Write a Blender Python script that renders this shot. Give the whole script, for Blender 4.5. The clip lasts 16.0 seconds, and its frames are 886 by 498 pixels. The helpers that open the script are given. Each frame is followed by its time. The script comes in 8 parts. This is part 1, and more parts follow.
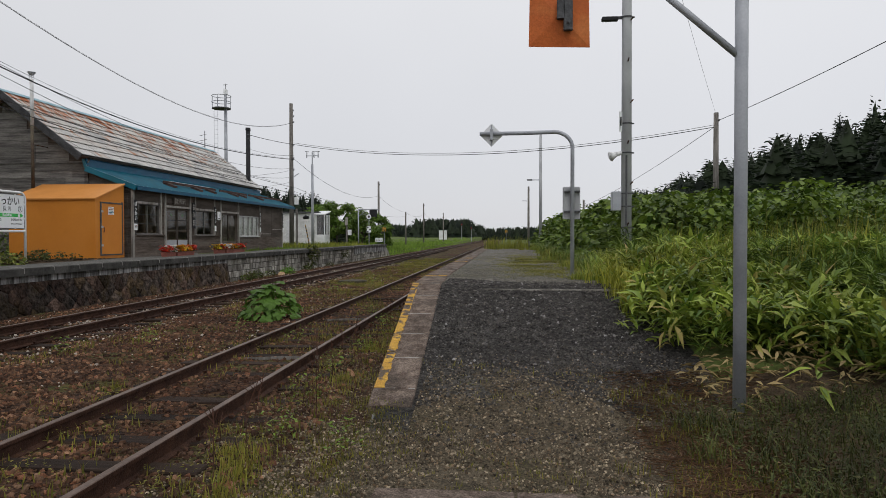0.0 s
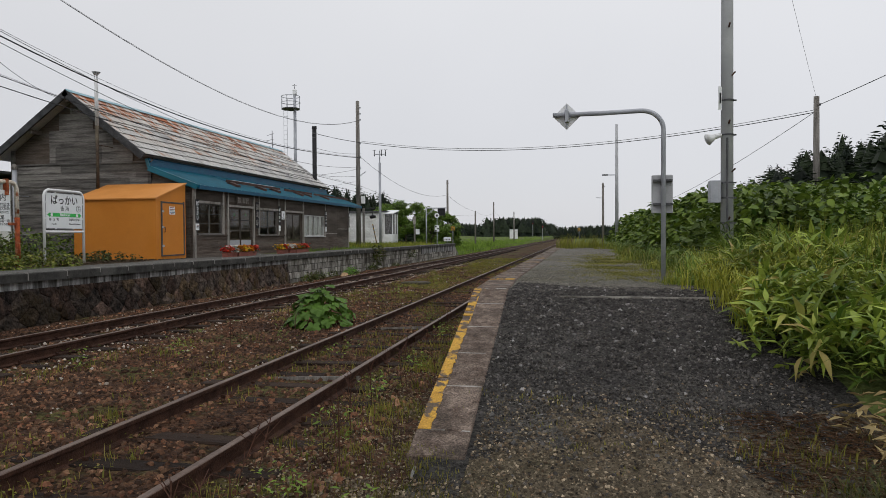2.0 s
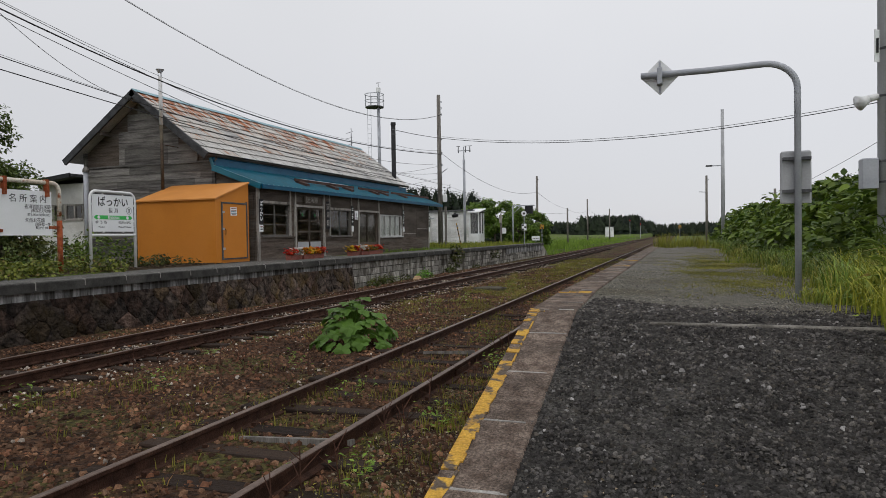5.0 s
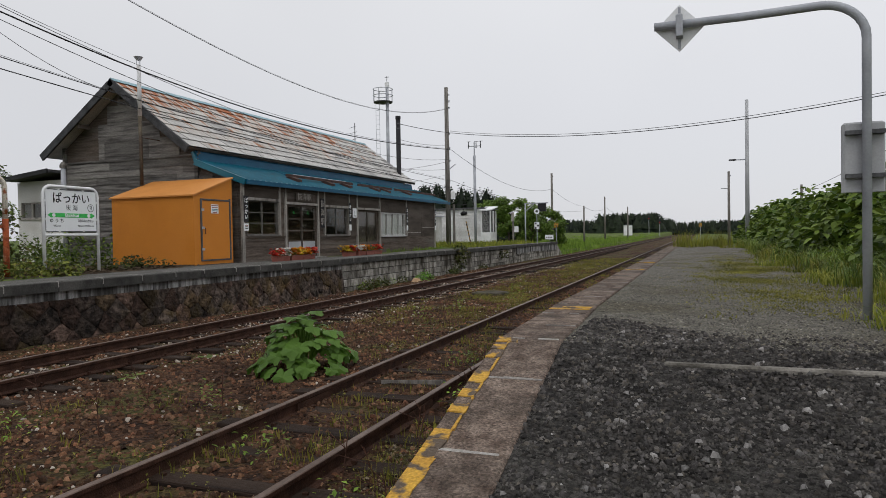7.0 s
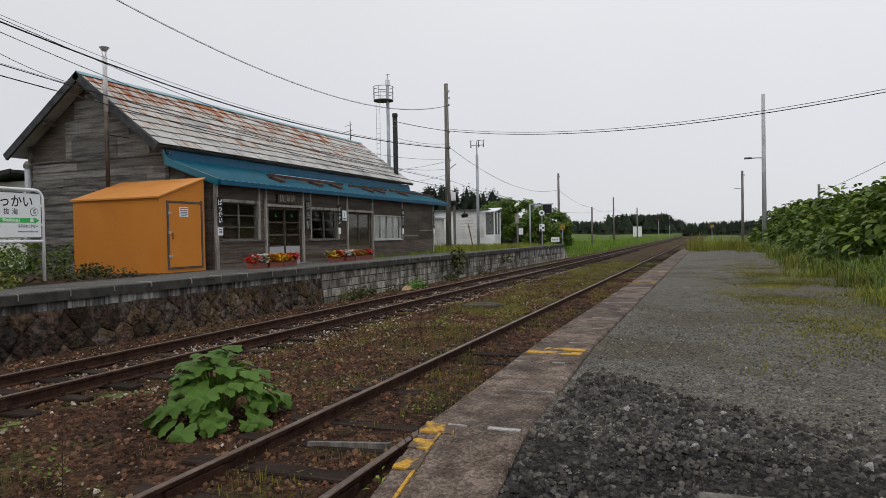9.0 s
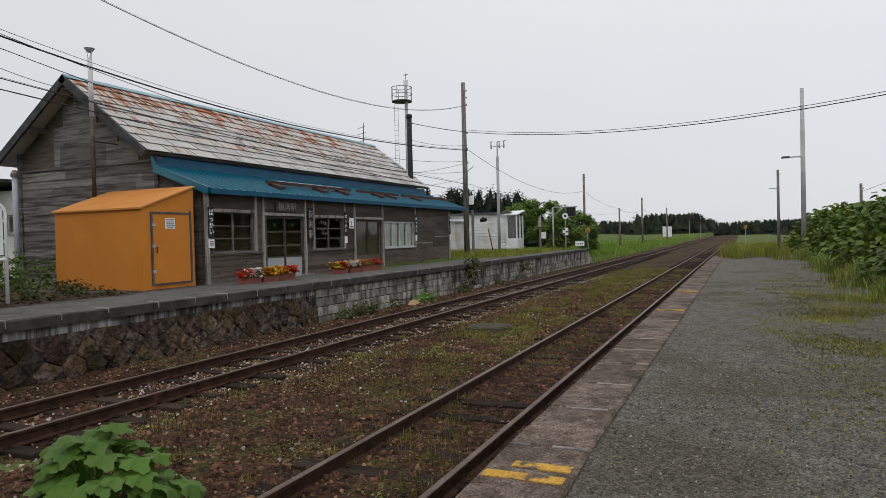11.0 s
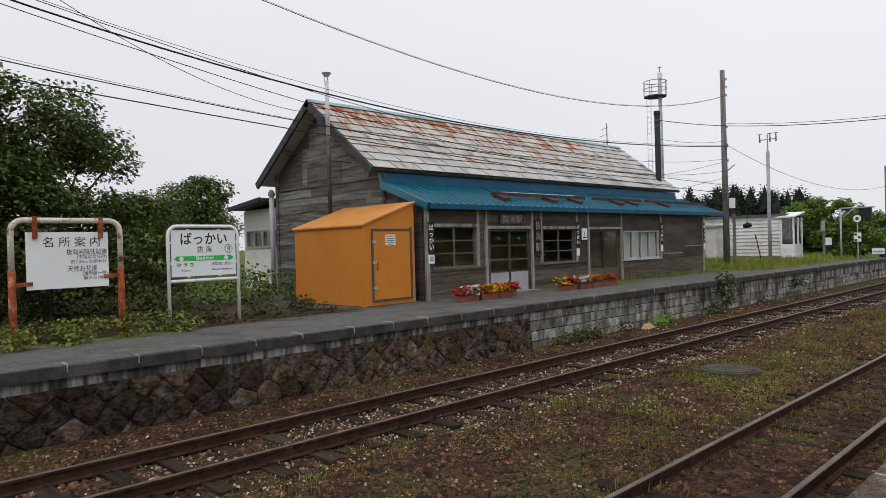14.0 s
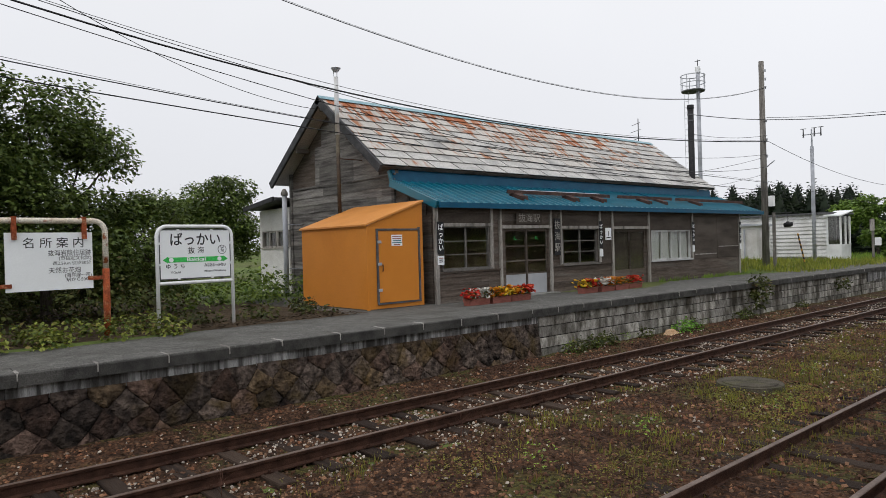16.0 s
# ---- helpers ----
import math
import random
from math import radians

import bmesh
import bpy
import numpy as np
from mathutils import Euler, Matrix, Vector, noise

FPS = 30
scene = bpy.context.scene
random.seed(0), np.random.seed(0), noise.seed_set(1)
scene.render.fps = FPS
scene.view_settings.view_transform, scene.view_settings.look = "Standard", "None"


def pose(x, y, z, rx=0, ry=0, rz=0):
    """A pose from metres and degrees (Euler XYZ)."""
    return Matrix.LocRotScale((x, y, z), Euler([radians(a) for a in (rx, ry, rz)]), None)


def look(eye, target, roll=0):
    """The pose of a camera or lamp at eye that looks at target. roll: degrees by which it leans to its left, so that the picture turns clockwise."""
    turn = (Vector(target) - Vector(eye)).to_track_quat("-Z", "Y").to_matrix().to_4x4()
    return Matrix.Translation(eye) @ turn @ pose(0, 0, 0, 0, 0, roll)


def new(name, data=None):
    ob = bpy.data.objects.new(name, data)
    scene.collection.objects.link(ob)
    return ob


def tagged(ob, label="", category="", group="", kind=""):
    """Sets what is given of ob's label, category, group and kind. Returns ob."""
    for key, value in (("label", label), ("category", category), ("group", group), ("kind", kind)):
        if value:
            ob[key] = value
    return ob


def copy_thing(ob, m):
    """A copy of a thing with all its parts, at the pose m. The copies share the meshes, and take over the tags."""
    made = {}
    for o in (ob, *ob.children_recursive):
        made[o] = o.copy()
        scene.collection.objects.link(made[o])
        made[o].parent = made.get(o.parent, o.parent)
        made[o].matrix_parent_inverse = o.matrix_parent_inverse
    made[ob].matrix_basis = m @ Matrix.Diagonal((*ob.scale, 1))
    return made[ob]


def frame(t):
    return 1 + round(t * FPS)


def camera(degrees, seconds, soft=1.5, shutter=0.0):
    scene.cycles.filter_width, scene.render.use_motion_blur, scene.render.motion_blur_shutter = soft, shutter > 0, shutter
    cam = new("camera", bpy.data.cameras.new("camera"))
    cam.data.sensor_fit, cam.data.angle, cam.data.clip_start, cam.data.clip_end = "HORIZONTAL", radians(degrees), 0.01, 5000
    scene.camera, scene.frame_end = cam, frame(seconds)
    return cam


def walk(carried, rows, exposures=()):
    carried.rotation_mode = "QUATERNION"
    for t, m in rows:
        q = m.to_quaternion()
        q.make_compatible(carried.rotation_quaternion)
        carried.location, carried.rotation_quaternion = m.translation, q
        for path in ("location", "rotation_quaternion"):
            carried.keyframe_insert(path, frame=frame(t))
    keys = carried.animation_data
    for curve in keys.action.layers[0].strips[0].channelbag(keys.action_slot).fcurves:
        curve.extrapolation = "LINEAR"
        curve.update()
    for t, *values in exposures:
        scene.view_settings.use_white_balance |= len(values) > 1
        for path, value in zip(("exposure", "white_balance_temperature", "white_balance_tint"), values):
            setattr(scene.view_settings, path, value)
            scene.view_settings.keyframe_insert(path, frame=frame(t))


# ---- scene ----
cam = camera(66.5, 16.0, soft=0.6)
PATH = [
    (0, (0.247, -0.767, 1.787), (0.06, 1.224, 1.749), -0.1),
    (0.5, (0.147, -0.396, 1.796), (-0.098, 1.589, 1.759), -0.1),
    (1, (0.144, -0.042, 1.772), (-0.162, 1.934, 1.735), -0.2),
    (1.5, (0.166, 0.343, 1.783), (-0.184, 2.311, 1.744), -0.4),
    (2, (0.154, 0.811, 1.762), (-0.24, 2.772, 1.723), -0.4),
    (2.5, (0.216, 1.251, 1.758), (-0.222, 3.202, 1.718), -0.5),
    (3, (0.211, 1.629, 1.778), (-0.28, 3.568, 1.738), -0.6),
    (3.5, (0.161, 2.044, 1.774), (-0.418, 3.958, 1.733), -0.6),
    (4, (0.222, 2.447, 1.795), (-0.393, 4.35, 1.754), -0.8),
    (6.5, (0.107, 4.709, 1.776), (-0.603, 6.579, 1.737), -0.9),
    (7, (0.13, 5.255, 1.795), (-0.581, 7.124, 1.753), -1.0),
    (7.5, (0.048, 5.749, 1.816), (-0.663, 7.618, 1.775), -1.0),
    (8, (0.023, 6.208, 1.845), (-0.689, 8.076, 1.804), -1.0),
    (8.5, (0.017, 6.705, 1.902), (-0.704, 8.569, 1.861), -1.1),
    (9, (-0.038, 7.19, 1.891), (-0.773, 9.049, 1.853), -1.1),
    (11.5, (-0.126, 9.297, 2.289), (-0.997, 11.096, 2.256), -1.6),
    (12, (-0.155, 9.595, 2.392), (-1.132, 11.339, 2.363), -1.6),
    (12.5, (-0.267, 9.901, 2.457), (-1.404, 11.546, 2.431), -1.5),
    (13, (-0.241, 10.196, 2.494), (-1.497, 11.753, 2.473), -1.5),
    (13.5, (-0.173, 10.544, 2.553), (-1.534, 12.009, 2.535), -1.7),
    (14, (-0.144, 10.845, 2.539), (-1.576, 12.242, 2.528), -1.6),
    (14.5, (-0.149, 11.151, 2.586), (-1.611, 12.515, 2.576), -1.6),
    (15, (-0.126, 11.446, 2.590), (-1.606, 12.792, 2.580), -1.6),
    (15.5, (-0.088, 11.716, 2.539), (-1.589, 13.037, 2.536), -1.8),
    (16, (-0.18, 12.005, 2.534), (-1.692, 13.313, 2.526), -1.6),
]
walk(cam, [(t, look(eye, target, roll)) for t, eye, target, roll in PATH], [(0, 0.0), (4, 0.0), (9, 0.06), (11.5, 0.07), (14, 0.24), (16, 0.30)])

# ---------------------------------------------------------------- light
world = bpy.data.worlds.new("overcast")
scene.world = world
world.use_nodes = True
wn, wl = world.node_tree.nodes, world.node_tree.links
wn.clear()
w_out = wn.new("ShaderNodeOutputWorld")
w_bg = wn.new("ShaderNodeBackground")
w_geo = wn.new("ShaderNodeTexCoord")
w_sep = wn.new("ShaderNodeSeparateXYZ")
w_ramp = wn.new("ShaderNodeValToRGB")
w_noise = wn.new("ShaderNodeTexNoise")
w_sky = wn.new("ShaderNodeTexSky")
w_sky.sky_type, w_sky.sun_disc = "NISHITA", False
w_sky.sun_elevation, w_sky.sun_rotation = radians(48), radians(200)
w_dim = wn.new("ShaderNodeMixRGB")
w_dim.blend_type, w_dim.inputs[0].default_value = "MULTIPLY", 1.0
w_dim.inputs[2].default_value = (0.1, 0.1, 0.1, 1)
w_mix = wn.new("ShaderNodeMixRGB")
w_mix.inputs[0].default_value = 0.06
w_cloud = wn.new("ShaderNodeMixRGB")
w_cloud.blend_type, w_cloud.inputs[0].default_value = "MULTIPLY", 0.10
w_noise.inputs["Scale"].default_value, w_noise.inputs["Detail"].default_value = 2.2, 4
w_ramp.color_ramp.elements[0].position, w_ramp.color_ramp.elements[0].color = 0.0, (0.70, 0.705, 0.745, 1)
w_ramp.color_ramp.elements[1].position, w_ramp.color_ramp.elements[1].color = 1.0, (1.05, 1.055, 1.08, 1)
e = w_ramp.color_ramp.elements.new(0.35)
e.color = (0.83, 0.835, 0.86, 1)
wl.new(w_geo.outputs["Generated"], w_sep.inputs[0])
wl.new(w_sep.outputs[2], w_ramp.inputs[0])
wl.new(w_geo.outputs["Generated"], w_noise.inputs["Vector"])
w_side = wn.new("ShaderNodeMapRange")
w_side.inputs[1].default_value, w_side.inputs[2].default_value = -1.0, 0.1
w_side.inputs[3].default_value, w_side.inputs[4].default_value = 0.88, 1.0
w_tone = wn.new("ShaderNodeMixRGB")
w_tone.blend_type, w_tone.inputs[0].default_value = "MULTIPLY", 1.0
wl.new(w_sep.outputs[0], w_side.inputs[0])
wl.new(w_ramp.outputs[0], w_tone.inputs[1])
wl.new(w_side.outputs[0], w_tone.inputs[2])
wl.new(w_tone.outputs[0], w_cloud.inputs[1])
wl.new(w_noise.outputs["Fac"], w_cloud.inputs[2])
wl.new(w_sky.outputs[0], w_dim.inputs[1])
wl.new(w_cloud.outputs[0], w_mix.inputs[1])
wl.new(w_dim.outputs[0], w_mix.inputs[2])
wl.new(w_mix.outputs[0], w_bg.inputs[0])
w_bg.inputs[1].default_value = 1.04
wl.new(w_bg.outputs[0], w_out.inputs[0])
sun = new("sun", bpy.data.lights.new("sun", "SUN"))
sun.data.energy, sun.data.angle, sun.data.color = 0.5, radians(25), (1.0, 0.97, 0.93)
sun.matrix_world = look((6, -10, 22), (0, 4, 0))


# ---------------------------------------------------------------- materials
def mat(name, c1, c2, scale=3.0, rough=0.8, bump=0.3, fine=40.0, metal=0.0, c3=None, big=0.6, by_piece=0.0, hues=None, stretch=(1, 1, 1), spec=0.18, dist=0.01, tilt=(0, 0, 0), speck=0.8, stain=(0.50, 0.68), grain=None):
    """Two colours mixed by a noise of the given scale, stains of c3 at the scale 'big', fine relief, and a piece-wise change of value."""
    m = bpy.data.materials.new(name)
    m.use_nodes = True
    n, l = m.node_tree.nodes, m.node_tree.links
    b = n["Principled BSDF"]
    b.inputs["Roughness"].default_value, b.inputs["Metallic"].default_value = rough, metal
    b.inputs["Specular IOR Level"].default_value = spec
    geo, mp = n.new("ShaderNodeNewGeometry"), n.new("ShaderNodeMapping")
    mp.inputs["Scale"].default_value = stretch
    mp.inputs["Rotation"].default_value = [radians(a) for a in tilt]
    l.new(geo.outputs["Position"], mp.inputs[0])

    def noise_at(s, detail, lo, hi):
        t = n.new("ShaderNodeTexNoise")
        t.inputs["Scale"].default_value, t.inputs["Detail"].default_value = s, detail
        l.new(mp.outputs[0], t.inputs["Vector"])
        r = n.new("ShaderNodeMapRange")
        r.inputs[1].default_value, r.inputs[2].default_value = lo, hi
        l.new(t.outputs["Fac"], r.inputs[0])
        return r.outputs[0]

    def mixed(kind, fac, a, c):
        x = n.new("ShaderNodeMixRGB")
        x.blend_type = kind
        for slot, v in zip(x.inputs, (fac, a, c)):
            if hasattr(v, "is_linked"):
                l.new(v, slot)
            elif isinstance(v, tuple):
                slot.default_value = (*v, 1)
            else:
                slot.default_value = v
        return x.outputs[0]

    col = mixed("MIX", noise_at(scale, 6, 0.35, 0.65), c1, c2)
    if c3:
        col = mixed("MIX", noise_at(big, 8, *stain), col, c3)
    f = noise_at(fine, 3, 0.3, 0.7)
    dk = n.new("ShaderNodeMapRange")
    dk.inputs[3].default_value, dk.inputs[4].default_value = 1 - 0.36 * speck, 1 + 0.36 * speck
    l.new(f, dk.inputs[0])
    cb = n.new("ShaderNodeCombineXYZ")
    for i in range(3):
        l.new(dk.outputs[0], cb.inputs[i])
    col = mixed("MULTIPLY", 1.0, col, cb.outputs[0])
    if grain:
        vo, gs, gr, gc = n.new("ShaderNodeTexVoronoi"), n.new("ShaderNodeSeparateColor"), n.new("ShaderNodeMapRange"), n.new("ShaderNodeCombineXYZ")
        vo.inputs["Scale"].default_value = grain[0]
        l.new(geo.outputs["Position"], vo.inputs["Vector"])
        l.new(vo.outputs["Color"], gs.inputs[0])
        gr.inputs[3].default_value, gr.inputs[4].default_value = 1 - grain[1], 1 + grain[1]
        l.new(gs.outputs[0], gr.inputs[0])
        for i in range(3):
            l.new(gr.outputs[0], gc.inputs[i])
        col = mixed("MULTIPLY", 1.0, col, gc.outputs[0])
    if by_piece:
        oi, mr, cx = n.new("ShaderNodeObjectInfo"), n.new("ShaderNodeMapRange"), n.new("ShaderNodeCombineXYZ")
        add = n.new("ShaderNodeMath")
        add.operation = "ADD"
        wrap = n.new("ShaderNodeMath")
        wrap.operation = "FRACT"
        l.new(oi.outputs["Random"], add.inputs[0])
        l.new(geo.outputs["Random Per Island"], add.inputs[1])
        l.new(add.outputs[0], wrap.inputs[0])
        mr.inputs[3].default_value, mr.inputs[4].default_value = 1 - by_piece, 1 + by_piece
        l.new(wrap.outputs[0], mr.inputs[0])
        for i in range(3):
            l.new(mr.outputs[0], cx.inputs[i])
        col = mixed("MULTIPLY", 1.0, col, cx.outputs[0])
        if hues:
            again, frac, hr = n.new("ShaderNodeMath"), n.new("ShaderNodeMath"), n.new("ShaderNodeValToRGB")
            again.operation, frac.operation = "MULTIPLY", "FRACT"
            again.inputs[1].default_value = 7.31
            l.new(wrap.outputs[0], again.inputs[0])
            l.new(again.outputs[0], frac.inputs[0])
            l.new(frac.outputs[0], hr.inputs[0])
            hr.color_ramp.interpolation = "CONSTANT"
            hr.color_ramp.elements[0].color = (*hues[0], 1)
            hr.color_ramp.elements[1].position, hr.color_ramp.elements[1].color = 1 / len(hues), (*hues[1], 1)
            for i, hue in enumerate(hues[2:]):
                hr.color_ramp.elements.new((i + 2) / len(hues)).color = (*hue, 1)
            col = mixed("MULTIPLY", 1.0, col, hr.outputs[0])
    l.new(col, b.inputs["Base Color"])
    if bump:
        bp = n.new("ShaderNodeBump")
        bp.inputs["Strength"].default_value, bp.inputs["Distance"].default_value = bump, dist
        l.new(f, bp.inputs["Height"])
        l.new(bp.outputs[0], b.inputs["Normal"])
    return m


def leaf(name, c1, c2, rough=0.5, c3=None, spread=0.42):
    """Foliage: colour by leaf, a little light let through."""
    m = bpy.data.materials.new(name)
    m.use_nodes = True
    n, l = m.node_tree.nodes, m.node_tree.links
    b = n["Principled BSDF"]
    b.inputs["Roughness"].default_value, b.inputs["Specular IOR Level"].default_value = rough, 0.25
    geo = n.new("ShaderNodeNewGeometry")
    r = n.new("ShaderNodeValToRGB")
    r.color_ramp.elements[0].color, r.color_ramp.elements[1].color = (*c1, 1), (*c2, 1)
    r.color_ramp.elements[1].position = 0.9 if c3 else 1.0
    if c3:
        e3 = r.color_ramp.elements.new(1.0)
        e3.color = (*c3, 1)
    l.new(geo.outputs["Random Per Island"], r.inputs[0])
    t = n.new("ShaderNodeTexNoise")
    t.inputs["Scale"].default_value = 0.9
    l.new(geo.outputs["Position"], t.inputs["Vector"])
    mr = n.new("ShaderNodeMapRange")
    mr.inputs[1].default_value, mr.inputs[2].default_value = 0.3, 0.7
    mr.inputs[3].default_value, mr.inputs[4].default_value = 1 - spread, 1 + spread
    l.new(t.outputs["Fac"], mr.inputs[0])
    x = n.new("ShaderNodeMixRGB")
    x.blend_type, x.inputs[0].default_value = "MULTIPLY", 1
    l.new(r.outputs[0], x.inputs[1])
    cb = n.new("ShaderNodeCombineXYZ")
    for i in range(3):
        l.new(mr.outputs[0], cb.inputs[i])
    l.new(cb.outputs[0], x.inputs[2])
    l.new(x.outputs[0], b.inputs["Base Color"])
    tr, mx = n.new("ShaderNodeBsdfTranslucent"), n.new("ShaderNodeMixShader")
    l.new(x.outputs[0], tr.inputs[0])
    mx.inputs[0].default_value = 0.25
    l.new(b.outputs[0], mx.inputs[1])
    l.new(tr.outputs[0], mx.inputs[2])
    l.new(mx.outputs[0], n["Material Output"].inputs[0])
    return m


def glass(name, tint=(0.94, 0.94, 0.92), clear=0.5):
    """A window pane: part mirror, part clear."""
    m = bpy.data.materials.new(name)
    m.use_nodes = True
    n, l = m.node_tree.nodes, m.node_tree.links
    n.clear()
    out, gl, tr, mx = (n.new(k) for k in ("ShaderNodeOutputMaterial", "ShaderNodeBsdfGlossy", "ShaderNodeBsdfTransparent", "ShaderNodeMixShader"))
    gl.inputs["Roughness"].default_value = 0.04
    tr.inputs[0].default_value = (*tint, 1)
    mx.inputs[0].default_value = 0.06
    l.new(tr.outputs[0], mx.inputs[1])
    l.new(gl.outputs[0], mx.inputs[2])
    l.new(mx.outputs[0], out.inputs[0])
    return m


M = {}
M["ballast"] = mat("ballast_soil", (0.034, 0.017, 0.010), (0.092, 0.047, 0.026), 5, 0.95, 1.0, 24, c3=(0.075, 0.066, 0.020), big=0.8, dist=0.05, stain=(0.50, 0.60), grain=(26, 0.6))
M["stone"] = mat("ballast_stone", (0.060, 0.032, 0.019), (0.170, 0.094, 0.056), 4, 0.9, 0.4, 80, by_piece=0.65, c3=(0.04, 0.022, 0.015), hues=((1, 1, 1), (1.12, 0.92, 0.86), (0.85, 0.92, 0.95), (0.5, 0.47, 0.46), (1, 0.9, 0.82), (0.7, 0.66, 0.62), (1.5, 1.5, 1.45)))
M["stone_pale"] = mat("ballast_pale", (0.22, 0.18, 0.145), (0.45, 0.40, 0.345), 6, 0.85, 0.3, 90, by_piece=0.4)
M["gravel"] = mat("dark_gravel", (0.030, 0.028, 0.026), (0.062, 0.058, 0.053), 14, 0.9, 0.9, 110, c3=(0.10, 0.095, 0.085), big=0.8, dist=0.02, grain=(55, 0.6))
M["chip"] = mat("gravel_chip", (0.034, 0.031, 0.029), (0.098, 0.091, 0.085), 9, 0.8, 0.3, 120, by_piece=0.6, hues=((1, 1, 1), (0.6, 0.6, 0.62), (1.15, 1.1, 1.0), (0.85, 0.85, 0.88), (1.5, 1.5, 1.47), (0.7, 0.68, 0.66), (0.9, 0.9, 0.92)))
M["soil"] = mat("trodden_soil", (0.070, 0.057, 0.039), (0.135, 0.110, 0.075), 6, 0.95, 0.8, 90, c3=(0.065, 0.056, 0.026), big=0.7, dist=0.02, grain=(60, 0.45))
M["asphalt"] = mat("worn_asphalt", (0.122, 0.114, 0.097), (0.186, 0.174, 0.150), 7, 0.9, 1.0, 75, c3=(0.112, 0.100, 0.070), big=0.8, dist=0.015, speck=1.0, grain=(75, 0.55))
M["asphalt2"] = mat("old_asphalt", (0.095, 0.093, 0.086), (0.135, 0.131, 0.122), 5, 0.9, 0.8, 60, c3=(0.075, 0.073, 0.064), big=0.9, dist=0.01, speck=1.0, grain=(40, 0.25))
M["slab"] = mat("edging_concrete", (0.090, 0.064, 0.050), (0.205, 0.160, 0.130), 9, 0.9, 0.8, 70, c3=(0.060, 0.047, 0.038), big=2.4, speck=1.0, by_piece=0.15, grain=(85, 0.4))
M["concrete"] = mat("grey_concrete", (0.20, 0.20, 0.19), (0.30, 0.295, 0.28), 4, 0.9, 0.5, 90, c3=(0.12, 0.12, 0.10), big=1.1)
M["coping"] = mat("coping_concrete", (0.034, 0.033, 0.031), (0.066, 0.064, 0.059), 5, 0.9, 0.5, 60, c3=(0.085, 0.082, 0.076), big=1.6, by_piece=0.08)
M["lime"] = mat("lime_streaked_band", (0.055, 0.053, 0.050), (0.48, 0.475, 0.47), 3.6, 0.9, 0.4, 60, c3=(0.050, 0.047, 0.044), big=0.7, stretch=(1, 4, 0.4), stain=(0.46, 0.62))
M["rubble_pale"] = mat("pale_rubble_stone", (0.022, 0.016, 0.013), (0.135, 0.104, 0.086), 7, 0.9, 1.0, 16, c3=(0.072, 0.050, 0.022), big=2.2, by_piece=0.3, dist=0.035, speck=0.8, hues=((1, 1, 1), (1.12, 0.95, 0.88), (1.1, 1.0, 0.75), (0.7, 0.68, 0.68), (1.3, 1.28, 1.26), (1.0, 0.86, 0.82)))
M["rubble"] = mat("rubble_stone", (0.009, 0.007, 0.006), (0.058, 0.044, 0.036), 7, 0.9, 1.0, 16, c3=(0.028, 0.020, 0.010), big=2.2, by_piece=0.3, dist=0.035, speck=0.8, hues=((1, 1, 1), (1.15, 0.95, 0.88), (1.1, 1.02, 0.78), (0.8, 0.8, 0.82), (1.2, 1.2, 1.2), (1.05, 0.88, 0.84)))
M["ashlar"] = mat("ashlar_stone", (0.12, 0.108, 0.092), (0.40, 0.38, 0.345), 4, 0.9, 0.8, 30, c3=(0.055, 0.047, 0.036), big=1.1, by_piece=0.45, stretch=(1, 1.6, 0.7))
M["joint"] = mat("dark_joint", (0.024, 0.021, 0.018), (0.06, 0.054, 0.048), 6, 0.95, 0.4, 60)
M["rail"] = mat("rusty_rail", (0.032, 0.015, 0.010), (0.070, 0.034, 0.022), 8, 0.75, 0.4, 90, metal=0.2)
M["rail_top"] = mat("worn_rail_head", (0.105, 0.070, 0.054), (0.165, 0.120, 0.098), 6, 0.5, 0.1, 60, metal=0.5, stretch=(1, 0.4, 1))
M["sleeper"] = mat("creosoted_sleeper", (0.013, 0.008, 0.006), (0.032, 0.020, 0.014), 5, 0.9, 0.6, 30, c3=(0.042, 0.028, 0.020), big=0.8, by_piece=0.35, stretch=(0.3, 4, 4))
M["yellow"] = mat("worn_yellow_paint", (0.53, 0.31, 0.045), (0.43, 0.235, 0.038), 7, 0.7, 0.3, 60, c3=(0.10, 0.075, 0.055), big=9.0, stain=(0.50, 0.58))
M["orange"] = mat("orange_painted_board", (0.62, 0.23, 0.034), (0.56, 0.20, 0.027), 1.2, 0.55, 0.06, 50, c3=(0.60, 0.225, 0.04), big=0.5, speck=0.2)
M["orange_roof"] = mat("orange_roof_sheet", (0.64, 0.27, 0.07), (0.58, 0.235, 0.055), 1.5, 0.5, 0.06, 40, speck=0.2)
M["board"] = mat("weathered_board", (0.068, 0.062, 0.059), (0.198, 0.186, 0.174), 3, 0.9, 0.6, 26, c3=(0.19, 0.18, 0.165), big=0.9, by_piece=0.38, stretch=(0.35, 0.35, 5))
M["board_dark"] = mat("dark_facade_board", (0.069, 0.053, 0.042), (0.134, 0.107, 0.088), 3, 0.85, 0.35, 24, c3=(0.135, 0.118, 0.103), big=0.9, by_piece=0.2, stretch=(0.4, 0.4, 5))
M["trim"] = mat("weathered_trim", (0.26, 0.24, 0.215), (0.42, 0.395, 0.36), 3, 0.85, 0.4, 30, c3=(0.10, 0.09, 0.08), big=1.5, stretch=(4, 4, 0.5))
M["ridge"] = mat("pale_ridge_sheet", (0.20, 0.33, 0.38), (0.30, 0.43, 0.47), 2, 0.5, 0.1, 30)
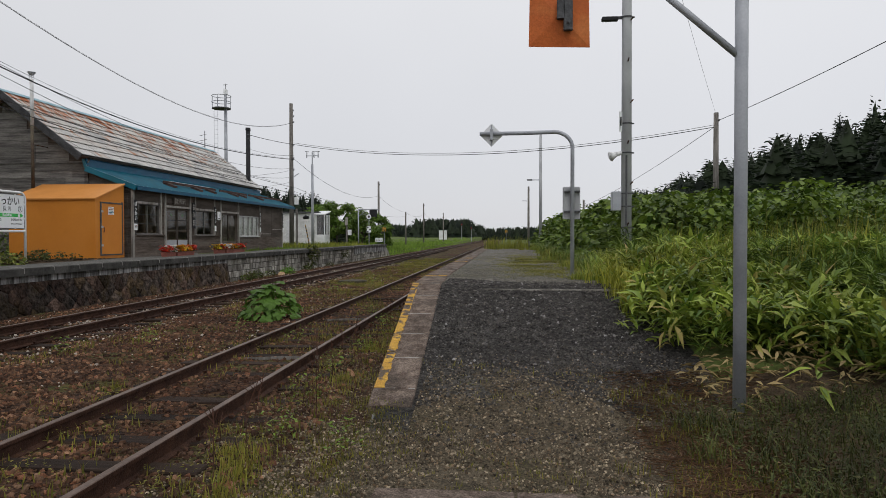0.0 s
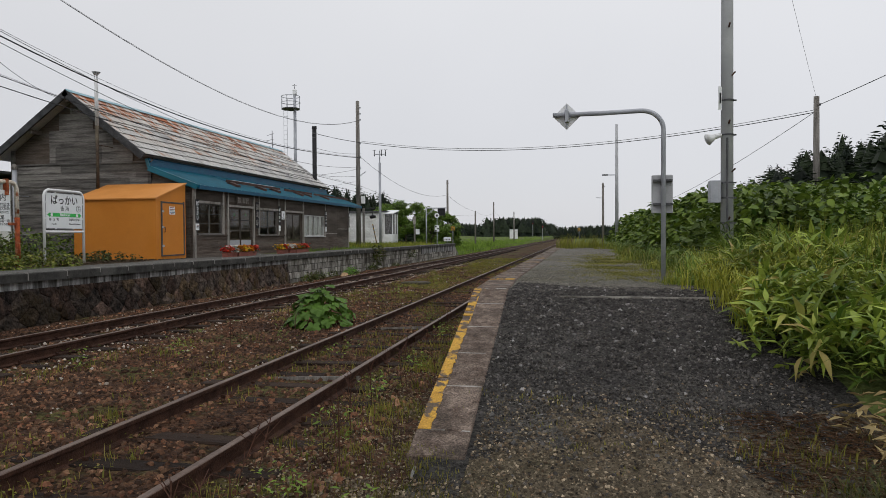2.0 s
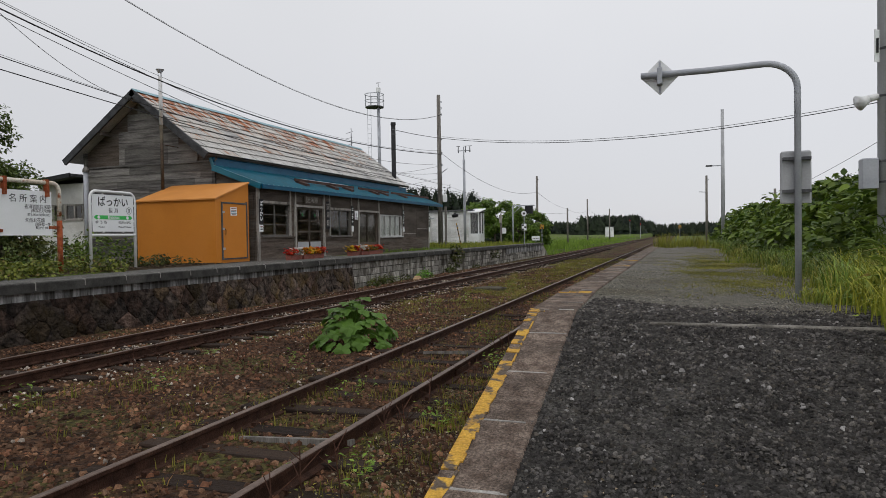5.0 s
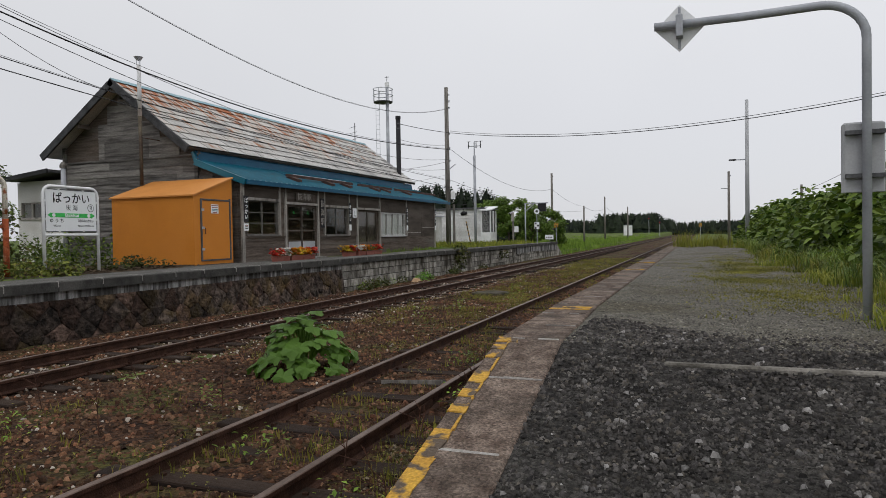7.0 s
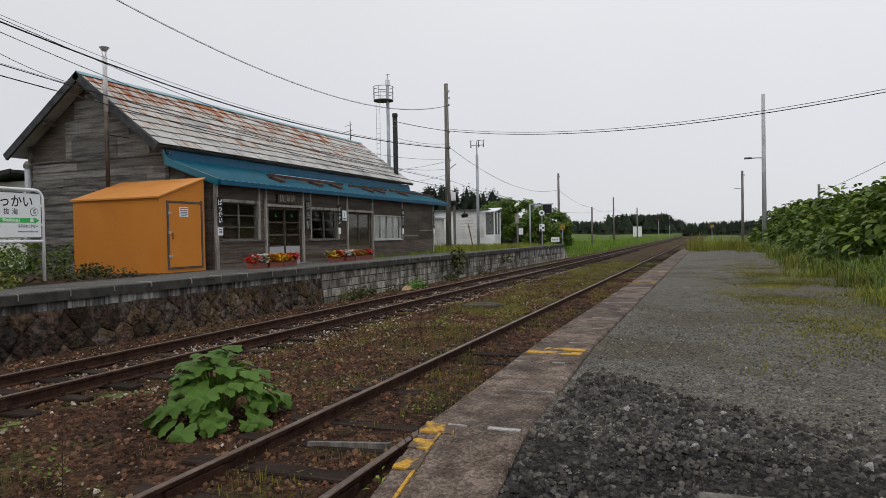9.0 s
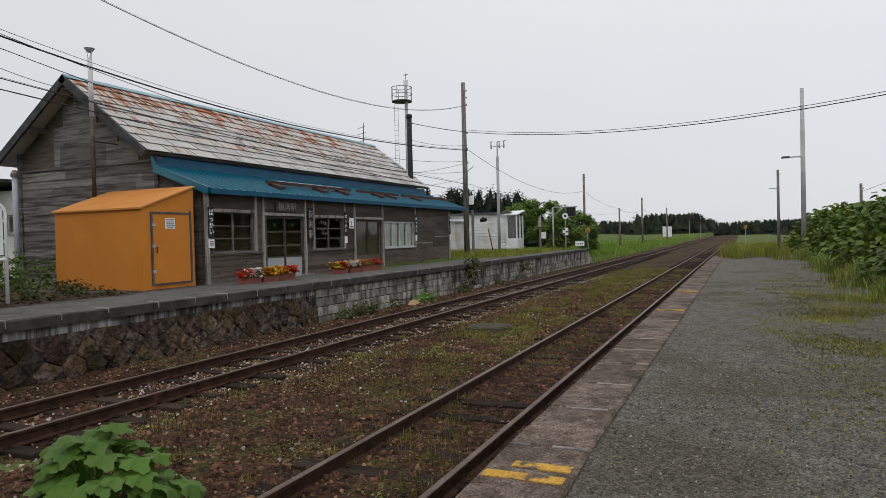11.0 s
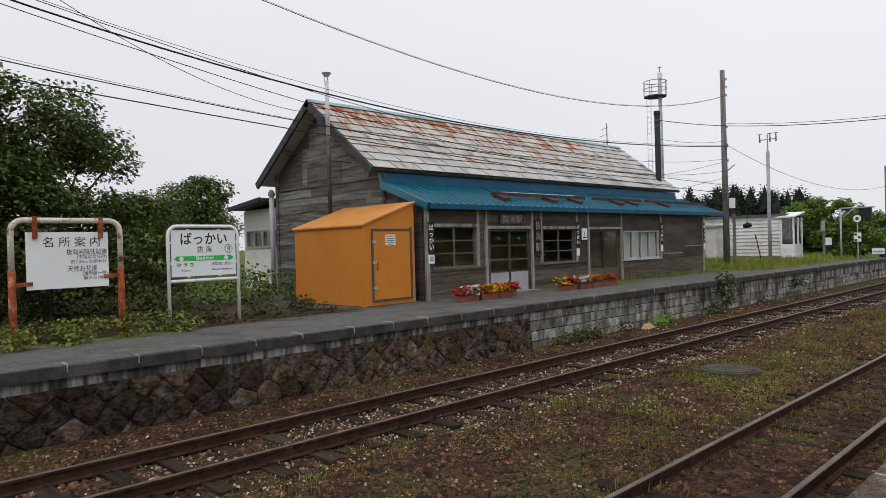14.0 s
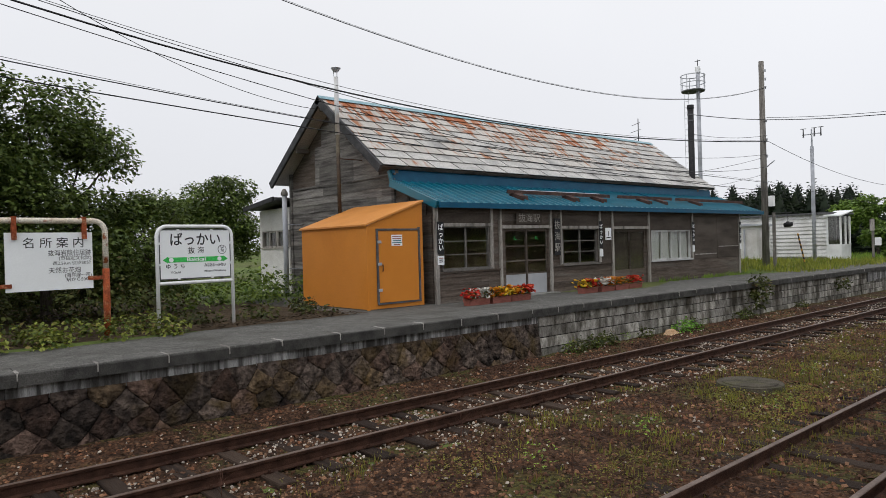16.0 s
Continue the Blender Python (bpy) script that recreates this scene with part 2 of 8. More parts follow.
M["guard"] = mat("brown_guard_iron", (0.040, 0.023, 0.020), (0.080, 0.048, 0.040), 5, 0.8, 0.3, 40)
M["soot"] = mat("sooty_pipe", (0.035, 0.028, 0.024), (0.085, 0.062, 0.045), 4, 0.7, 0.2, 40, c3=(0.12, 0.10, 0.07), big=1.6)
M["rake"] = mat("grey_rake_board", (0.066, 0.067, 0.072), (0.122, 0.123, 0.128), 3, 0.8, 0.3, 30)
M["barge"] = mat("dark_barge_board", (0.036, 0.037, 0.040), (0.078, 0.079, 0.083), 3, 0.8, 0.3, 30)
M["slate"] = mat("grey_roof_sheet", (0.42, 0.41, 0.39), (0.53, 0.515, 0.49), 2.2, 0.55, 0.15, 30, by_piece=0.1, c3=(0.24, 0.235, 0.23), big=0.7, metal=0.15)
for k, lo in enumerate((0.40, 0.475, 0.545)):
    M["rust%d" % k] = mat("rusted_roof_sheet", (0.42, 0.395, 0.365), (0.51, 0.485, 0.45), 3.4, 0.7, 0.2, 30, c3=((0.30, 0.098, 0.040), (0.33, 0.120, 0.052), (0.33, 0.155, 0.085))[k], big=2.4, by_piece=0.1, stretch=(0.5, 1.9, 0.5), stain=(lo, lo + 0.09), speck=0.4)
M["blue"] = mat("blue_roof_sheet", (0.004, 0.110, 0.170), (0.007, 0.135, 0.200), 2, 0.30, 0.1, 25, c3=(0.02, 0.11, 0.15), big=0.8, metal=0.0, spec=0.55, speck=0.3)
M["blue_dark"] = mat("blue_fascia_sheet", (0.004, 0.065, 0.13), (0.006, 0.085, 0.155), 2, 0.5, 0.1, 25, spec=0.2, speck=0.3)
M["rusty"] = mat("rusty_iron", (0.05, 0.026, 0.019), (0.10, 0.046, 0.030), 7, 0.85, 0.3, 50)
M["white"] = mat("white_paint", (0.76, 0.77, 0.78), (0.82, 0.825, 0.83), 2, 0.45, 0.03, 40, c3=(0.64, 0.64, 0.63), big=0.9, speck=0.12)
M["sign_white"] = mat("white_sign_face", (0.80, 0.82, 0.83), (0.85, 0.865, 0.875), 1.5, 0.4, 0.0, 40, speck=0.06)
M["offwhite"] = mat("offwhite_siding", (0.56, 0.55, 0.53), (0.66, 0.65, 0.63), 2, 0.7, 0.1, 40, c3=(0.48, 0.46, 0.43), big=0.7, by_piece=0.06)
M["black"] = mat("black_paint", (0.018, 0.018, 0.02), (0.03, 0.03, 0.032), 5, 0.6, 0.05, 40)
M["green_sign"] = mat("green_sign_band", (0.05, 0.45, 0.09), (0.06, 0.50, 0.11), 2, 0.5, 0.02, 40)
M["red_box"] = mat("terracotta_plastic", (0.27, 0.095, 0.072), (0.33, 0.125, 0.10), 5, 0.6, 0.1, 40)
M["bright_pipe"] = mat("bright_sheet_pipe", (0.58, 0.59, 0.60), (0.70, 0.71, 0.72), 3, 0.45, 0.1, 40, c3=(0.45, 0.42, 0.38), big=1.2, speck=0.15)
M["galv"] = mat("galvanised_steel", (0.34, 0.355, 0.39), (0.44, 0.455, 0.49), 3, 0.55, 0.1, 50, metal=0.12, c3=(0.27, 0.28, 0.30), big=1.0, speck=0.15)
M["pole_conc"] = mat("pole_concrete", (0.40, 0.41, 0.425), (0.47, 0.48, 0.49), 2, 0.8, 0.1, 60, c3=(0.34, 0.345, 0.36), big=0.7, speck=0.18)
M["pole_wood"] = mat("pole_wood", (0.125, 0.115, 0.104), (0.235, 0.220, 0.200), 3, 0.9, 0.5, 30, stretch=(4, 4, 0.4))
M["cable"] = mat("black_cable", (0.02, 0.02, 0.022), (0.03, 0.03, 0.032), 3, 0.6, 0, 40)
M["ply"] = mat("brown_facade_sheet", (0.050, 0.039, 0.031), (0.082, 0.067, 0.055), 1.6, 0.75, 0.25, 26, c3=(0.105, 0.088, 0.072), big=0.9, stretch=(1, 0.5, 2.5))
M["pane"] = glass("window_pane")
M["interior"] = mat("dark_interior", (0.20, 0.14, 0.10), (0.29, 0.21, 0.15), 2, 0.9, 0.1, 20)
M["curtain"] = mat("pale_curtain", (0.50, 0.52, 0.52), (0.60, 0.62, 0.62), 1.5, 0.9, 0.0, 20, speck=0.05)
M["door_steel"] = mat("grey_steel_kickplate", (0.36, 0.37, 0.39), (0.43, 0.44, 0.455), 2, 0.6, 0.02, 40, speck=0.08)
M["terrain"] = mat("meadow_soil", (0.070, 0.100, 0.026), (0.115, 0.155, 0.038), 1.2, 0.95, 0.6, 12, c3=(0.10, 0.10, 0.04), big=0.12, dist=0.05)
M["litter"] = mat("leaf_litter", (0.045, 0.032, 0.020), (0.095, 0.066, 0.040), 6, 0.95, 0.7, 50, dist=0.03)
M["bark"] = mat("tree_bark", (0.05, 0.042, 0.035), (0.09, 0.075, 0.062), 5, 0.95, 0.6, 20, stretch=(3, 3, 0.5))
M["bamboo"] = leaf("bamboo_grass_leaf", (0.055, 0.110, 0.014), (0.30, 0.365, 0.060), 0.42, (0.40, 0.30, 0.11))
M["bush"] = leaf("knotweed_leaf", (0.030, 0.066, 0.009), (0.160, 0.225, 0.032), 0.45)
M["grass"] = leaf("grass_blade", (0.12, 0.145, 0.018), (0.28, 0.275, 0.045), 0.6, (0.28, 0.23, 0.09))
M["lime_grass"] = leaf("lime_grass_blade", (0.16, 0.19, 0.02), (0.37, 0.36, 0.05), 0.6)
M["meadow"] = leaf("meadow_blade", (0.105, 0.185, 0.022), (0.215, 0.320, 0.048), 0.6)
M["yard"] = leaf("yard_weed", (0.095, 0.140, 0.018), (0.30, 0.30, 0.045), 0.6)
M["weed"] = leaf("track_weed", (0.105, 0.115, 0.018), (0.25, 0.225, 0.04), 0.65, (0.19, 0.10, 0.045))
M["butterbur"] = leaf("broad_leaf", (0.045, 0.110, 0.016), (0.185, 0.310, 0.048), 0.5, spread=0.25)
M["tree"] = leaf("broadleaf_leaf", (0.035, 0.062, 0.014), (0.150, 0.200, 0.045), 0.5)
M["tree_pale"] = leaf("pale_broadleaf_leaf", (0.065, 0.125, 0.02), (0.19, 0.28, 0.05), 0.5)
M["scrub"] = leaf("hill_scrub_leaf", (0.035, 0.075, 0.014), (0.105, 0.165, 0.032), 0.5)
M["conifer"] = leaf("conifer_needle", (0.007, 0.014, 0.008), (0.026, 0.040, 0.017), 0.7)
M["low_weed"] = leaf("low_weed_blade", (0.024, 0.034, 0.010), (0.095, 0.105, 0.026), 0.65, (0.14, 0.085, 0.045))
M["mortar"] = mat("pale_mortar", (0.25, 0.235, 0.215), (0.40, 0.385, 0.36), 6, 0.9, 0.3, 60, c3=(0.10, 0.09, 0.08), big=3)
M["fresh"] = leaf("fresh_green_leaf", (0.08, 0.20, 0.02), (0.20, 0.40, 0.05), 0.5, spread=0.15)
M["petal_red"] = leaf("red_petal", (0.50, 0.02, 0.02), (0.62, 0.06, 0.02), 0.5, spread=0.1)
M["petal_orange"] = leaf("orange_petal", (0.70, 0.16, 0.01), (0.75, 0.32, 0.015), 0.5, spread=0.1)
M["petal_yellow"] = leaf("yellow_petal", (0.78, 0.45, 0.02), (0.80, 0.55, 0.04), 0.5, spread=0.1)
M["petal_white"] = leaf("white_petal", (0.70, 0.68, 0.62), (0.78, 0.76, 0.70), 0.5, spread=0.1)


# ---------------------------------------------------------------- builders
rng = np.random.default_rng(7)


class G:
    """A mesh in the making."""

    def __init__(self):
        self.v, self.f = [], []

    def add(self, vs, fs):
        o = len(self.v)
        self.v += [tuple(p) for p in vs]
        self.f += [tuple(i + o for i in q) for q in fs]
        return self

    def box(self, x0, x1, y0, y1, z0, z1, b=0.0):
        """A box; b chamfers its upright and top edges."""
        if b <= 0:
            vs = [(x, y, z) for z in (z0, z1) for x, y in ((x0, y0), (x1, y0), (x1, y1), (x0, y1))]
            return self.add(vs, [(3, 2, 1, 0), (4, 5, 6, 7), (0, 1, 5, 4), (1, 2, 6, 5), (2, 3, 7, 6), (3, 0, 4, 7)])
        ring = lambda d, z: [(x0 + d + b, y0 + d, z), (x1 - d - b, y0 + d, z), (x1 - d, y0 + d + b, z), (x1 - d, y1 - d - b, z), (x1 - d - b, y1 - d, z), (x0 + d + b, y1 - d, z), (x0 + d, y1 - d - b, z), (x0 + d, y0 + d + b, z)]
        vs = ring(0, z0) + ring(0, z1 - b) + ring(b * 0.8, z1)
        fs = [tuple(range(7, -1, -1)), tuple(range(16, 24))]
        for r in (0, 8):
            fs += [(r + i, r + (i + 1) % 8, r + 8 + (i + 1) % 8, r + 8 + i) for i in range(8)]
        return self.add(vs, fs)

    def tube(self, p, q, r0, r1=None, n=8, caps=True):
        p, q = Vector(p), Vector(q)
        r1 = r0 if r1 is None else r1
        d = (q - p).normalized()
        a = d.orthogonal().normalized()
        c = d.cross(a)
        vs = [o + r * (math.cos(k) * a + math.sin(k) * c) for o, r in ((p, r0), (q, r1)) for k in (2 * math.pi * i / n for i in range(n))]
        fs = [(i, (i + 1) % n, n + (i + 1) % n, n + i) for i in range(n)]
        if caps:
            fs += [tuple(range(n - 1, -1, -1)), tuple(range(n, 2 * n))]
        return self.add(vs, fs)

    def pipe(self, pts, r, n=8):
        """A bent tube through points."""
        pts = [Vector(p) for p in pts]
        rings = []
        for i, p in enumerate(pts):
            d = (pts[min(i + 1, len(pts) - 1)] - pts[max(i - 1, 0)]).normalized()
            a = d.cross(Vector((0.13, 0.31, 0.94)))
            a = (a if a.length > 0.05 else d.orthogonal()).normalized()
            c = d.cross(a)
            rr = r[i] if isinstance(r, (list, tuple)) else r
            rings.append([p + rr * (math.cos(k) * a + math.sin(k) * c) for k in (2 * math.pi * j / n for j in range(n))])
        o = len(self.v)
        self.v += [tuple(x) for ring in rings for x in ring]
        for i in range(len(pts) - 1):
            for j in range(n):
                self.f.append((o + i * n + j, o + i * n + (j + 1) % n, o + (i + 1) * n + (j + 1) % n, o + (i + 1) * n + j))
        self.f += [tuple(o + j for j in range(n - 1, -1, -1)), tuple(o + (len(pts) - 1) * n + j for j in range(n))]
        return self

    def prism(self, poly, axis, a, b):
        """A polygon pushed along an axis from a to b; its points name the two other axes in order."""
        place = {"x": lambda u, w, t: (t, u, w), "y": lambda u, w, t: (u, t, w), "z": lambda u, w, t: (u, w, t)}[axis]
        n = len(poly)
        vs = [place(u, w, t) for t in (a, b) for u, w in poly]
        return self.add(vs, [tuple(range(n - 1, -1, -1)), tuple(range(n, 2 * n))] + [(i, (i + 1) % n, n + (i + 1) % n, n + i) for i in range(n)])

    def sheet(self, p, u, w, t):
        """A thin slab spanned by u and w from p, of thickness t along their cross product."""
        p, u, w = Vector(p), Vector(u), Vector(w)
        k = u.cross(w).normalized() * t
        vs = [p, p + u, p + u + w, p + w]
        return self.add(vs + [x + k for x in vs], [(3, 2, 1, 0), (4, 5, 6, 7), (0, 1, 5, 4), (1, 2, 6, 5), (2, 3, 7, 6), (3, 0, 4, 7)])

    def mesh(self, name, fix=True):
        me = bpy.data.meshes.new(name)
        me.from_pydata(self.v, [], self.f)
        if fix and len(self.f) < 4000:
            bm = bmesh.new()
            bm.from_mesh(me)
            bmesh.ops.recalc_face_normals(bm, faces=bm.faces)
            bm.to_mesh(me)
            bm.free()
        return me


def solid(name, g, material, label="", category="", group="", kind="", smooth=False):
    """One mesh object that stands by itself."""
    me = g.mesh(name) if isinstance(g, G) else g
    if not me.materials:
        me.materials.append(material)
    if smooth:
        me.shade_smooth()
    return tagged(new(name, me), label, category, group, kind)


def thing(name, at, label, category, group="", kind=""):
    """An empty at the base of a thing."""
    ob = new(name)
    ob.location = at
    ob.empty_display_size = 0.2
    return tagged(ob, label, category, group, kind)


def part(name, g, material, parent, label="", smooth=False, local=False, kind=""):
    """A part under a thing. Its mesh is in world metres, or in the thing's own where local is set."""
    ob = solid(name, g, material, label, kind=kind, smooth=smooth)
    ob.parent = parent
    if not local:
        if parent.type == "EMPTY":
            ob.matrix_parent_inverse = Matrix.Translation(-parent.location)
    return ob


def cloud(name, verts, faces, material, label, category="", kind="stuff", parent=None, smooth=False):
    """Many loose pieces in one mesh, from arrays."""
    me = bpy.data.meshes.new(name)
    verts, faces = np.asarray(verts, np.float32), np.asarray(faces, np.int32)
    me.vertices.add(len(verts))
    me.vertices.foreach_set("co", verts.ravel())
    k = faces.shape[1]
    me.loops.add(faces.size)
    me.loops.foreach_set("vertex_index", faces.ravel())
    me.polygons.add(len(faces))
    me.polygons.foreach_set("loop_start", np.arange(len(faces), dtype=np.int32) * k)
    me.polygons.foreach_set("loop_total", np.full(len(faces), k, np.int32))
    me.update(calc_edges=True)
    me.materials.append(material)
    if smooth:
        me.shade_smooth()
    ob = tagged(new(name, me), label, category, kind=kind)
    if parent:
        ob.parent = parent
        ob.matrix_parent_inverse = Matrix.Translation(-parent.location)
    return ob


def turn_matrices(yaw, pitch, roll):
    """Arrays of rotation matrices."""
    cy, sy, cp, sp, cr, sr = np.cos(yaw), np.sin(yaw), np.cos(pitch), np.sin(pitch), np.cos(roll), np.sin(roll)
    z = np.zeros_like(yaw)
    o = z + 1
    rz = np.stack([np.stack([cy, -sy, z], -1), np.stack([sy, cy, z], -1), np.stack([z, z, o], -1)], -2)
    rx = np.stack([np.stack([o, z, z], -1), np.stack([z, cp, -sp], -1), np.stack([z, sp, cp], -1)], -2)
    ry = np.stack([np.stack([cr, z, sr], -1), np.stack([z, o, z], -1), np.stack([-sr, z, cr], -1)], -2)
    return rz @ rx @ ry


def scatter(base_v, base_f, at, turns, sizes):
    """Copies of a small mesh as one pair of arrays."""
    base_v, base_f = np.asarray(base_v, float), np.asarray(base_f, int)
    at, sizes = np.asarray(at, float), np.asarray(sizes, float)
    if sizes.ndim == 1:
        sizes = np.repeat(sizes[:, None], 3, 1)
    vs = np.einsum("nij,nkj->nki", turns, base_v[None] * sizes[:, None, :]) + at[:, None, :]
    fs = base_f[None] + (np.arange(len(at)) * len(base_v))[:, None, None]
    return vs.reshape(-1, 3), fs.reshape(-1, base_f.shape[1])


def joined(pairs):
    vs, fs, o = [], [], 0
    for v, f in pairs:
        vs.append(v)
        fs.append(f + o)
        o += len(v)
    return np.concatenate(vs), np.concatenate(fs)


# a pebble, a leaf, a bent blade
PEBBLE_V = [(-0.5, -0.42, -0.3), (0.48, -0.5, -0.25), (0.52, 0.4, -0.3), (-0.42, 0.5, -0.25), (-0.3, -0.25, 0.32), (0.36, -0.2, 0.26), (0.24, 0.3, 0.36), (-0.33, 0.24, 0.24)]
SHARD_V = [(0.55, 0, -0.3), (-0.3, 0.5, -0.3), (-0.35, -0.45, -0.3), (0.33, 0.02, 0.28), (-0.18, 0.32, 0.34), (-0.2, -0.28, 0.22)]
SHARD_F = [(3, 4, 5), (0, 1, 4), (0, 4, 3), (1, 2, 5), (1, 5, 4), (2, 0, 3), (2, 3, 5)]
PEBBLE_F = [(3, 2, 1, 0), (4, 5, 6, 7), (0, 1, 5, 4), (1, 2, 6, 5), (2, 3, 7, 6), (3, 0, 4, 7)]
LEAF_V = [(0, 0, 0), (0.5, 0.45, 0.06), (0, 1, -0.12), (-0.5, 0.45, 0.06)]
LEAF_F = [(0, 1, 2), (0, 2, 3)]
OVAL_V = [(0, 0, 0), (0.40, 0.22, 0.05), (0.44, 0.58, 0.03), (0, 1, -0.16), (-0.44, 0.58, 0.03), (-0.40, 0.22, 0.05)]
OVAL_F = [(0, 1, 2, 3), (0, 3, 4, 5)]
BLADE_V = [(-0.5, 0, 0), (0.5, 0, 0), (0.42, 0.16, 0.55), (-0.42, 0.16, 0.55), (0.0, 0.55, 0.95), (0.01, 0.56, 0.95)]
BLADE_F = [(0, 1, 2, 3), (3, 2, 5, 4)]
ARCH_V = [(-0.5, 0, 0), (0.5, 0, 0), (0.42, 0.22, 0.6), (-0.42, 0.22, 0.6), (0.28, 0.62, 0.86), (-0.28, 0.62, 0.86), (0.02, 1.1, 0.72), (-0.02, 1.1, 0.72)]
ARCH_F = [(0, 1, 2, 3), (3, 2, 4, 5), (5, 4, 6, 7)]


def smoothstep(a, b, x):
    t = np.clip((np.asarray(x, float) - a) / (b - a), 0, 1)
    return t * t * (3 - 2 * t)


def wobble(x, y, s=1.0, seed=0.0):
    """A cheap smooth unevenness, about -1 to 1."""
    x, y = np.asarray(x, float) * s + seed, np.asarray(y, float) * s - seed
    return (np.sin(x * 1.3 + 1.7 * np.sin(y * 0.7)) + np.sin(y * 1.7 + 1.3 * np.sin(x * 0.9 + 2)) + np.sin((x + y) * 2.3 + 1)) / 3
# ---------------------------------------------------------------- ground
EDGE_L, EDGE_R = -9.80, -1.33          # platform edges beside the two tracks
TOP_R = 1.01                            # height of the island platform
NEAR, FAR = (-3.415, -2.285), (-8.125, -6.995)   # rail heads
RAIL_Z = 0.29
END_L, END_R = 55.5, 42.0


def ground_z(x, y):
    x, y = np.asarray(x, float), np.asarray(y, float)
    bed = 0.09 + 0.015 * wobble(x, y, 2.0)
    left = 1.0 - 0.65 * smoothstep(END_L - 1, END_L + 5, y) + 0.05 * wobble(x, y, 0.3)
    left = left + 0.9 * smoothstep(-35, -70, x) + 1.5 * smoothstep(120, 400, y)
    climb = 0.93 * np.clip((y - 4.96) / 5.08, 0, 1) * smoothstep(1.7, 2.2, x) * (1 - smoothstep(44, 60, y))
    path = 0.06 + 0.02 * wobble(x, y, 1.5) + climb
    rise = 0.15 * smoothstep(2.0, 3.2, x) + 0.35 * smoothstep(2.6, 6.5, x) * smoothstep(2, 9, y)
    hill = 1.7 * smoothstep(8, 24, x) * smoothstep(10, 30, y) + 5.0 * smoothstep(24, 60, x)
    fade = 1 - 0.85 * smoothstep(60, 130, y)
    right = path + (rise + hill) * fade + 0.1 * wobble(x, y, 0.6) * smoothstep(2.5, 6, x)
    z = np.where(x < -10.25, left, np.where(x < -1.2, bed, right))
    far = smoothstep(58, 75, y)
    return z * (1 - far) + np.where(x < -10.25, left, np.where(x < -1.2, bed, np.maximum(right, 0.2))) * far


gx = np.unique(np.concatenate([np.linspace(-900, -120, 14), np.linspace(-120, -30, 19), np.linspace(-30, -10.5, 23), [-10.3, -10.2], np.linspace(-9.2, -1.6, 9), [-1.25, -1.15], np.linspace(-0.8, 12, 40), np.linspace(12.5, 60, 40), np.linspace(65, 900, 18)]))
gy = np.unique(np.concatenate([np.linspace(-60, -8, 10), np.linspace(-7, 60, 100), np.linspace(61, 140, 30), np.linspace(150, 1500, 28)]))
X, Y = np.meshgrid(gx, gy)
Z = ground_z(X, Y)
nx, ny = len(gx), len(gy)
idx = np.arange(nx * ny).reshape(ny, nx)
quads = np.stack([idx[:-1, :-1], idx[:-1, 1:], idx[1:, 1:], idx[1:, :-1]], -1).reshape(-1, 4)
cloud("ground", np.stack([X, Y, Z], -1).reshape(-1, 3), quads, M["terrain"], "grassy meadow soil rising to a wooded hill", "ground", kind="structure")


def height_sheet(name, xs, ys, zf, material, label, category):
    """A sheet over the ground with its own height."""
    X, Y = np.meshgrid(xs, ys)
    Z = zf(X, Y)
    idx = np.arange(X.size).reshape(X.shape)
    q = np.stack([idx[:-1, :-1], idx[:-1, 1:], idx[1:, 1:], idx[1:, :-1]], -1).reshape(-1, 4)
    return cloud(name, np.stack([X, Y, Z], -1).reshape(-1, 3), q, material, label, category, kind="structure", smooth=True)


def bed_z(x, y):
    x = np.asarray(x, float)
    under = 0.02 * np.exp(-((x + 2.85) / 0.9) ** 2) + 0.02 * np.exp(-((x + 7.56) / 0.9) ** 2)
    under = under - 0.035 * smoothstep(1.6, 1.1, np.abs(x + 7.56))
    z = 0.135 + under + 0.022 * wobble(x, y, 2.4) + 0.012 * wobble(x, y, 6.0, 3)
    s = smoothstep(-1.75, -1.0, x)
    return z * (1 - s) + 0.088 * s


def ramp_z(x, y):
    """Top of the island platform and of the ramp that leads up to it."""
    t = np.clip((np.asarray(y, float) - 4.96) / 5.08, 0, 1)
    return 0.10 + (TOP_R - 0.10) * t + 0 * np.asarray(x, float)


height_sheet("track_bed", np.linspace(-9.75, -0.98, 48), np.concatenate([np.linspace(-12, 40, 210), np.linspace(41, 400, 80)]), bed_z, M["ballast"], "brown stony track bed with weeds", "track bed")
height_sheet("path", np.linspace(-1.0, 3.0, 40), np.linspace(-8, 4.98, 60), lambda x, y: 0.098 + 0.010 * wobble(x, y, 3) + 0.05 * smoothstep(1.8, 3.0, x), M["soil"], "trodden gravel path with sparse weeds", "path")
def foot_z(x, y):
    """The soil spread over the foot of the ramp, thinning out upwards."""
    return ramp_z(x, y) + 0.008 * wobble(x, y, 5) + 0.022 * np.clip(6.0 - y, -1.2, 1) * smoothstep(4.96, 5.3, y) + 0.02 * wobble(x, y, 2.6, 4) * smoothstep(5.1, 5.6, y)


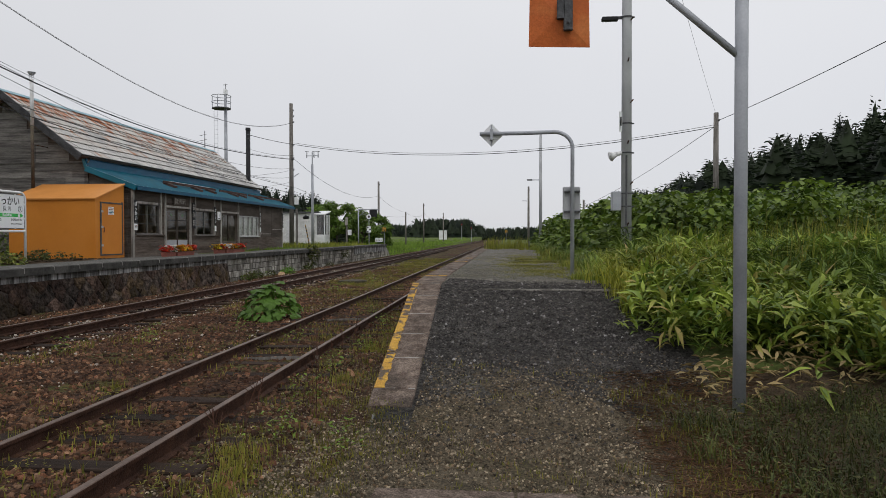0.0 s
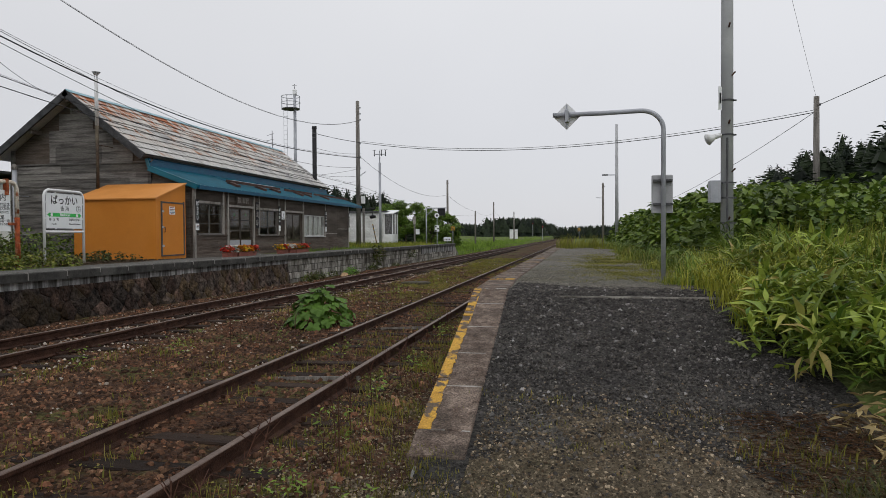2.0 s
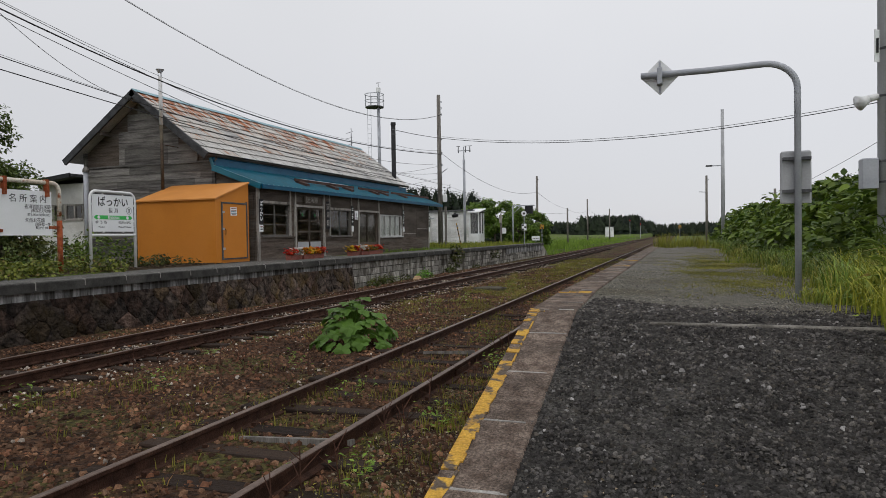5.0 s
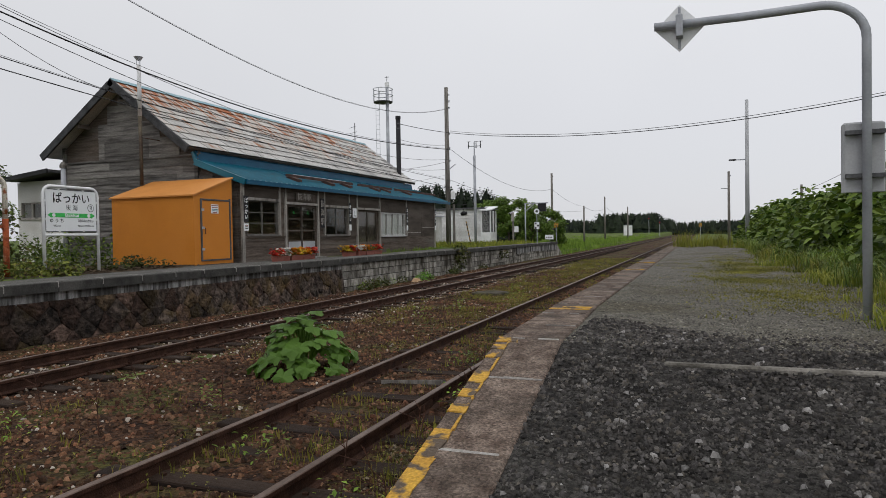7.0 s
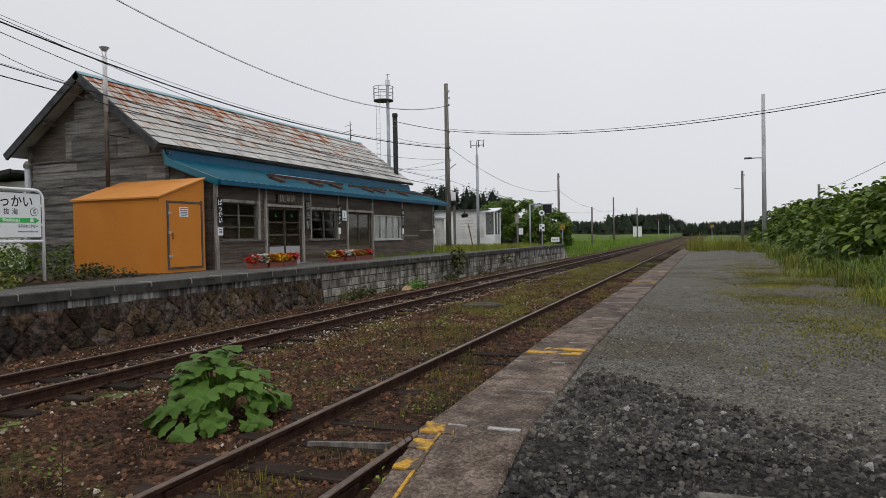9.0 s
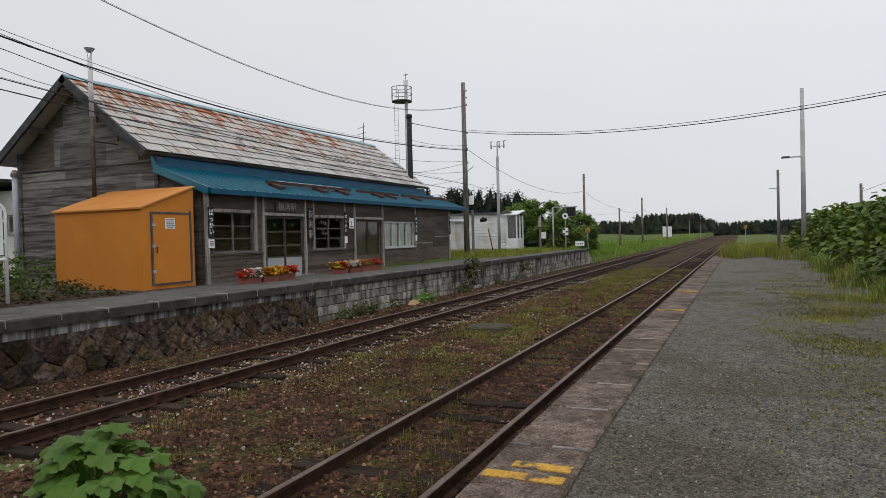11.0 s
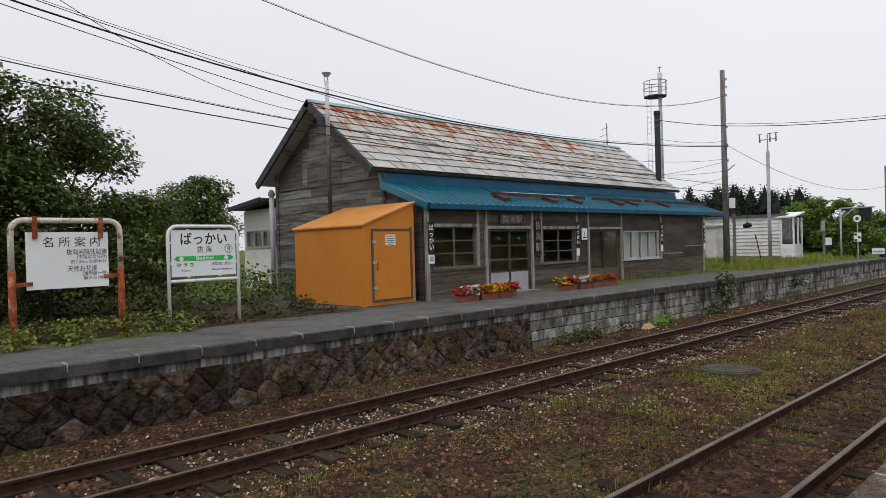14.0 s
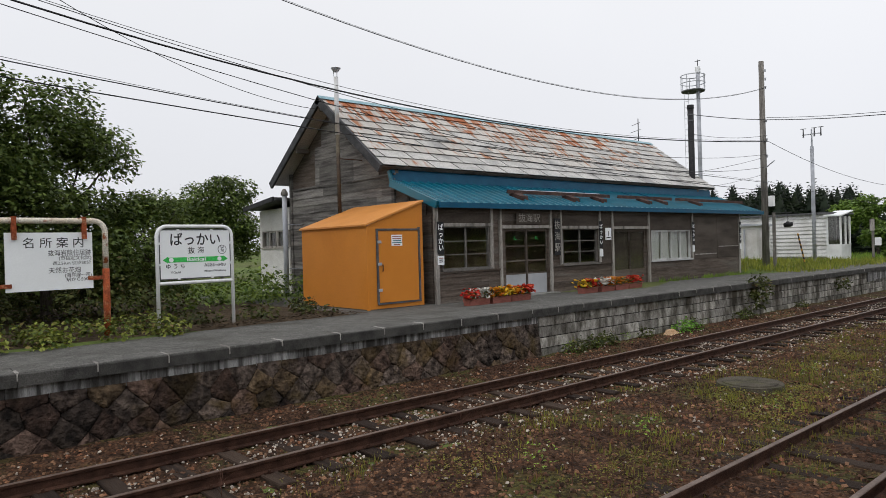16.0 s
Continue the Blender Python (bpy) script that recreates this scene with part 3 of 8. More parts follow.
height_sheet("ramp_foot", np.linspace(-0.6, 2.35, 50), np.linspace(4.96, 7.6, 60), foot_z, M["soil"], "trodden soil and gravel at the foot of the ramp", "ramp")
height_sheet("ramp", np.linspace(-0.95, 2.35, 30), np.linspace(4.97, 10.1, 44), lambda x, y: ramp_z(x, y) + 0.008 * wobble(x, y, 5), M["gravel"], "dark gravel ramp up to the platform", "ramp")
height_sheet("platform_surface", np.linspace(-0.93, 2.35, 24), np.linspace(10.1, END_R, 80), lambda x, y: TOP_R + 0.006 * wobble(x, y, 1.5) + 0 * x, M["asphalt"], "worn grey asphalt platform with moss", "platform")

g = G()
g.prism([(5.3, 0.0), (END_R, 0.0), (END_R, TOP_R - 0.06), (10.05, TOP_R - 0.06), (5.3, 0.1)], "x", -1.0, 2.0)
solid("platform_core", g, M["concrete"], "stained concrete core of the island platform", "platform", kind="structure")

height_sheet("verge_soil", np.linspace(1.7, 5.4, 20), np.linspace(-6, 6.2, 24), lambda x, y: np.maximum(ground_z(x, y) + 0.02, 0.10 + 0.05 * smoothstep(1.8, 3.0, x) + 0.012), M["litter"], "dark soil and leaf litter beside the path", "soil")
height_sheet("yard_soil", np.linspace(-24, -13.3, 24), np.linspace(4, 20.6, 30), lambda x, y: np.maximum(ground_z(x, y), 1.0) + 0.003 + 0.03 * smoothstep(-13.3, -14.0, x) + 0.006 * wobble(x, y, 2) * smoothstep(-13.3, -14.0, x), M["litter"], "dark trodden soil behind the platform", "soil")

# station platform across the tracks
g = G()
g.prism([(EDGE_L - 0.55, 0.95), (EDGE_L - 0.55, 1.10), (-13.75, 1.0), (-24, 1.0), (-24, 0.9)], "y", -14, END_L)
solid("station_platform", g, M["asphalt2"], "old grey asphalt surface of the station platform", "platform", kind="structure")
wall_l = thing("platform_wall", (EDGE_L, 20, 0), "stone retaining wall with dark concrete coping beside the track", "wall", kind="structure")
g = G().box(EDGE_L - 0.6, EDGE_L - 0.13, -14, END_L, 0, 0.96)
part("wall_core", g, M["joint"], wall_l)

# ---------------------------------------------------------------- tracks
def rail_track(name, rails, y0, y1, label):
    th = thing(name, (sum(rails) / 2, 20, 0.14), label, "railway track", "railway tracks")
    for x in rails:
        prof = [(x - 0.06, 0.14), (x + 0.06, 0.14), (x + 0.06, 0.153), (x + 0.012, 0.17), (x + 0.009, 0.245), (x + 0.032, 0.258), (x + 0.032, 0.285), (x - 0.032, 0.285), (x - 0.032, 0.258), (x - 0.009, 0.245), (x - 0.012, 0.17), (x - 0.06, 0.153)]
        r = part("rail", G().prism(prof, "y", y0, y1), M["rail"], th)
        top = [(x - 0.030, 0.284), (x + 0.030, 0.284), (x + 0.024, RAIL_Z), (x - 0.024, RAIL_Z)]
        part("rail_head", G().prism(top, "y", y0, y1), M["rail_top"], r, "worn bright running surface")
    return th


track_near = rail_track("railway_track", NEAR, -12, 420, "rusty narrow-gauge siding with weathered wooden sleepers")
track_far = rail_track("railway_track", FAR, -12, 420, "rusty narrow-gauge main line on stone ballast")

# ---------------------------------------------------------------- station building
B0, B1 = 23.6, 40.65                     # gable walls
FX = -13.8                               # facade
RX, RZ = -18.77, 7.33                    # ridge
GE = (-15.5, 4.86)                       # front edge of the grey roof
BE = (-22.22, 4.93)                      # back eave
BLUE = ((-15.55, 4.42), (-13.55, 3.68))  # blue lean-to roof, top and eave
Y0, Y1 = 23.07, 41.95
station = thing("station_building", (-17.6, 32, 1.0), "old wooden railway station with rusting grey roof and blue lean-to", "station building")


def wall_with_holes(x0, x1, y0, y1, z0, z1, holes):
    """Panels of a wall along y of thickness x0..x1 with rectangular holes (ya, yb, za, zb)."""
    out = []
    ys = sorted({y0, y1, *[h[0] for h in holes], *[h[1] for h in holes]})
    for a, b in zip(ys, ys[1:]):
        z = z0
        for h in [h for h in holes if h[0] <= a and h[1] >= b]:
            if h[2] > z:
                out.append(G().box(x0, x1, a, b, z, h[2]))
            z = h[3]
        out.append(G().box(x0, x1, a, b, z, z1))
    return out


HOLES = [(23.78, 25.55, 1.90, 3.06), (26.2, 28.1, 1.0, 3.0), (28.8, 30.6, 1.86, 2.98), (31.5, 33.55, 1.0, 2.96), (33.85, 36.6, 1.80, 2.90)]
for panel in wall_with_holes(FX - 0.16, FX - 0.03, B0, B1, 0.95, 3.62, HOLES):
    part("front_wall_panel", panel, M["board_dark"], station)
# gable walls
gp = [(-21.55, 0.95), (FX - 0.17, 0.95), (FX - 0.17, 3.6), (-15.6, 4.35), (-15.6, 4.85), (RX, RZ - 0.16), (-21.55, 5.2)]
part("gable_wall", G().prism(gp, "y", B0 + 0.02, B0 + 0.14), M["board_dark"], station)
part("gable_wall", G().prism(gp, "y", B1 - 0.14, B1 - 0.02), M["board_dark"], station)
part("back_wall", G().box(-21.7, -21.56, B0, B1, 0.95, 5.15), M["board"], station)
part("inner_floor", G().box(-21.5, FX - 0.2, B0 + 0.15, B1 - 0.15, 0.96, 1.0), M["interior"], station)
part("inner_wall", G().box(-15.9, -15.8, B0 + 0.15, B1 - 0.15, 1.0, 4.1), M["interior"], station)
part("inner_ceiling", G().box(-21.5, FX - 0.2, B0 + 0.15, B1 - 0.15, 3.35, 3.4), M["interior"], station)


def slope_sheet(a, b, y0, y1, t):
    """A roof slab from a=(x,z) to b=(x,z), between y0 and y1, t thick below."""
    n = Vector((-(b[1] - a[1]), 0, b[0] - a[0])).normalized()
    n = n if n.z > 0 else -n
    lo = lambda p: (p[0] - n.x * t, p[1] - n.z * t)
    return G().prism([a, b, lo(b), lo(a)], "y", y0, y1)


part("roof_deck", slope_sheet((RX, RZ - 0.03), (GE[0], GE[1] - 0.03), Y0 + 0.05, Y1, 0.08), M["board_dark"], station)
part("back_roof", slope_sheet((RX, RZ), BE, Y0 + 0.05, Y1, 0.1), M["slate"], station)
part("blue_fascia", slope_sheet((GE[0] - 0.12, GE[1] - 0.10), (BLUE[0][0], BLUE[0][1] - 0.02), Y0 + 0.45, Y1 - 0.3, 0.04), M["blue_dark"], station, "dark blue metal band between the two roofs")
part("blue_roof", slope_sheet(BLUE[0], BLUE[1], Y0 + 0.4, 42.45, 0.05), M["blue"], station, "blue sheet-metal lean-to roof")



# ---------------------------------------------------------------- writing
def lettering(name, body, size, m, material, parent, width=None, line=1.0, spacing=1.0):
    """Flat raised letters in the built-in font, centred at the pose m (x to the right, y up); squeezed to a width if given."""
    cu = bpy.data.curves.new(name, "FONT")
    cu.body, cu.size, cu.align_x, cu.align_y, cu.extrude = body, size, "CENTER", "CENTER", 0.002
    cu.space_line, cu.space_character, cu.resolution_u, cu.offset = line, spacing, 2, 0.0 if any(ord(c) >= 0x4E00 for c in body) else size * 0.012
    tmp = new("lettering_curve", cu)
    bpy.context.view_layer.update()
    me = bpy.data.meshes.new_from_object(tmp.evaluated_get(bpy.context.evaluated_depsgraph_get()))
    w = max((v.co.x for v in me.vertices), default=1) - min((v.co.x for v in me.vertices), default=0)
    bpy.data.objects.remove(tmp)
    s = width / w if width and w else 1
    me.transform(m @ Matrix.Diagonal((s, 1, 1, 1)))
    me.materials.clear()
    me.materials.append(material)
    return part(name, me, material, parent)


def facing_x(x, y, z, turn=0):
    """The pose of writing on a face that looks to +x: right is +y, up is z."""
    return Matrix.Translation((x, y, z)) @ Matrix.Rotation(radians(90 + turn), 4, "Z") @ Matrix.Rotation(radians(90), 4, "X")


# ---------------------------------------------------------------- the front of the station
def board_run(parent, name, axis, fixed, depth, a, b, z0, z1, high, seed, material, top=None, cut=1.9):
    """Overlapping horizontal boards. axis 'x': a wall facing -y at y=fixed, between x=a and x=b; 'y': a wall facing +x.
    top(u) gives the upper limit along the wall."""
    r = random.Random(seed)
    z = z0
    while z < z1 - 0.02:
        h = min(high * r.uniform(0.9, 1.12), z1 - z)
        u = a
        while u < b - 0.01:
            e = u + cut * r.uniform(0.5, 1.4)
            e = b if b - e < 0.5 else e
            ue, ze = e, z + h
            p, q = u, ue
            if top:
                while p < q and top(p) < ze - 0.02:
                    p += 0.04
                while q > p and top(q) < ze - 0.02:
                    q -= 0.04
            if q - p > 0.06:
                o1, o2 = depth * r.uniform(0.9, 1.2), depth * 0.45
                g = G()
                if axis == "x":
                    vs = [(p, fixed, z), (q - 0.006, fixed, z), (q - 0.006, fixed - o1, z), (p, fixed - o1, z), (p, fixed, ze), (q - 0.006, fixed, ze), (q - 0.006, fixed - o2, ze), (p, fixed - o2, ze)]
                else:
                    vs = [(fixed, p, z), (fixed, q - 0.006, z), (fixed + o1, q - 0.006, z), (fixed + o1, p, z), (fixed, p, ze), (fixed, q - 0.006, ze), (fixed + o2, q - 0.006, ze), (fixed + o2, p, ze)]
                g.add(vs, [(0, 1, 2, 3), (7, 6, 5, 4), (3, 2, 6, 7), (0, 3, 7, 4), (1, 5, 6, 2), (0, 4, 5, 1)])
                part(name, g, material, parent)
            u = e
        z += h


M["trim_dark"] = mat("grey_window_frame", (0.11, 0.10, 0.092), (0.17, 0.158, 0.145), 3, 0.8, 0.2, 30)
gable = lambda x: min(RZ - 0.2 - abs(x - RX) * 0.757, 5.25 if x < -20 else 99)
board_run(station, "gable_board", "x", B0, 0.03, -21.55, -15.62, 1.0, 4.62, 0.27, 3, M["board"], None, 2.6)
board_run(station, "gable_panel", "x", B0, 0.02, -21.45, -15.62, 4.66, 6.95, 0.62, 5, M["board"], gable, 1.5)
board_run(station, "lean_to_board", "x", B0, 0.025, -15.6, FX - 0.2, 1.0, 3.95, 0.27, 8, M["board_dark"], lambda x: 3.62 + (FX - x) * 0.36 - 0.1, 2.5)
part("gable_rail", G().box(-21.6, -15.55, B0 - 0.05, B0, 4.6, 4.66), M["board"], station)
part("corner_post", G().box(-21.68, -21.54, B0 - 0.07, B0 + 0.03, 1.0, 5.2), M["board"], station)
part("corner_post", G().box(-15.70, -15.56, B0 - 0.06, B0 - 0.005, 1.0, 4.5), M["board"], station)

# lower siding, upper boards, posts and rails of the front
r = random.Random(4)
for a, b in ((23.62, 26.05), (28.2, 31.35)):
    board_run(station, "front_board", "y", FX - 0.03, 0.022, a, b, 1.0, 1.80, 0.17, int(a), M["board_dark"], None, 3)
    part("dado_rail", G().box(FX - 0.03, FX + 0.03, a, b, 1.80, 1.86), M["board_dark"], station)
part("front_dado", G().box(FX - 0.03, FX - 0.012, 33.72, B1, 1.0, 1.74), M["board_dark"], station, "plain grey lower panel")
for a, b in ((36.75, 38.68), (38.7, B1)):
    part("facade_sheet", G().box(FX - 0.03, FX - 0.006, a, b, 1.76, 3.6), M["ply"], station, "dark brown weathered sheet cladding")
for a, b, z in ((23.62, 25.58, 3.15), (28.72, 30.66, 3.07), (30.74, 31.38, 1.86), (31.47, 33.6, 3.05), (33.69, 36.66, 2.9)):
    part("facade_sheet", G().box(FX - 0.03, FX - 0.008, a, b, z, 3.44), M["ply"], station, "dark brown weathered sheet cladding")
part("side_door_back", G().box(FX - 0.16, FX - 0.14, 31.5, 33.55, 1.0, 2.96), M["ply"], station)
part("loose_strip", G().box(FX - 0.005, FX + 0.015, 36.9, 38.6, 1.92, 1.96), M["trim"], station, "split pale board")
part("loose_strip", G().box(FX - 0.005, FX + 0.015, 38.8, 40.5, 2.2, 2.235), M["trim"], station, "split pale board")
for y, z0, w in ((23.55, 1.0, 0.13), (25.62, 1.86, 0.09), (25.98, 1.0, 0.09), (28.2, 1.0, 0.09), (28.68, 1.86, 0.08), (30.7, 1.86, 0.08), (31.42, 1.0, 0.09), (33.64, 1.0, 0.09), (36.7, 1.78, 0.08), (40.6, 1.0, 0.08)):
    part("post", G().box(FX - 0.03, FX + 0.045, y - w / 2, y + w / 2, z0, 3.6, 0.006), M["trim"], station)
part("header", G().box(FX - 0.03, FX + 0.03, B0, B1, 3.44, 3.6), M["board_dark"], station)
for y0, y1, z in ((23.62, 25.58, 3.06), (26.03, 28.16, 3.0), (28.72, 30.66, 2.98), (31.46, 33.6, 2.96)):
    part("lintel", G().box(FX - 0.03, FX + 0.05, y0, y1, z, z + 0.09, 0.006), M["trim"], station)


def sash_window(parent, y0, y1, z0, z1, cols, rows, frame_m, name="window", back=None, sill=True, w=0.04):
    """A window in the front wall: frame, panes between bars."""
    win = new(name)
    win.location = (FX, (y0 + y1) / 2, z0)
    win.parent = parent
    win.matrix_parent_inverse = Matrix.Translation(-parent.location)
    fx0, fx1 = FX - 0.12, FX - 0.02
    g = G()
    g.box(fx0, fx1, y0, y1, z0, z0 + w).box(fx0, fx1, y0, y1, z1 - w, z1).box(fx0, fx1, y0, y0 + w, z0 + w, z1 - w).box(fx0, fx1, y1 - w, y1, z0 + w, z1 - w)
    ob = part("window_frame", g, frame_m, station)
    ob.parent, ob.matrix_parent_inverse = win, Matrix.Translation(-win.location)

    def sub(nm, gg, m):
        o = solid(nm, gg, m)
        o.parent, o.matrix_parent_inverse = win, Matrix.Translation(-win.location)
        return o
    ys = np.linspace(y0 + w, y1 - w, cols + 1)
    zs = np.linspace(z0 + w, z1 - w, rows + 1)
    for y in ys[1:-1]:
        sub("mullion", G().box(FX - 0.1, FX - 0.04, y - 0.025, y + 0.025, z0 + w, z1 - w), frame_m)
    for a, b in zip(ys, ys[1:]):
        for z in zs[1:-1]:
            sub("glazing_bar", G().box(FX - 0.09, FX - 0.05, a + 0.025, b - 0.025, z - 0.013, z + 0.013), frame_m)
        for c, d in zip(zs, zs[1:]):
            sub("pane", G().box(FX - 0.073, FX - 0.069, a + 0.02, b - 0.02, c + 0.01, d - 0.01), M["pane"]).visible_shadow = False
    if sill:
        sub("window_sill", G().box(FX - 0.05, FX + 0.06, y0 - 0.05, y1 + 0.05, z0 - 0.05, z0 - 0.002), frame_m)
    return win


sash_window(station, *HOLES[0], 2, 3, M["trim_dark"], w=0.035)
sash_window(station, *HOLES[2], 2, 3, M["trim_dark"], w=0.035)
M["sash_white"] = mat("white_window_frame", (0.42, 0.42, 0.41), (0.52, 0.52, 0.51), 2, 0.6, 0.05, 40, c3=(0.30, 0.29, 0.28), big=1.5, speck=0.2)
w3 = sash_window(station, *HOLES[4], 4, 1, M["sash_white"], w=0.05)
for i in range(4):
    y = 33.92 + i * 0.665
    g = G()
    pts = [(y + 0.62 * k / 14, 0.012 * math.sin(k * 2.1)) for k in range(15)]
    g.prism([(FX - 0.135 + d, u) for u, d in pts] + [(FX - 0.15 + d, u) for u, d in pts[::-1]], "z", 1.84, 2.86)
    o = part("curtain", g, M["curtain"], station, "pale drawn curtain behind the glass")

# sliding entrance door and the boarded one
door = new("entrance_door")
door.location, door.parent, door.matrix_parent_inverse = (FX, 27.15, 1.0), station, Matrix.Translation(-station.location)


def door_bit(nm, g, m, label=""):
    o = solid(nm, g, m, label)
    o.parent, o.matrix_parent_inverse = door, Matrix.Translation(-door.location)
    return o


for k, (a, b) in enumerate(((26.22, 27.17), (27.13, 28.08))):
    x = FX - 0.10 + 0.035 * k
    g = G().box(x - 0.015, x + 0.015, a, a + 0.05, 1.0, 2.98).box(x - 0.015, x + 0.015, b - 0.05, b, 1.0, 2.98).box(x - 0.015, x + 0.015, a + 0.05, b - 0.05, 2.92, 2.98)
    for z in (1.66, 2.04, 2.48):
        g.box(x - 0.014, x + 0.014, a + 0.05, b - 0.05, z - 0.02, z + 0.02)
    door_bit("door_frame", g, M["board_dark"])
    door_bit("kick_plate", G().box(x - 0.012, x + 0.012, a + 0.05, b - 0.05, 1.03, 1.64), M["door_steel"], "pale grey sheet-metal lower panel")
    for c, d in ((1.68, 2.02), (2.06, 2.46), (2.50, 2.92)):
        door_bit("pane", G().box(x - 0.003, x + 0.003, a + 0.05, b - 0.05, c, d), M["pane"]).visible_shadow = False
    g = G().box(x + 0.006, x + 0.009, a + 0.42, a + 0.44, 2.67, 2.77).box(x + 0.006, x + 0.009, a + 0.46, a + 0.54, 2.67, 2.685).box(x + 0.006, x + 0.009, a + 0.46, a + 0.475, 2.685, 2.77)
    door_bit("glass_mark", g, M["green_sign"], "small green mark on the glass")
part("threshold", G().box(FX - 0.12, FX + 0.35, 26.1, 28.2, 0.99, 1.045, 0.01), M["concrete"], station)
for a, b in ((31.52, 32.55), (32.5, 33.53)):
    g = G().box(FX - 0.11, FX - 0.07, a, b, 1.0, 1.55)
    g.box(FX - 0.11, FX - 0.07, a, a + 0.07, 1.55, 2.95).box(FX - 0.11, FX - 0.07, b - 0.07, b, 1.55, 2.95).box(FX - 0.11, FX - 0.07, a + 0.07, b - 0.07, 2.87, 2.95)
    part("side_door", g, M["board_dark"], station, "dark wooden sliding door")
    part("side_door_pane", G().box(FX - 0.092, FX - 0.088, a + 0.07, b - 0.07, 1.55, 2.87), M["pane"], station).visible_shadow = False


def name_plate(y0, y1, z0, z1, body, size, back, ink, label, line=1.0, width=None):
    th = thing("name_plate", (FX + 0.03, (y0 + y1) / 2, z0), label, "sign")
    part("plate", G().box(FX + 0.046, FX + 0.066, y0, y1, z0, z1, 0.004), back, th)
    if body:
        lettering("writing", body, size, facing_x(FX + 0.067, (y0 + y1) / 2, (z0 + z1) / 2), ink, th, line=line, width=width)
    return th


name_plate(23.55, 23.78, 2.32, 3.19, "ば\nっ\nか\nい", 0.19, M["black"], M["sign_white"], "narrow black enamel plate with white vertical kana", 0.95)
th = name_plate(23.55, 23.77, 2.04, 2.28, "", 0, M["sign_white"], M["black"], "small white notice plate on the corner post")
for z in (2.22, 2.17, 2.12):
    part("bar", G().box(FX + 0.066, FX + 0.069, 23.59, 23.73, z - 0.012, z + 0.012), M["red_box"] if z > 2.2 else M["black"], th)
name_plate(26.6, 27.75, 3.14, 3.44, "抜海駅", 0.27, M["ply"], M["trim"], "dark board over the entrance with pale station name", width=0.95)
name_plate(28.32, 28.60, 2.16, 3.30, "抜\n海\n駅", 0.29, M["black"], M["trim"], "tall dark wooden board with faded station name", 1.2)
name_plate(30.62, 30.80, 2.33, 3.22, "ば\nっ\nか\nい", 0.16, M["black"], M["sign_white"], "narrow black enamel plate with white vertical kana", 1.1)
name_plate(30.62, 30.80, 2.05, 2.30, "", 0.1, M["sign_white"], M["black"], "small white notice plate below a kana plate")
th = name_plate(30.95, 31.28, 2.60, 3.0, "1", 0.22, M["sign_white"], M["black"], "white platform number plate")
part("bar", G().box(FX + 0.066, FX + 0.069, 31.0, 31.23, 2.65, 2.69), M["black"], th)
name_plate(36.62, 36.78, 2.33, 3.22, "ば\nっ\nか\nい", 0.16, M["black"], M["sign_white"], "narrow black enamel plate with white vertical kana", 1.1)
name_plate(36.62, 36.78, 2.05, 2.30, "", 0.1, M["sign_white"], M["black"], "small white notice plate below a kana plate")
name_plate(40.54, 40.68, 2.33, 3.22, "ば\nっ\nか\nい", 0.16, M["black"], M["sign_white"], "narrow black enamel plate with white vertical kana", 1.1)
name_plate(40.54, 40.68, 2.05, 2.30, "", 0.1, M["sign_white"], M["black"], "small white notice plate below a kana plate")

# ---------------------------------------------------------------- roofs
part("rake_board", slope_sheet((RX, RZ + 0.04), (GE[0] + 0.02, GE[1] - 0.01), Y0 - 0.04, Y0 + 0.04, 0.24), M["barge"], station)
part("rake_board", slope_sheet((RX, RZ + 0.04), (BE[0], BE[1]), Y0 - 0.04, Y0 + 0.04, 0.24), M["barge"], station)
part("ridge_cap", G().prism([(RX - 0.16, RZ - 0.06), (RX, RZ + 0.07), (RX + 0.16, RZ - 0.06), (RX, RZ + 0.02)], "y", Y0 - 0.02, Y1), M["ridge"], station, "pale blue ridge flashing")
for x in (-20.4, -17.2):
    part("purlin", G().box(x - 0.06, x + 0.06, Y0 + 0.06, B0 + 0.02, RZ - 0.37 - abs(x - RX) * 0.72, RZ - 0.22 - abs(x - RX) * 0.72), M["board_dark"], station)
part("ridge_beam", G().box(RX - 0.07, RX + 0.07, Y0 + 0.06, B0 + 0.02, RZ - 0.42, RZ - 0.16), M["board_dark"], station)

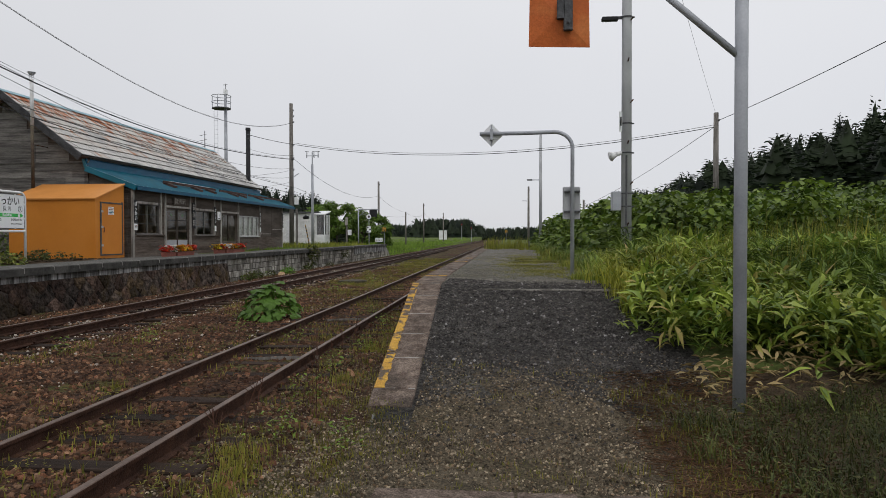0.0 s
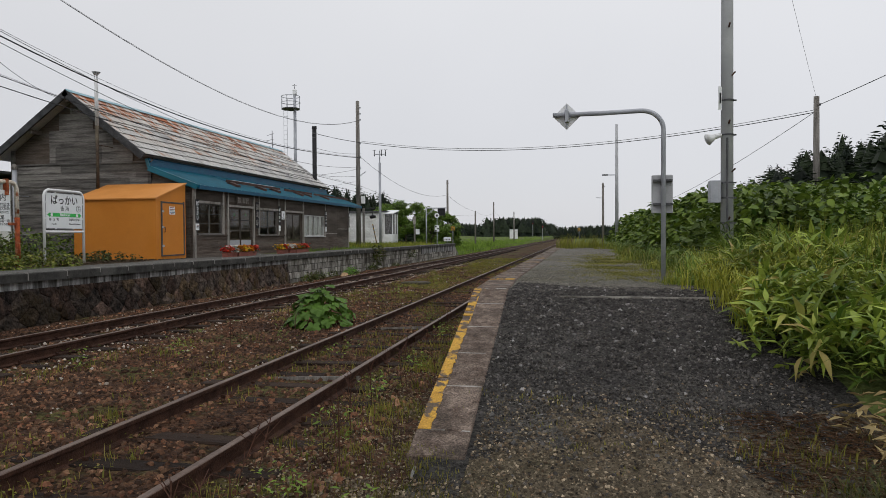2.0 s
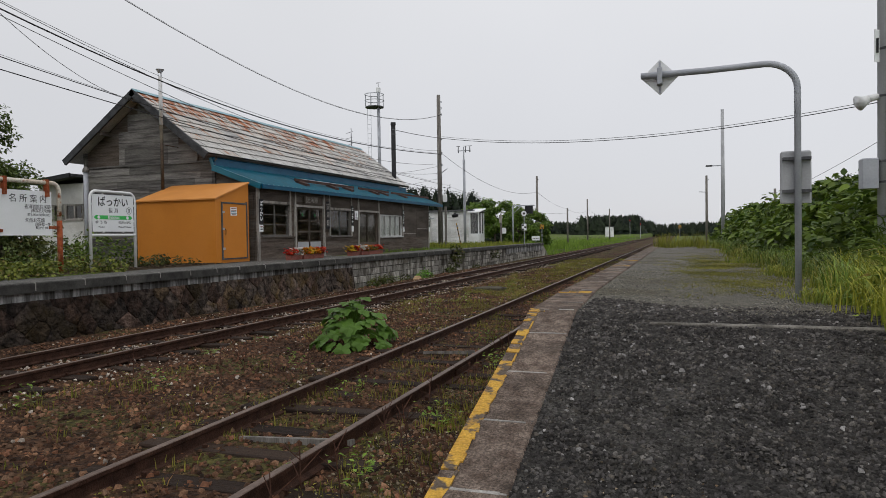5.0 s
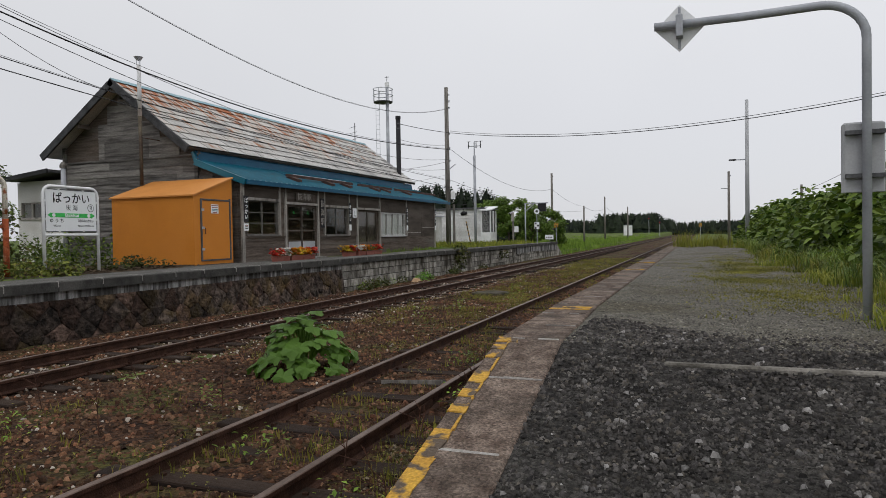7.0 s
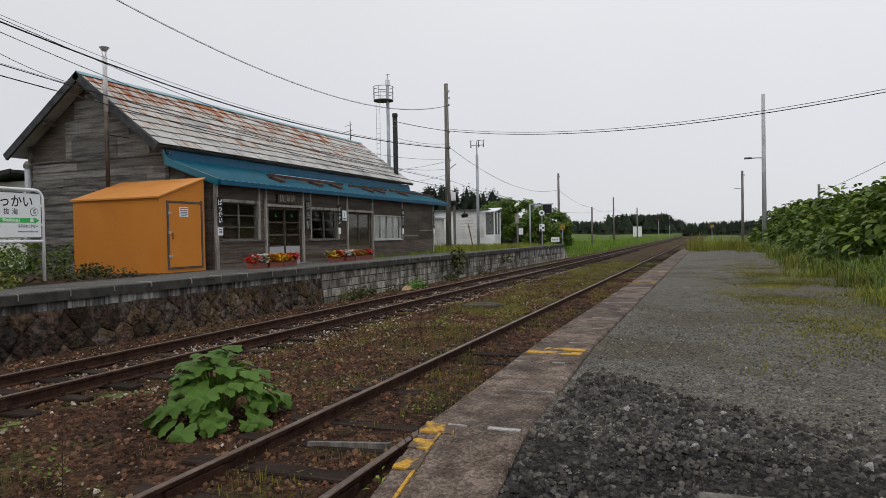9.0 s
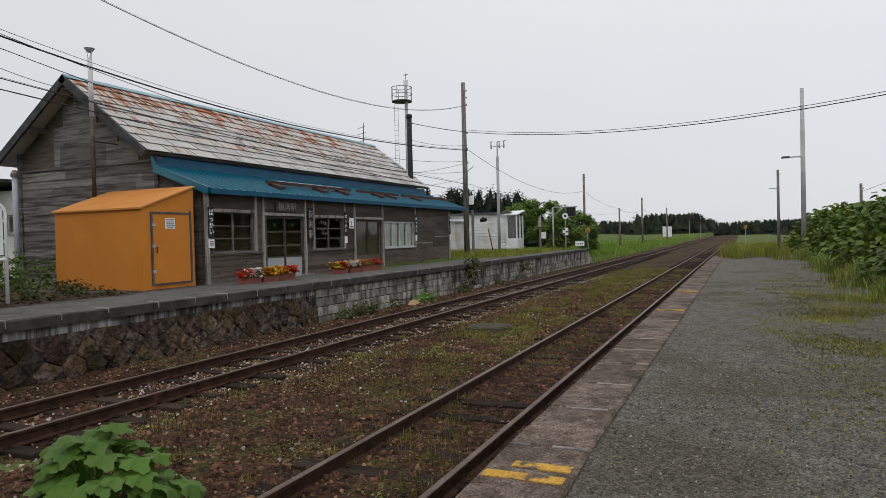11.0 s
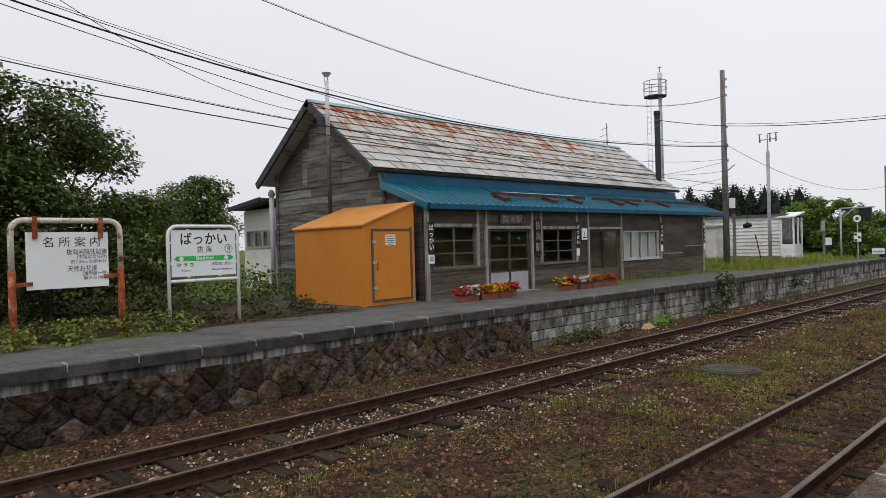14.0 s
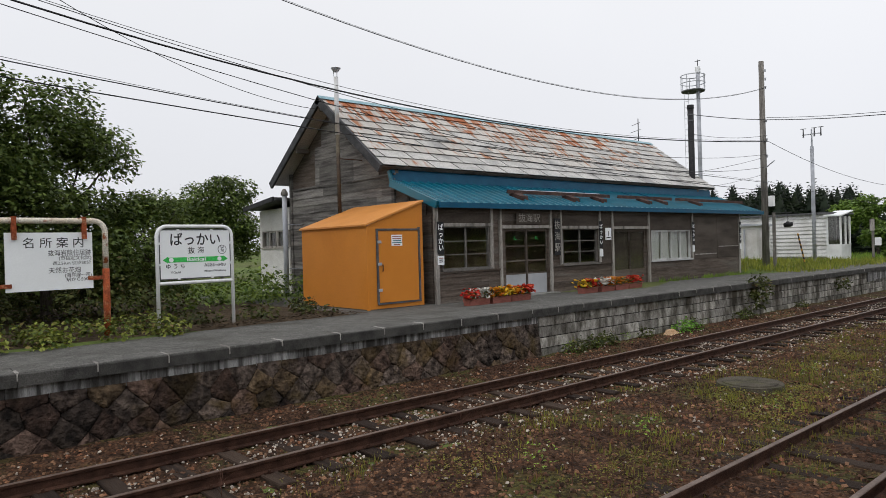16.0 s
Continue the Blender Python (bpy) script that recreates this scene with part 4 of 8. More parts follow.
# roofing sheets with slanting side joints, a row at a time
ROWS_R, RUN = 9, Vector((GE[0] - RX, 0, GE[1] - RZ))
row_v = RUN / ROWS_R
up_n = Vector((-RUN.z, 0, RUN.x)).normalized()
rr = random.Random(12)
for i in range(ROWS_R):
    base = Vector((RX, 0, RZ)) + row_v * i
    y = Y0 + 0.05 - (0.55 if i % 2 else 0.0) - 0.2
    while y < Y1:
        e = y + 1.02
        a, b = max(y, Y0 + 0.05), min(e, Y1)
        if b - a > 0.05:
            sl = 0.09
            lift0, lift1 = 0.0, 0.034
            p0 = base + up_n * lift0
            p1 = base + row_v * 1.03 + up_n * lift1
            f = lambda p, yy: (p.x, min(max(yy, Y0 + 0.05), Y1), p.z)
            q = [f(p0, a + 0.03), f(p0, b - 0.03), f(p1, b + sl - 0.03), f(p1, a + sl + 0.03 if a > Y0 + 0.06 else a)]
            n3 = up_n * 0.014
            q2 = [(v[0] - n3.x, v[1], v[2] - n3.z) for v in q]
            g = G().add(q + q2, [(0, 1, 2, 3), (7, 6, 5, 4), (0, 4, 5, 1), (1, 5, 6, 2), (2, 6, 7, 3), (3, 7, 4, 0)])
            worn = min((0, 1, 1, 2, 2, 2, 2, 3, 3)[i] + (rr.random() < 0.35) + (y > 37) - (rr.random() < 0.12 and i > 1), 3)
            part("roof_sheet", g, M["slate"] if worn > 2 else M["rust%d" % worn], station)
        y = e

# seams, fascia and snow guard of the lean-to
bu = Vector((BLUE[1][0] - BLUE[0][0], 0, BLUE[1][1] - BLUE[0][1]))
bn = Vector((-bu.z, 0, bu.x)).normalized()
y = Y0 + 0.45
while y < 42.42:
    p, q = Vector((BLUE[0][0], y, BLUE[0][1])), Vector((BLUE[1][0], y, BLUE[1][1]))
    g = G().add([p - Vector((0, 0.018, 0)), p + Vector((0, 0.018, 0)), q + Vector((0, 0.018, 0)), q - Vector((0, 0.018, 0)), p + bn * 0.055, q + bn * 0.055], [(0, 1, 4), (3, 5, 2), (0, 4, 5, 3), (1, 2, 5, 4)])
    part("roof_seam", g, M["blue"], station)
    y += 0.31
part("eave_fascia", G().box(BLUE[1][0] - 0.02, BLUE[1][0] + 0.03, Y0 + 0.4, 42.45, BLUE[1][1] - 0.13, BLUE[1][1] + 0.015), M["blue_dark"], station)
part("verge_board", slope_sheet((BLUE[0][0], BLUE[0][1] + 0.04), (BLUE[1][0], BLUE[1][1] + 0.04), Y0 + 0.33, Y0 + 0.40, 0.2), M["blue"], station, "blue verge of the lean-to roof")
part("verge_board", slope_sheet((GE[0] - 0.16, GE[1] - 0.12), (BLUE[0][0], BLUE[0][1]), Y0 + 0.38, Y0 + 0.45, 0.1), M["blue"], station)
part("eave_soffit", G().prism([(BLUE[1][0] - 0.02, BLUE[1][1] - 0.12), (FX - 0.02, 3.6), (FX - 0.02, 3.64), (BLUE[1][0] - 0.02, BLUE[1][1] - 0.06)], "y", Y0 + 0.45, 42.4), M["board_dark"], station)
guard = thing("snow_guard", (-14.5, 34, 4.1), "rusty snow guard brackets with a long bar on the blue roof", "snow guard")
at_slope = lambda t: Vector((BLUE[0][0], 0, BLUE[0][1])) + bu * t
down = bu.normalized()


def slope_box(t0, t1, y0, y1, lo, hi):
    """A block lying on the lean-to roof, from t0 to t1 metres down it, lo to hi above it."""
    p = Vector((BLUE[0][0], 0, BLUE[0][1]))
    pts = [p + down * t0 + bn * lo, p + down * t1 + bn * lo, p + down * (t1 - 0.05) + bn * hi, p + down * t0 + bn * hi]
    return G().prism([(v.x, v.z) for v in pts], "y", y0, y1)


mid = bu.length * 0.56
for a, b in ((26.9, 32.1), (32.6, 36.2), (36.5, 42.2)):
    part("bar", slope_box(mid, mid + 0.07, a, b, 0.10, 0.20), M["guard"], guard, "long rusty snow bar")
part("bar", slope_box(mid - 0.08, mid, 27.5, 31.6, 0.17, 0.20), M["galv"], guard, "pale upper flange of the snow bar")
for y in (27.1, 29.6, 31.1, 33.9, 35.0, 37.6):
    part("bracket", slope_box(mid - 0.05, mid + 0.48, y, y + 0.32, 0.012, 0.13), M["guard"], guard)
    part("stay", slope_box(0.08, mid - 0.1, y + 0.5, y + 0.53, 0.04, 0.075), M["blue_dark"], guard)

# flue, vent pipe, roof aerial
flue = thing("stove_flue", (-17.2, 22.75, 3.5), "tall stove flue with bright upper pipe and conical cap", "flue")
part("lower_pipe", G().tube((-17.2, 22.75, 3.45), (-17.2, 22.75, 5.9), 0.060, None, 12), M["soot"], flue, "dark sooty lower pipe", smooth=True)
part("upper_pipe", G().tube((-17.2, 22.75, 5.9), (-17.2, 22.75, 7.60), 0.066, None, 12), M["bright_pipe"], flue, "bright galvanised upper pipe", smooth=True)
g = G().tube((-17.2, 22.75, 7.75), (-17.2, 22.75, 7.86), 0.07, 0.15, 14)
for a in (0, 2.1, 4.2):
    g.tube((-17.2 + 0.055 * math.cos(a), 22.75 + 0.055 * math.sin(a), 7.58), (-17.2 + 0.075 * math.cos(a), 22.75 + 0.075 * math.sin(a), 7.77), 0.01, None, 5)
part("cap", g, M["galv"], flue)
part("wall_stay", G().tube((-17.2, 22.75, 5.2), (-17.2, 23.6, 5.2), 0.015, None, 6), M["rusty"], flue)
vent = thing("vent_pipe", (-20.96, 22.95, 1.0), "grey vent pipe with hooded cap beside the gable", "pipe")
part("pipe", G().tube((-20.96, 22.95, 1.0), (-20.96, 22.95, 4.4), 0.085, None, 12), M["galv"], vent, smooth=True)
g = G().tube((-20.96, 22.95, 4.4), (-20.96, 22.95, 4.48), 0.12, 0.12, 12).tube((-20.96, 22.95, 4.48), (-20.96, 22.95, 4.62), 0.13, 0.05, 12)
part("hood", g, M["pole_wood"], vent)
for z in (1.9, 3.4):
    part("clip", G().box(-21.0, -20.92, 22.95, B0, z, z + 0.03), M["galv"], vent)
aerial = thing("roof_aerial", (-19.3, 41.7, 7.0), "thin dark aerial mast on the far roof end", "aerial")
g = G().tube((-19.3, 41.7, 6.8), (-19.3, 41.7, 8.65), 0.03, 0.02, 6)
part("mast", g, M["black"], aerial)
for z, l in ((8.35, 0.35), (8.0, 0.45), (7.6, 0.3)):
    part("element", G().tube((-19.3 - l, 41.7, z), (-19.3 + l * 0.3, 41.7, z + 0.1), 0.012, None, 5), M["black"], aerial)

# ---------------------------------------------------------------- orange shed
shed = thing("storage_shed", (-15.5, 22.3, 1.0), "orange painted wooden shed leaning on the station gable", "shed")
SX0, SX1, SY0, SY1 = -17.15, -13.95, 21.45, 23.22
side = [(SY0, 1.0), (SY1, 1.0), (SY1, 3.70), (SY0, 3.08)]
part("front_panel", G().box(SX0, SX1, SY0, SY0 + 0.04, 1.02, 3.09), M["orange"], shed)
part("side_panel", G().prism([(SY0 + 0.04, 1.02), (SY1, 1.02), (SY1, 3.70), (SY0 + 0.04, 3.095)], "x", SX1 - 0.04, SX1), M["orange"], shed)
part("side_panel", G().prism([(SY0 + 0.04, 1.02), (SY1, 1.02), (SY1, 3.70), (SY0 + 0.04, 3.095)], "x", SX0, SX0 + 0.04), M["orange"], shed)
part("roof", G().prism([(SY0 - 0.06, 3.085), (SY1 + 0.02, 3.72), (SY1 + 0.02, 3.765), (SY0 - 0.06, 3.13)], "x", SX0 - 0.05, SX1 + 0.05), M["orange_roof"], shed, "paler orange sloping roof sheet")
part("corner_trim", G().box(SX1 - 0.05, SX1 + 0.012, SY0 - 0.012, SY0 + 0.05, 1.0, 3.08, 0.005), M["orange"], shed)
part("sill_board", G().box(SX0, SX1, SY0 - 0.01, SY1, 0.96, 1.02), M["board_dark"], shed)
sd = part("door", G().box(SX1 + 0.002, SX1 + 0.026, 21.78, 23.04, 1.17, 2.96, 0.006), M["orange"], shed)
g = G().box(SX1 + 0.0, SX1 + 0.04, 21.72, 21.77, 1.12, 3.02).box(SX1 + 0.0, SX1 + 0.04, 23.05, 23.10, 1.12, 3.06).box(SX1 + 0.0, SX1 + 0.04, 21.77, 23.05, 2.97, 3.02).box(SX1, SX1 + 0.04, 21.77, 23.05, 1.12, 1.165)
part("door_frame", g, M["rake"], shed, "weathered grey door frame")
for z in (1.45, 2.1, 2.65):
    part("hinge", G().box(SX1 + 0.026, SX1 + 0.045, 21.74, 21.86, z, z + 0.07, 0.004), M["galv"], sd)
part("handle", G().tube((SX1 + 0.06, 21.88, 1.95), (SX1 + 0.06, 21.88, 2.12), 0.012).box(SX1 + 0.026, SX1 + 0.06, 21.87, 21.89, 1.95, 1.97).box(SX1 + 0.026, SX1 + 0.06, 21.87, 21.89, 2.1, 2.12), M["rusty"], sd)
nt = part("notice", G().box(SX1 + 0.027, SX1 + 0.032, 22.18, 22.52, 2.58, 2.86), M["sign_white"], shed, "white paper notice with red and blue print")
for z, w, m in ((2.82, 0.30, "red_box"), (2.76, 0.28, "red_box"), (2.71, 0.26, "blue"), (2.66, 0.29, "blue"), (2.61, 0.2, "red_box")):
    part("bar", G().box(SX1 + 0.032, SX1 + 0.034, 22.35 - w / 2, 22.35 + w / 2, z - 0.012, z + 0.012), M[m], nt)


# ---------------------------------------------------------------- signs on the station platform
def bent_frame(p, q, z0, z1, r, g, low=None):
    """A pipe frame with rounded upper corners from p to q."""
    p, q = Vector((*p, 0)), Vector((*q, 0))
    d = (q - p).normalized()
    pts = [p + Vector((0, 0, z0)), p + Vector((0, 0, z1 - 0.2))]
    for k in range(1, 7):
        a = math.pi / 2 * k / 6
        pts.append(p + d * 0.2 * (1 - math.cos(a)) + Vector((0, 0, z1 - 0.2 + 0.2 * math.sin(a))))
    pts += [Vector((*(p + q - v).xy, v.z)) for v in reversed(pts)]
    return g.pipe(pts, r, 10)


P, Q = Vector((-13.85, 16.425)), Vector((-13.93, 17.985))
TURN_S = math.degrees(math.atan2(Q.y - P.y, Q.x - P.x)) - 90
name_sign = thing("station_name_sign", (-13.89, 17.2, 1.0), "white station name board with green band on pipe legs", "station sign")
part("frame", bent_frame(P, Q, 0.95, 3.08, 0.038, G()), M["white"], name_sign, smooth=True)
mid, dirv = (P + Q) / 2, (Q - P).normalized()
nrm = Vector((dirv.y, -dirv.x))
dirv *= 0.93


def sign_pose(u, z, off=0.0):
    """A pose on the name board: u metres along it from its middle, off its face."""
    c = mid + dirv * u + nrm * off
    return facing_x(c.x, c.y, z, TURN_S)


def sign_box(u0, u1, z0, z1, o0, o1):
    vs = []
    for z in (z0, z1):
        for u, o in ((u0, o0), (u1, o0), (u1, o1), (u0, o1)):
            c = mid + dirv * u + nrm * o
            vs.append((c.x, c.y, z))
    return G().add(vs, [(3, 2, 1, 0), (4, 5, 6, 7), (0, 1, 5, 4), (1, 2, 6, 5), (2, 3, 7, 6), (3, 0, 4, 7)])


part("lower_rail", G().tube((P.x, P.y, 1.95), (Q.x, Q.y, 1.95), 0.034), M["white"], name_sign)
face = part("panel", sign_box(-0.78, 0.78, 2.04, 3.0, -0.012, 0.012), M["sign_white"], name_sign)
part("panel_rim", sign_box(-0.80, 0.80, 2.018, 2.04, -0.015, 0.016), M["rake"], name_sign)
part("panel_rim", sign_box(-0.80, 0.80, 3.0, 3.022, -0.015, 0.016), M["rake"], name_sign)
part("panel_rim", sign_box(-0.80, -0.78, 2.04, 3.0, -0.015, 0.016), M["rake"], name_sign)
part("panel_rim", sign_box(0.78, 0.80, 2.04, 3.0, -0.015, 0.016), M["rake"], name_sign)
part("green_band", sign_box(-0.62, 0.62, 2.36, 2.46, 0.012, 0.016), M["green_sign"], name_sign, "green line band")
g = G()
for side in (-1, 1):
    tip = [(0.62 * side, 2.345), (0.62 * side, 2.475), (0.73 * side, 2.41)]
    vs = [((mid + dirv * u + nrm * o).x, (mid + dirv * u + nrm * o).y, z) for o in (0.012, 0.016) for u, z in tip]
    part("green_arrow", G().add(vs, [(2, 1, 0), (3, 4, 5), (0, 1, 4, 3), (1, 2, 5, 4), (2, 0, 3, 5)]), M["green_sign"], name_sign)
for u, z in ((-0.39, 3.0), (0.36, 3.0), (-0.39, 2.04), (0.36, 2.04), (-0.78, 2.74), (0.78, 2.74), (-0.78, 2.32), (0.78, 2.32)):
    part("bolt", sign_box(u - 0.03, u + 0.03, z - 0.025, z + 0.025, -0.016, 0.02), M["white"], name_sign)
for u in (-0.55, 0.53):
    c = mid + dirv * u + nrm * 0.012
    c2 = mid + dirv * u + nrm * 0.02
    part("white_dot", G().tube((c.x, c.y, 2.41), (c2.x, c2.y, 2.41), 0.045, None, 14), M["sign_white"], name_sign)
c, c2 = mid + dirv * 0.60 + nrm * 0.012, mid + dirv * 0.60 + nrm * 0.016
part("ring", G().tube((c.x, c.y, 2.60), (c2.x, c2.y, 2.60), 0.095, None, 18), M["black"], name_sign)
c3 = mid + dirv * 0.60 + nrm * 0.018
part("ring_face", G().tube((c.x, c.y, 2.60), (c3.x, c3.y, 2.60), 0.083, None, 18), M["sign_white"], name_sign)
for body, size, u, z, m, wid in (("ばっかい", 0.28, 0.0, 2.80, "black", 1.12), ("抜 海", 0.15, 0.0, 2.585, "black", 0.36), ("Bakkai", 0.11, 0.0, 2.412, "sign_white", 0.42), ("ゆ う ち", 0.10, -0.46, 2.275, "black", 0.40), ("みなみわっかない", 0.085, 0.43, 2.28, "black", 0.50), ("Yūchi", 0.06, -0.46, 2.16, "black", 0.22), ("Minami-Wakkanai", 0.055, 0.43, 2.165, "black", 0.50), ("W\n78", 0.075, 0.60, 2.603, "black", None)):
    lettering("writing", body, size, sign_pose(u, z, 0.0185 if m == "sign_white" or "W\n" in body else 0.0125), M[m], name_sign, wid and wid * 0.93, 0.75)

# the sightseeing board in its rusty frame
P, Q = Vector((-13.70, 13.65)), Vector((-13.79, 15.48))
mid, dirv = (P + Q) / 2, (Q - P).normalized()
nrm = Vector((dirv.y, -dirv.x))
TURN_S = math.degrees(math.atan2(Q.y - P.y, Q.x - P.x)) - 90
M["rust_frame"] = mat("rusting_white_pipe", (0.66, 0.62, 0.54), (0.58, 0.50, 0.40), 3, 0.7, 0.3, 40, c3=(0.28, 0.085, 0.03), big=7.0, stain=(0.56, 0.66))
M["rust_leg"] = mat("rusted_orange_pipe", (0.36, 0.085, 0.03), (0.20, 0.05, 0.022), 7, 0.85, 0.4, 40, c3=(0.46, 0.26, 0.15), big=5.0)
board = thing("sightseeing_board", (-13.745, 14.565, 1.0), "white sightseeing board hung in a rusting pipe frame", "information board")
part("frame", bent_frame(P, Q, 2.3, 3.18, 0.052, G()), M["rust_frame"], board, smooth=True)
for v in (P, Q):
    part("leg", G().tube((v.x, v.y, 0.95), (v.x, v.y, 2.3), 0.061, None, 10), M["rust_leg"], board, "rusted orange leg", smooth=True)
part("panel", sign_box(-0.69, 0.69, 1.95, 2.97, -0.012, 0.012), M["sign_white"], board)
for u in (-0.55, 0.55):
    part("hanger", sign_box(u - 0.035, u + 0.035, 2.85, 3.25, -0.03, 0.075), M["rust_leg"], board, "rusty strap")
for s, u0, u1 in ((0, -0.86, -0.6), (1, 0.6, 0.86)):
    part("bracket", sign_box(u0, u1, 2.02 + 0.08 * s, 2.09 + 0.08 * s, -0.03, 0.03), M["rust_leg"], board, "rusty side bracket")
for body, size, u, z, wid in (("名 所 案 内", 0.20, 0.064, 2.775, 0.96), ("抜海岩陰住居跡", 0.115, 0.313, 2.60, 0.70), ("(市指定文化財)", 0.085, 0.40, 2.51, 0.53), ("西2.5Km 徒歩30分", 0.075, 0.345, 2.42, 0.62), ("天然お花畑", 0.115, 0.227, 2.29, 0.51), ("(海岸線一帯)", 0.085, 0.445, 2.20, 0.44), ("駅から500m", 0.08, 0.455, 2.12, 0.42)):
    lettering("writing", body, size, sign_pose(u, z, 0.0125), M["black"], board, wid)


# ---------------------------------------------------------------- planters
def flower_planter(y, x, colours, seed, length=0.62):
    r = np.random.default_rng(seed)
    th = thing("flower_planter", (x, y, 1.03), "terracotta plastic planter full of " + " and ".join(colours) + " marigolds", "planter", "flower planters")
    L, W = length / 2, 0.12
    outer = [(-W * 0.85, -L * 0.95, 0), (W * 0.85, -L * 0.95, 0), (W * 0.85, L * 0.95, 0), (-W * 0.85, L * 0.95, 0), (-W, -L, 0.15), (W, -L, 0.15), (W, L, 0.15), (-W, L, 0.15)]
    rim = [(sx * W * 1.1, sy * L * 1.03, h) for h in (0.15, 0.175) for sx, sy in ((-1, -1), (1, -1), (1, 1), (-1, 1))]
    bx = [(3, 2, 1, 0), (4, 5, 6, 7), (0, 1, 5, 4), (1, 2, 6, 5), (2, 3, 7, 6), (3, 0, 4, 7)]
    part("box", G().add(outer, bx), M["red_box"], th, local=True)
    part("rim", G().add(rim, bx), M["red_box"], th, local=True)
    n = 260
    at = np.c_[r.normal(0, 0.09, n), r.uniform(-L * 1.05, L * 1.05, n), 0.16 + r.uniform(0, 0.2, n)]
    v, f = scatter(LEAF_V, LEAF_F, at, turn_matrices(r.uniform(0, 6.3, n), r.uniform(-0.6, 0.8, n), r.uniform(-0.5, 0.5, n)), np.c_[r.uniform(0.03, 0.05, n), r.uniform(0.06, 0.1, n), np.full(n, 0.06)])
    ob = cloud("foliage", v, f, M["tree"], "", kind="")
    ob.parent = th
    ring = [(math.cos(a) * s, math.sin(a) * s, h) for s, h in ((0.5, 0.0), (1.0, 0.12)) for a in np.arange(8) * math.pi / 4] + [(0, 0, 0.3)]
    rf = [(i, (i + 1) % 8, 8 + (i + 1) % 8) for i in range(8)] + [(i, 8 + (i + 1) % 8, 8 + i) for i in range(8)] + [(8 + i, 8 + (i + 1) % 8, 16) for i in range(8)]
    for k, c in enumerate(colours):
        m = 62
        yy = r.normal((-L * 0.5 + L * k if len(colours) > 1 else 0), L * 0.55, m).clip(-L * 1.1, L * 1.1)
        at = np.c_[r.normal(0.02, 0.10, m), yy, 0.28 + r.uniform(-0.09, 0.13, m)]
        v, f = scatter(ring, rf, at, turn_matrices(r.uniform(0, 6, m), r.uniform(-0.7, 0.7, m), r.uniform(-0.1, 0.9, m)), r.uniform(0.045, 0.075, m))
        ob = cloud("blossoms", v, f, M["petal_" + c], c + " blossoms", kind="")
        ob.parent = th


for i, (y, x, cs, l) in enumerate(((23.72, -12.48, ("red", "white"), 0.72), (24.50, -12.46, ("orange", "yellow"), 0.70), (25.28, -12.50, ("orange", "red"), 0.74), (28.25, -12.48, ("yellow", "red"), 0.70), (29.05, -12.44, ("white", "orange"), 0.66), (29.80, -12.46, ("orange",), 0.70), (30.60, -12.5, ("red",), 0.72))):
    flower_planter(y, x, cs, 50 + i, l)


# ---------------------------------------------------------------- poles, masts and wires
def put(parent, name, g, m, label="", smooth=False):
    return part(name, g, m, parent, label, smooth)


pole_1 = thing("utility_pole", (-14.6, 45.0, 0.95), "tall weathered wooden utility pole beside the station", "utility pole", "utility poles")
put(pole_1, "shaft", G().tube((-14.6, 45, 0.9), (-14.6, 45, 10.98), 0.17, 0.12, 10), M["pole_wood"], "", True)
for z in (10.5, 10.1, 9.7, 8.1, 7.2, 6.4):
    put(pole_1, "insulator", G().tube((-14.42, 45, z - 0.06), (-14.42, 45, z + 0.06), 0.03, 0.045, 8), M["galv"])
put(pole_1, "junction_box", G().box(-14.35, -14.1, 44.8, 45.0, 4.0, 4.5, 0.02), M["white"], "small white box")
put(pole_1, "bracket", G().tube((-14.6, 45, 5.8), (-14.0, 44.8, 6.15), 0.025, None, 6), M["galv"])

NX, NY = 2.66, 13.2
near_pole = thing("concrete_pole", (NX, NY, 0.9), "pale grey concrete pole with speaker and boxes in the grass", "utility pole", "utility poles")
put(near_pole, "shaft", G().tube((NX, NY, 0.85), (NX, NY, 10.6), 0.108, 0.088, 16), M["pole_conc"], "", True)
for z in (1.95, 2.38, 2.64, 3.46, 4.05, 6.18):
    put(near_pole, "band", G().tube((NX, NY, z - 0.014), (NX, NY, z + 0.014), 0.112, None, 16).box(NX + 0.105, NX + 0.15, NY - 0.02, NY + 0.02, z - 0.012, z + 0.012), M["rake"], "dark clamp band")
put(near_pole, "meter_box", G().box(NX - 0.305, NX - 0.115, NY - 0.13, NY + 0.06, 2.30, 2.68, 0.015), M["galv"], "grey-beige steel box")
lp = put(near_pole, "lamp", G().box(NX - 0.50, NX - 0.18, NY - 0.08, NY + 0.06, 6.12, 6.19, 0.012), M["black"], "small dark lamp on a short arm")
put(near_pole, "lamp_arm", G().box(NX - 0.18, NX - 0.10, NY - 0.03, NY + 0.02, 6.15, 6.20), M["rake"])
g = G().tube((NX - 0.10, NY - 0.02, 3.46), (NX - 0.22, NY - 0.05, 3.43), 0.038, 0.05, 12).tube((NX - 0.22, NY - 0.05, 3.43), (NX - 0.33, NY - 0.08, 3.38), 0.05, 0.10, 16)
put(near_pole, "speaker", g, M["white"], "pale horn speaker", True)
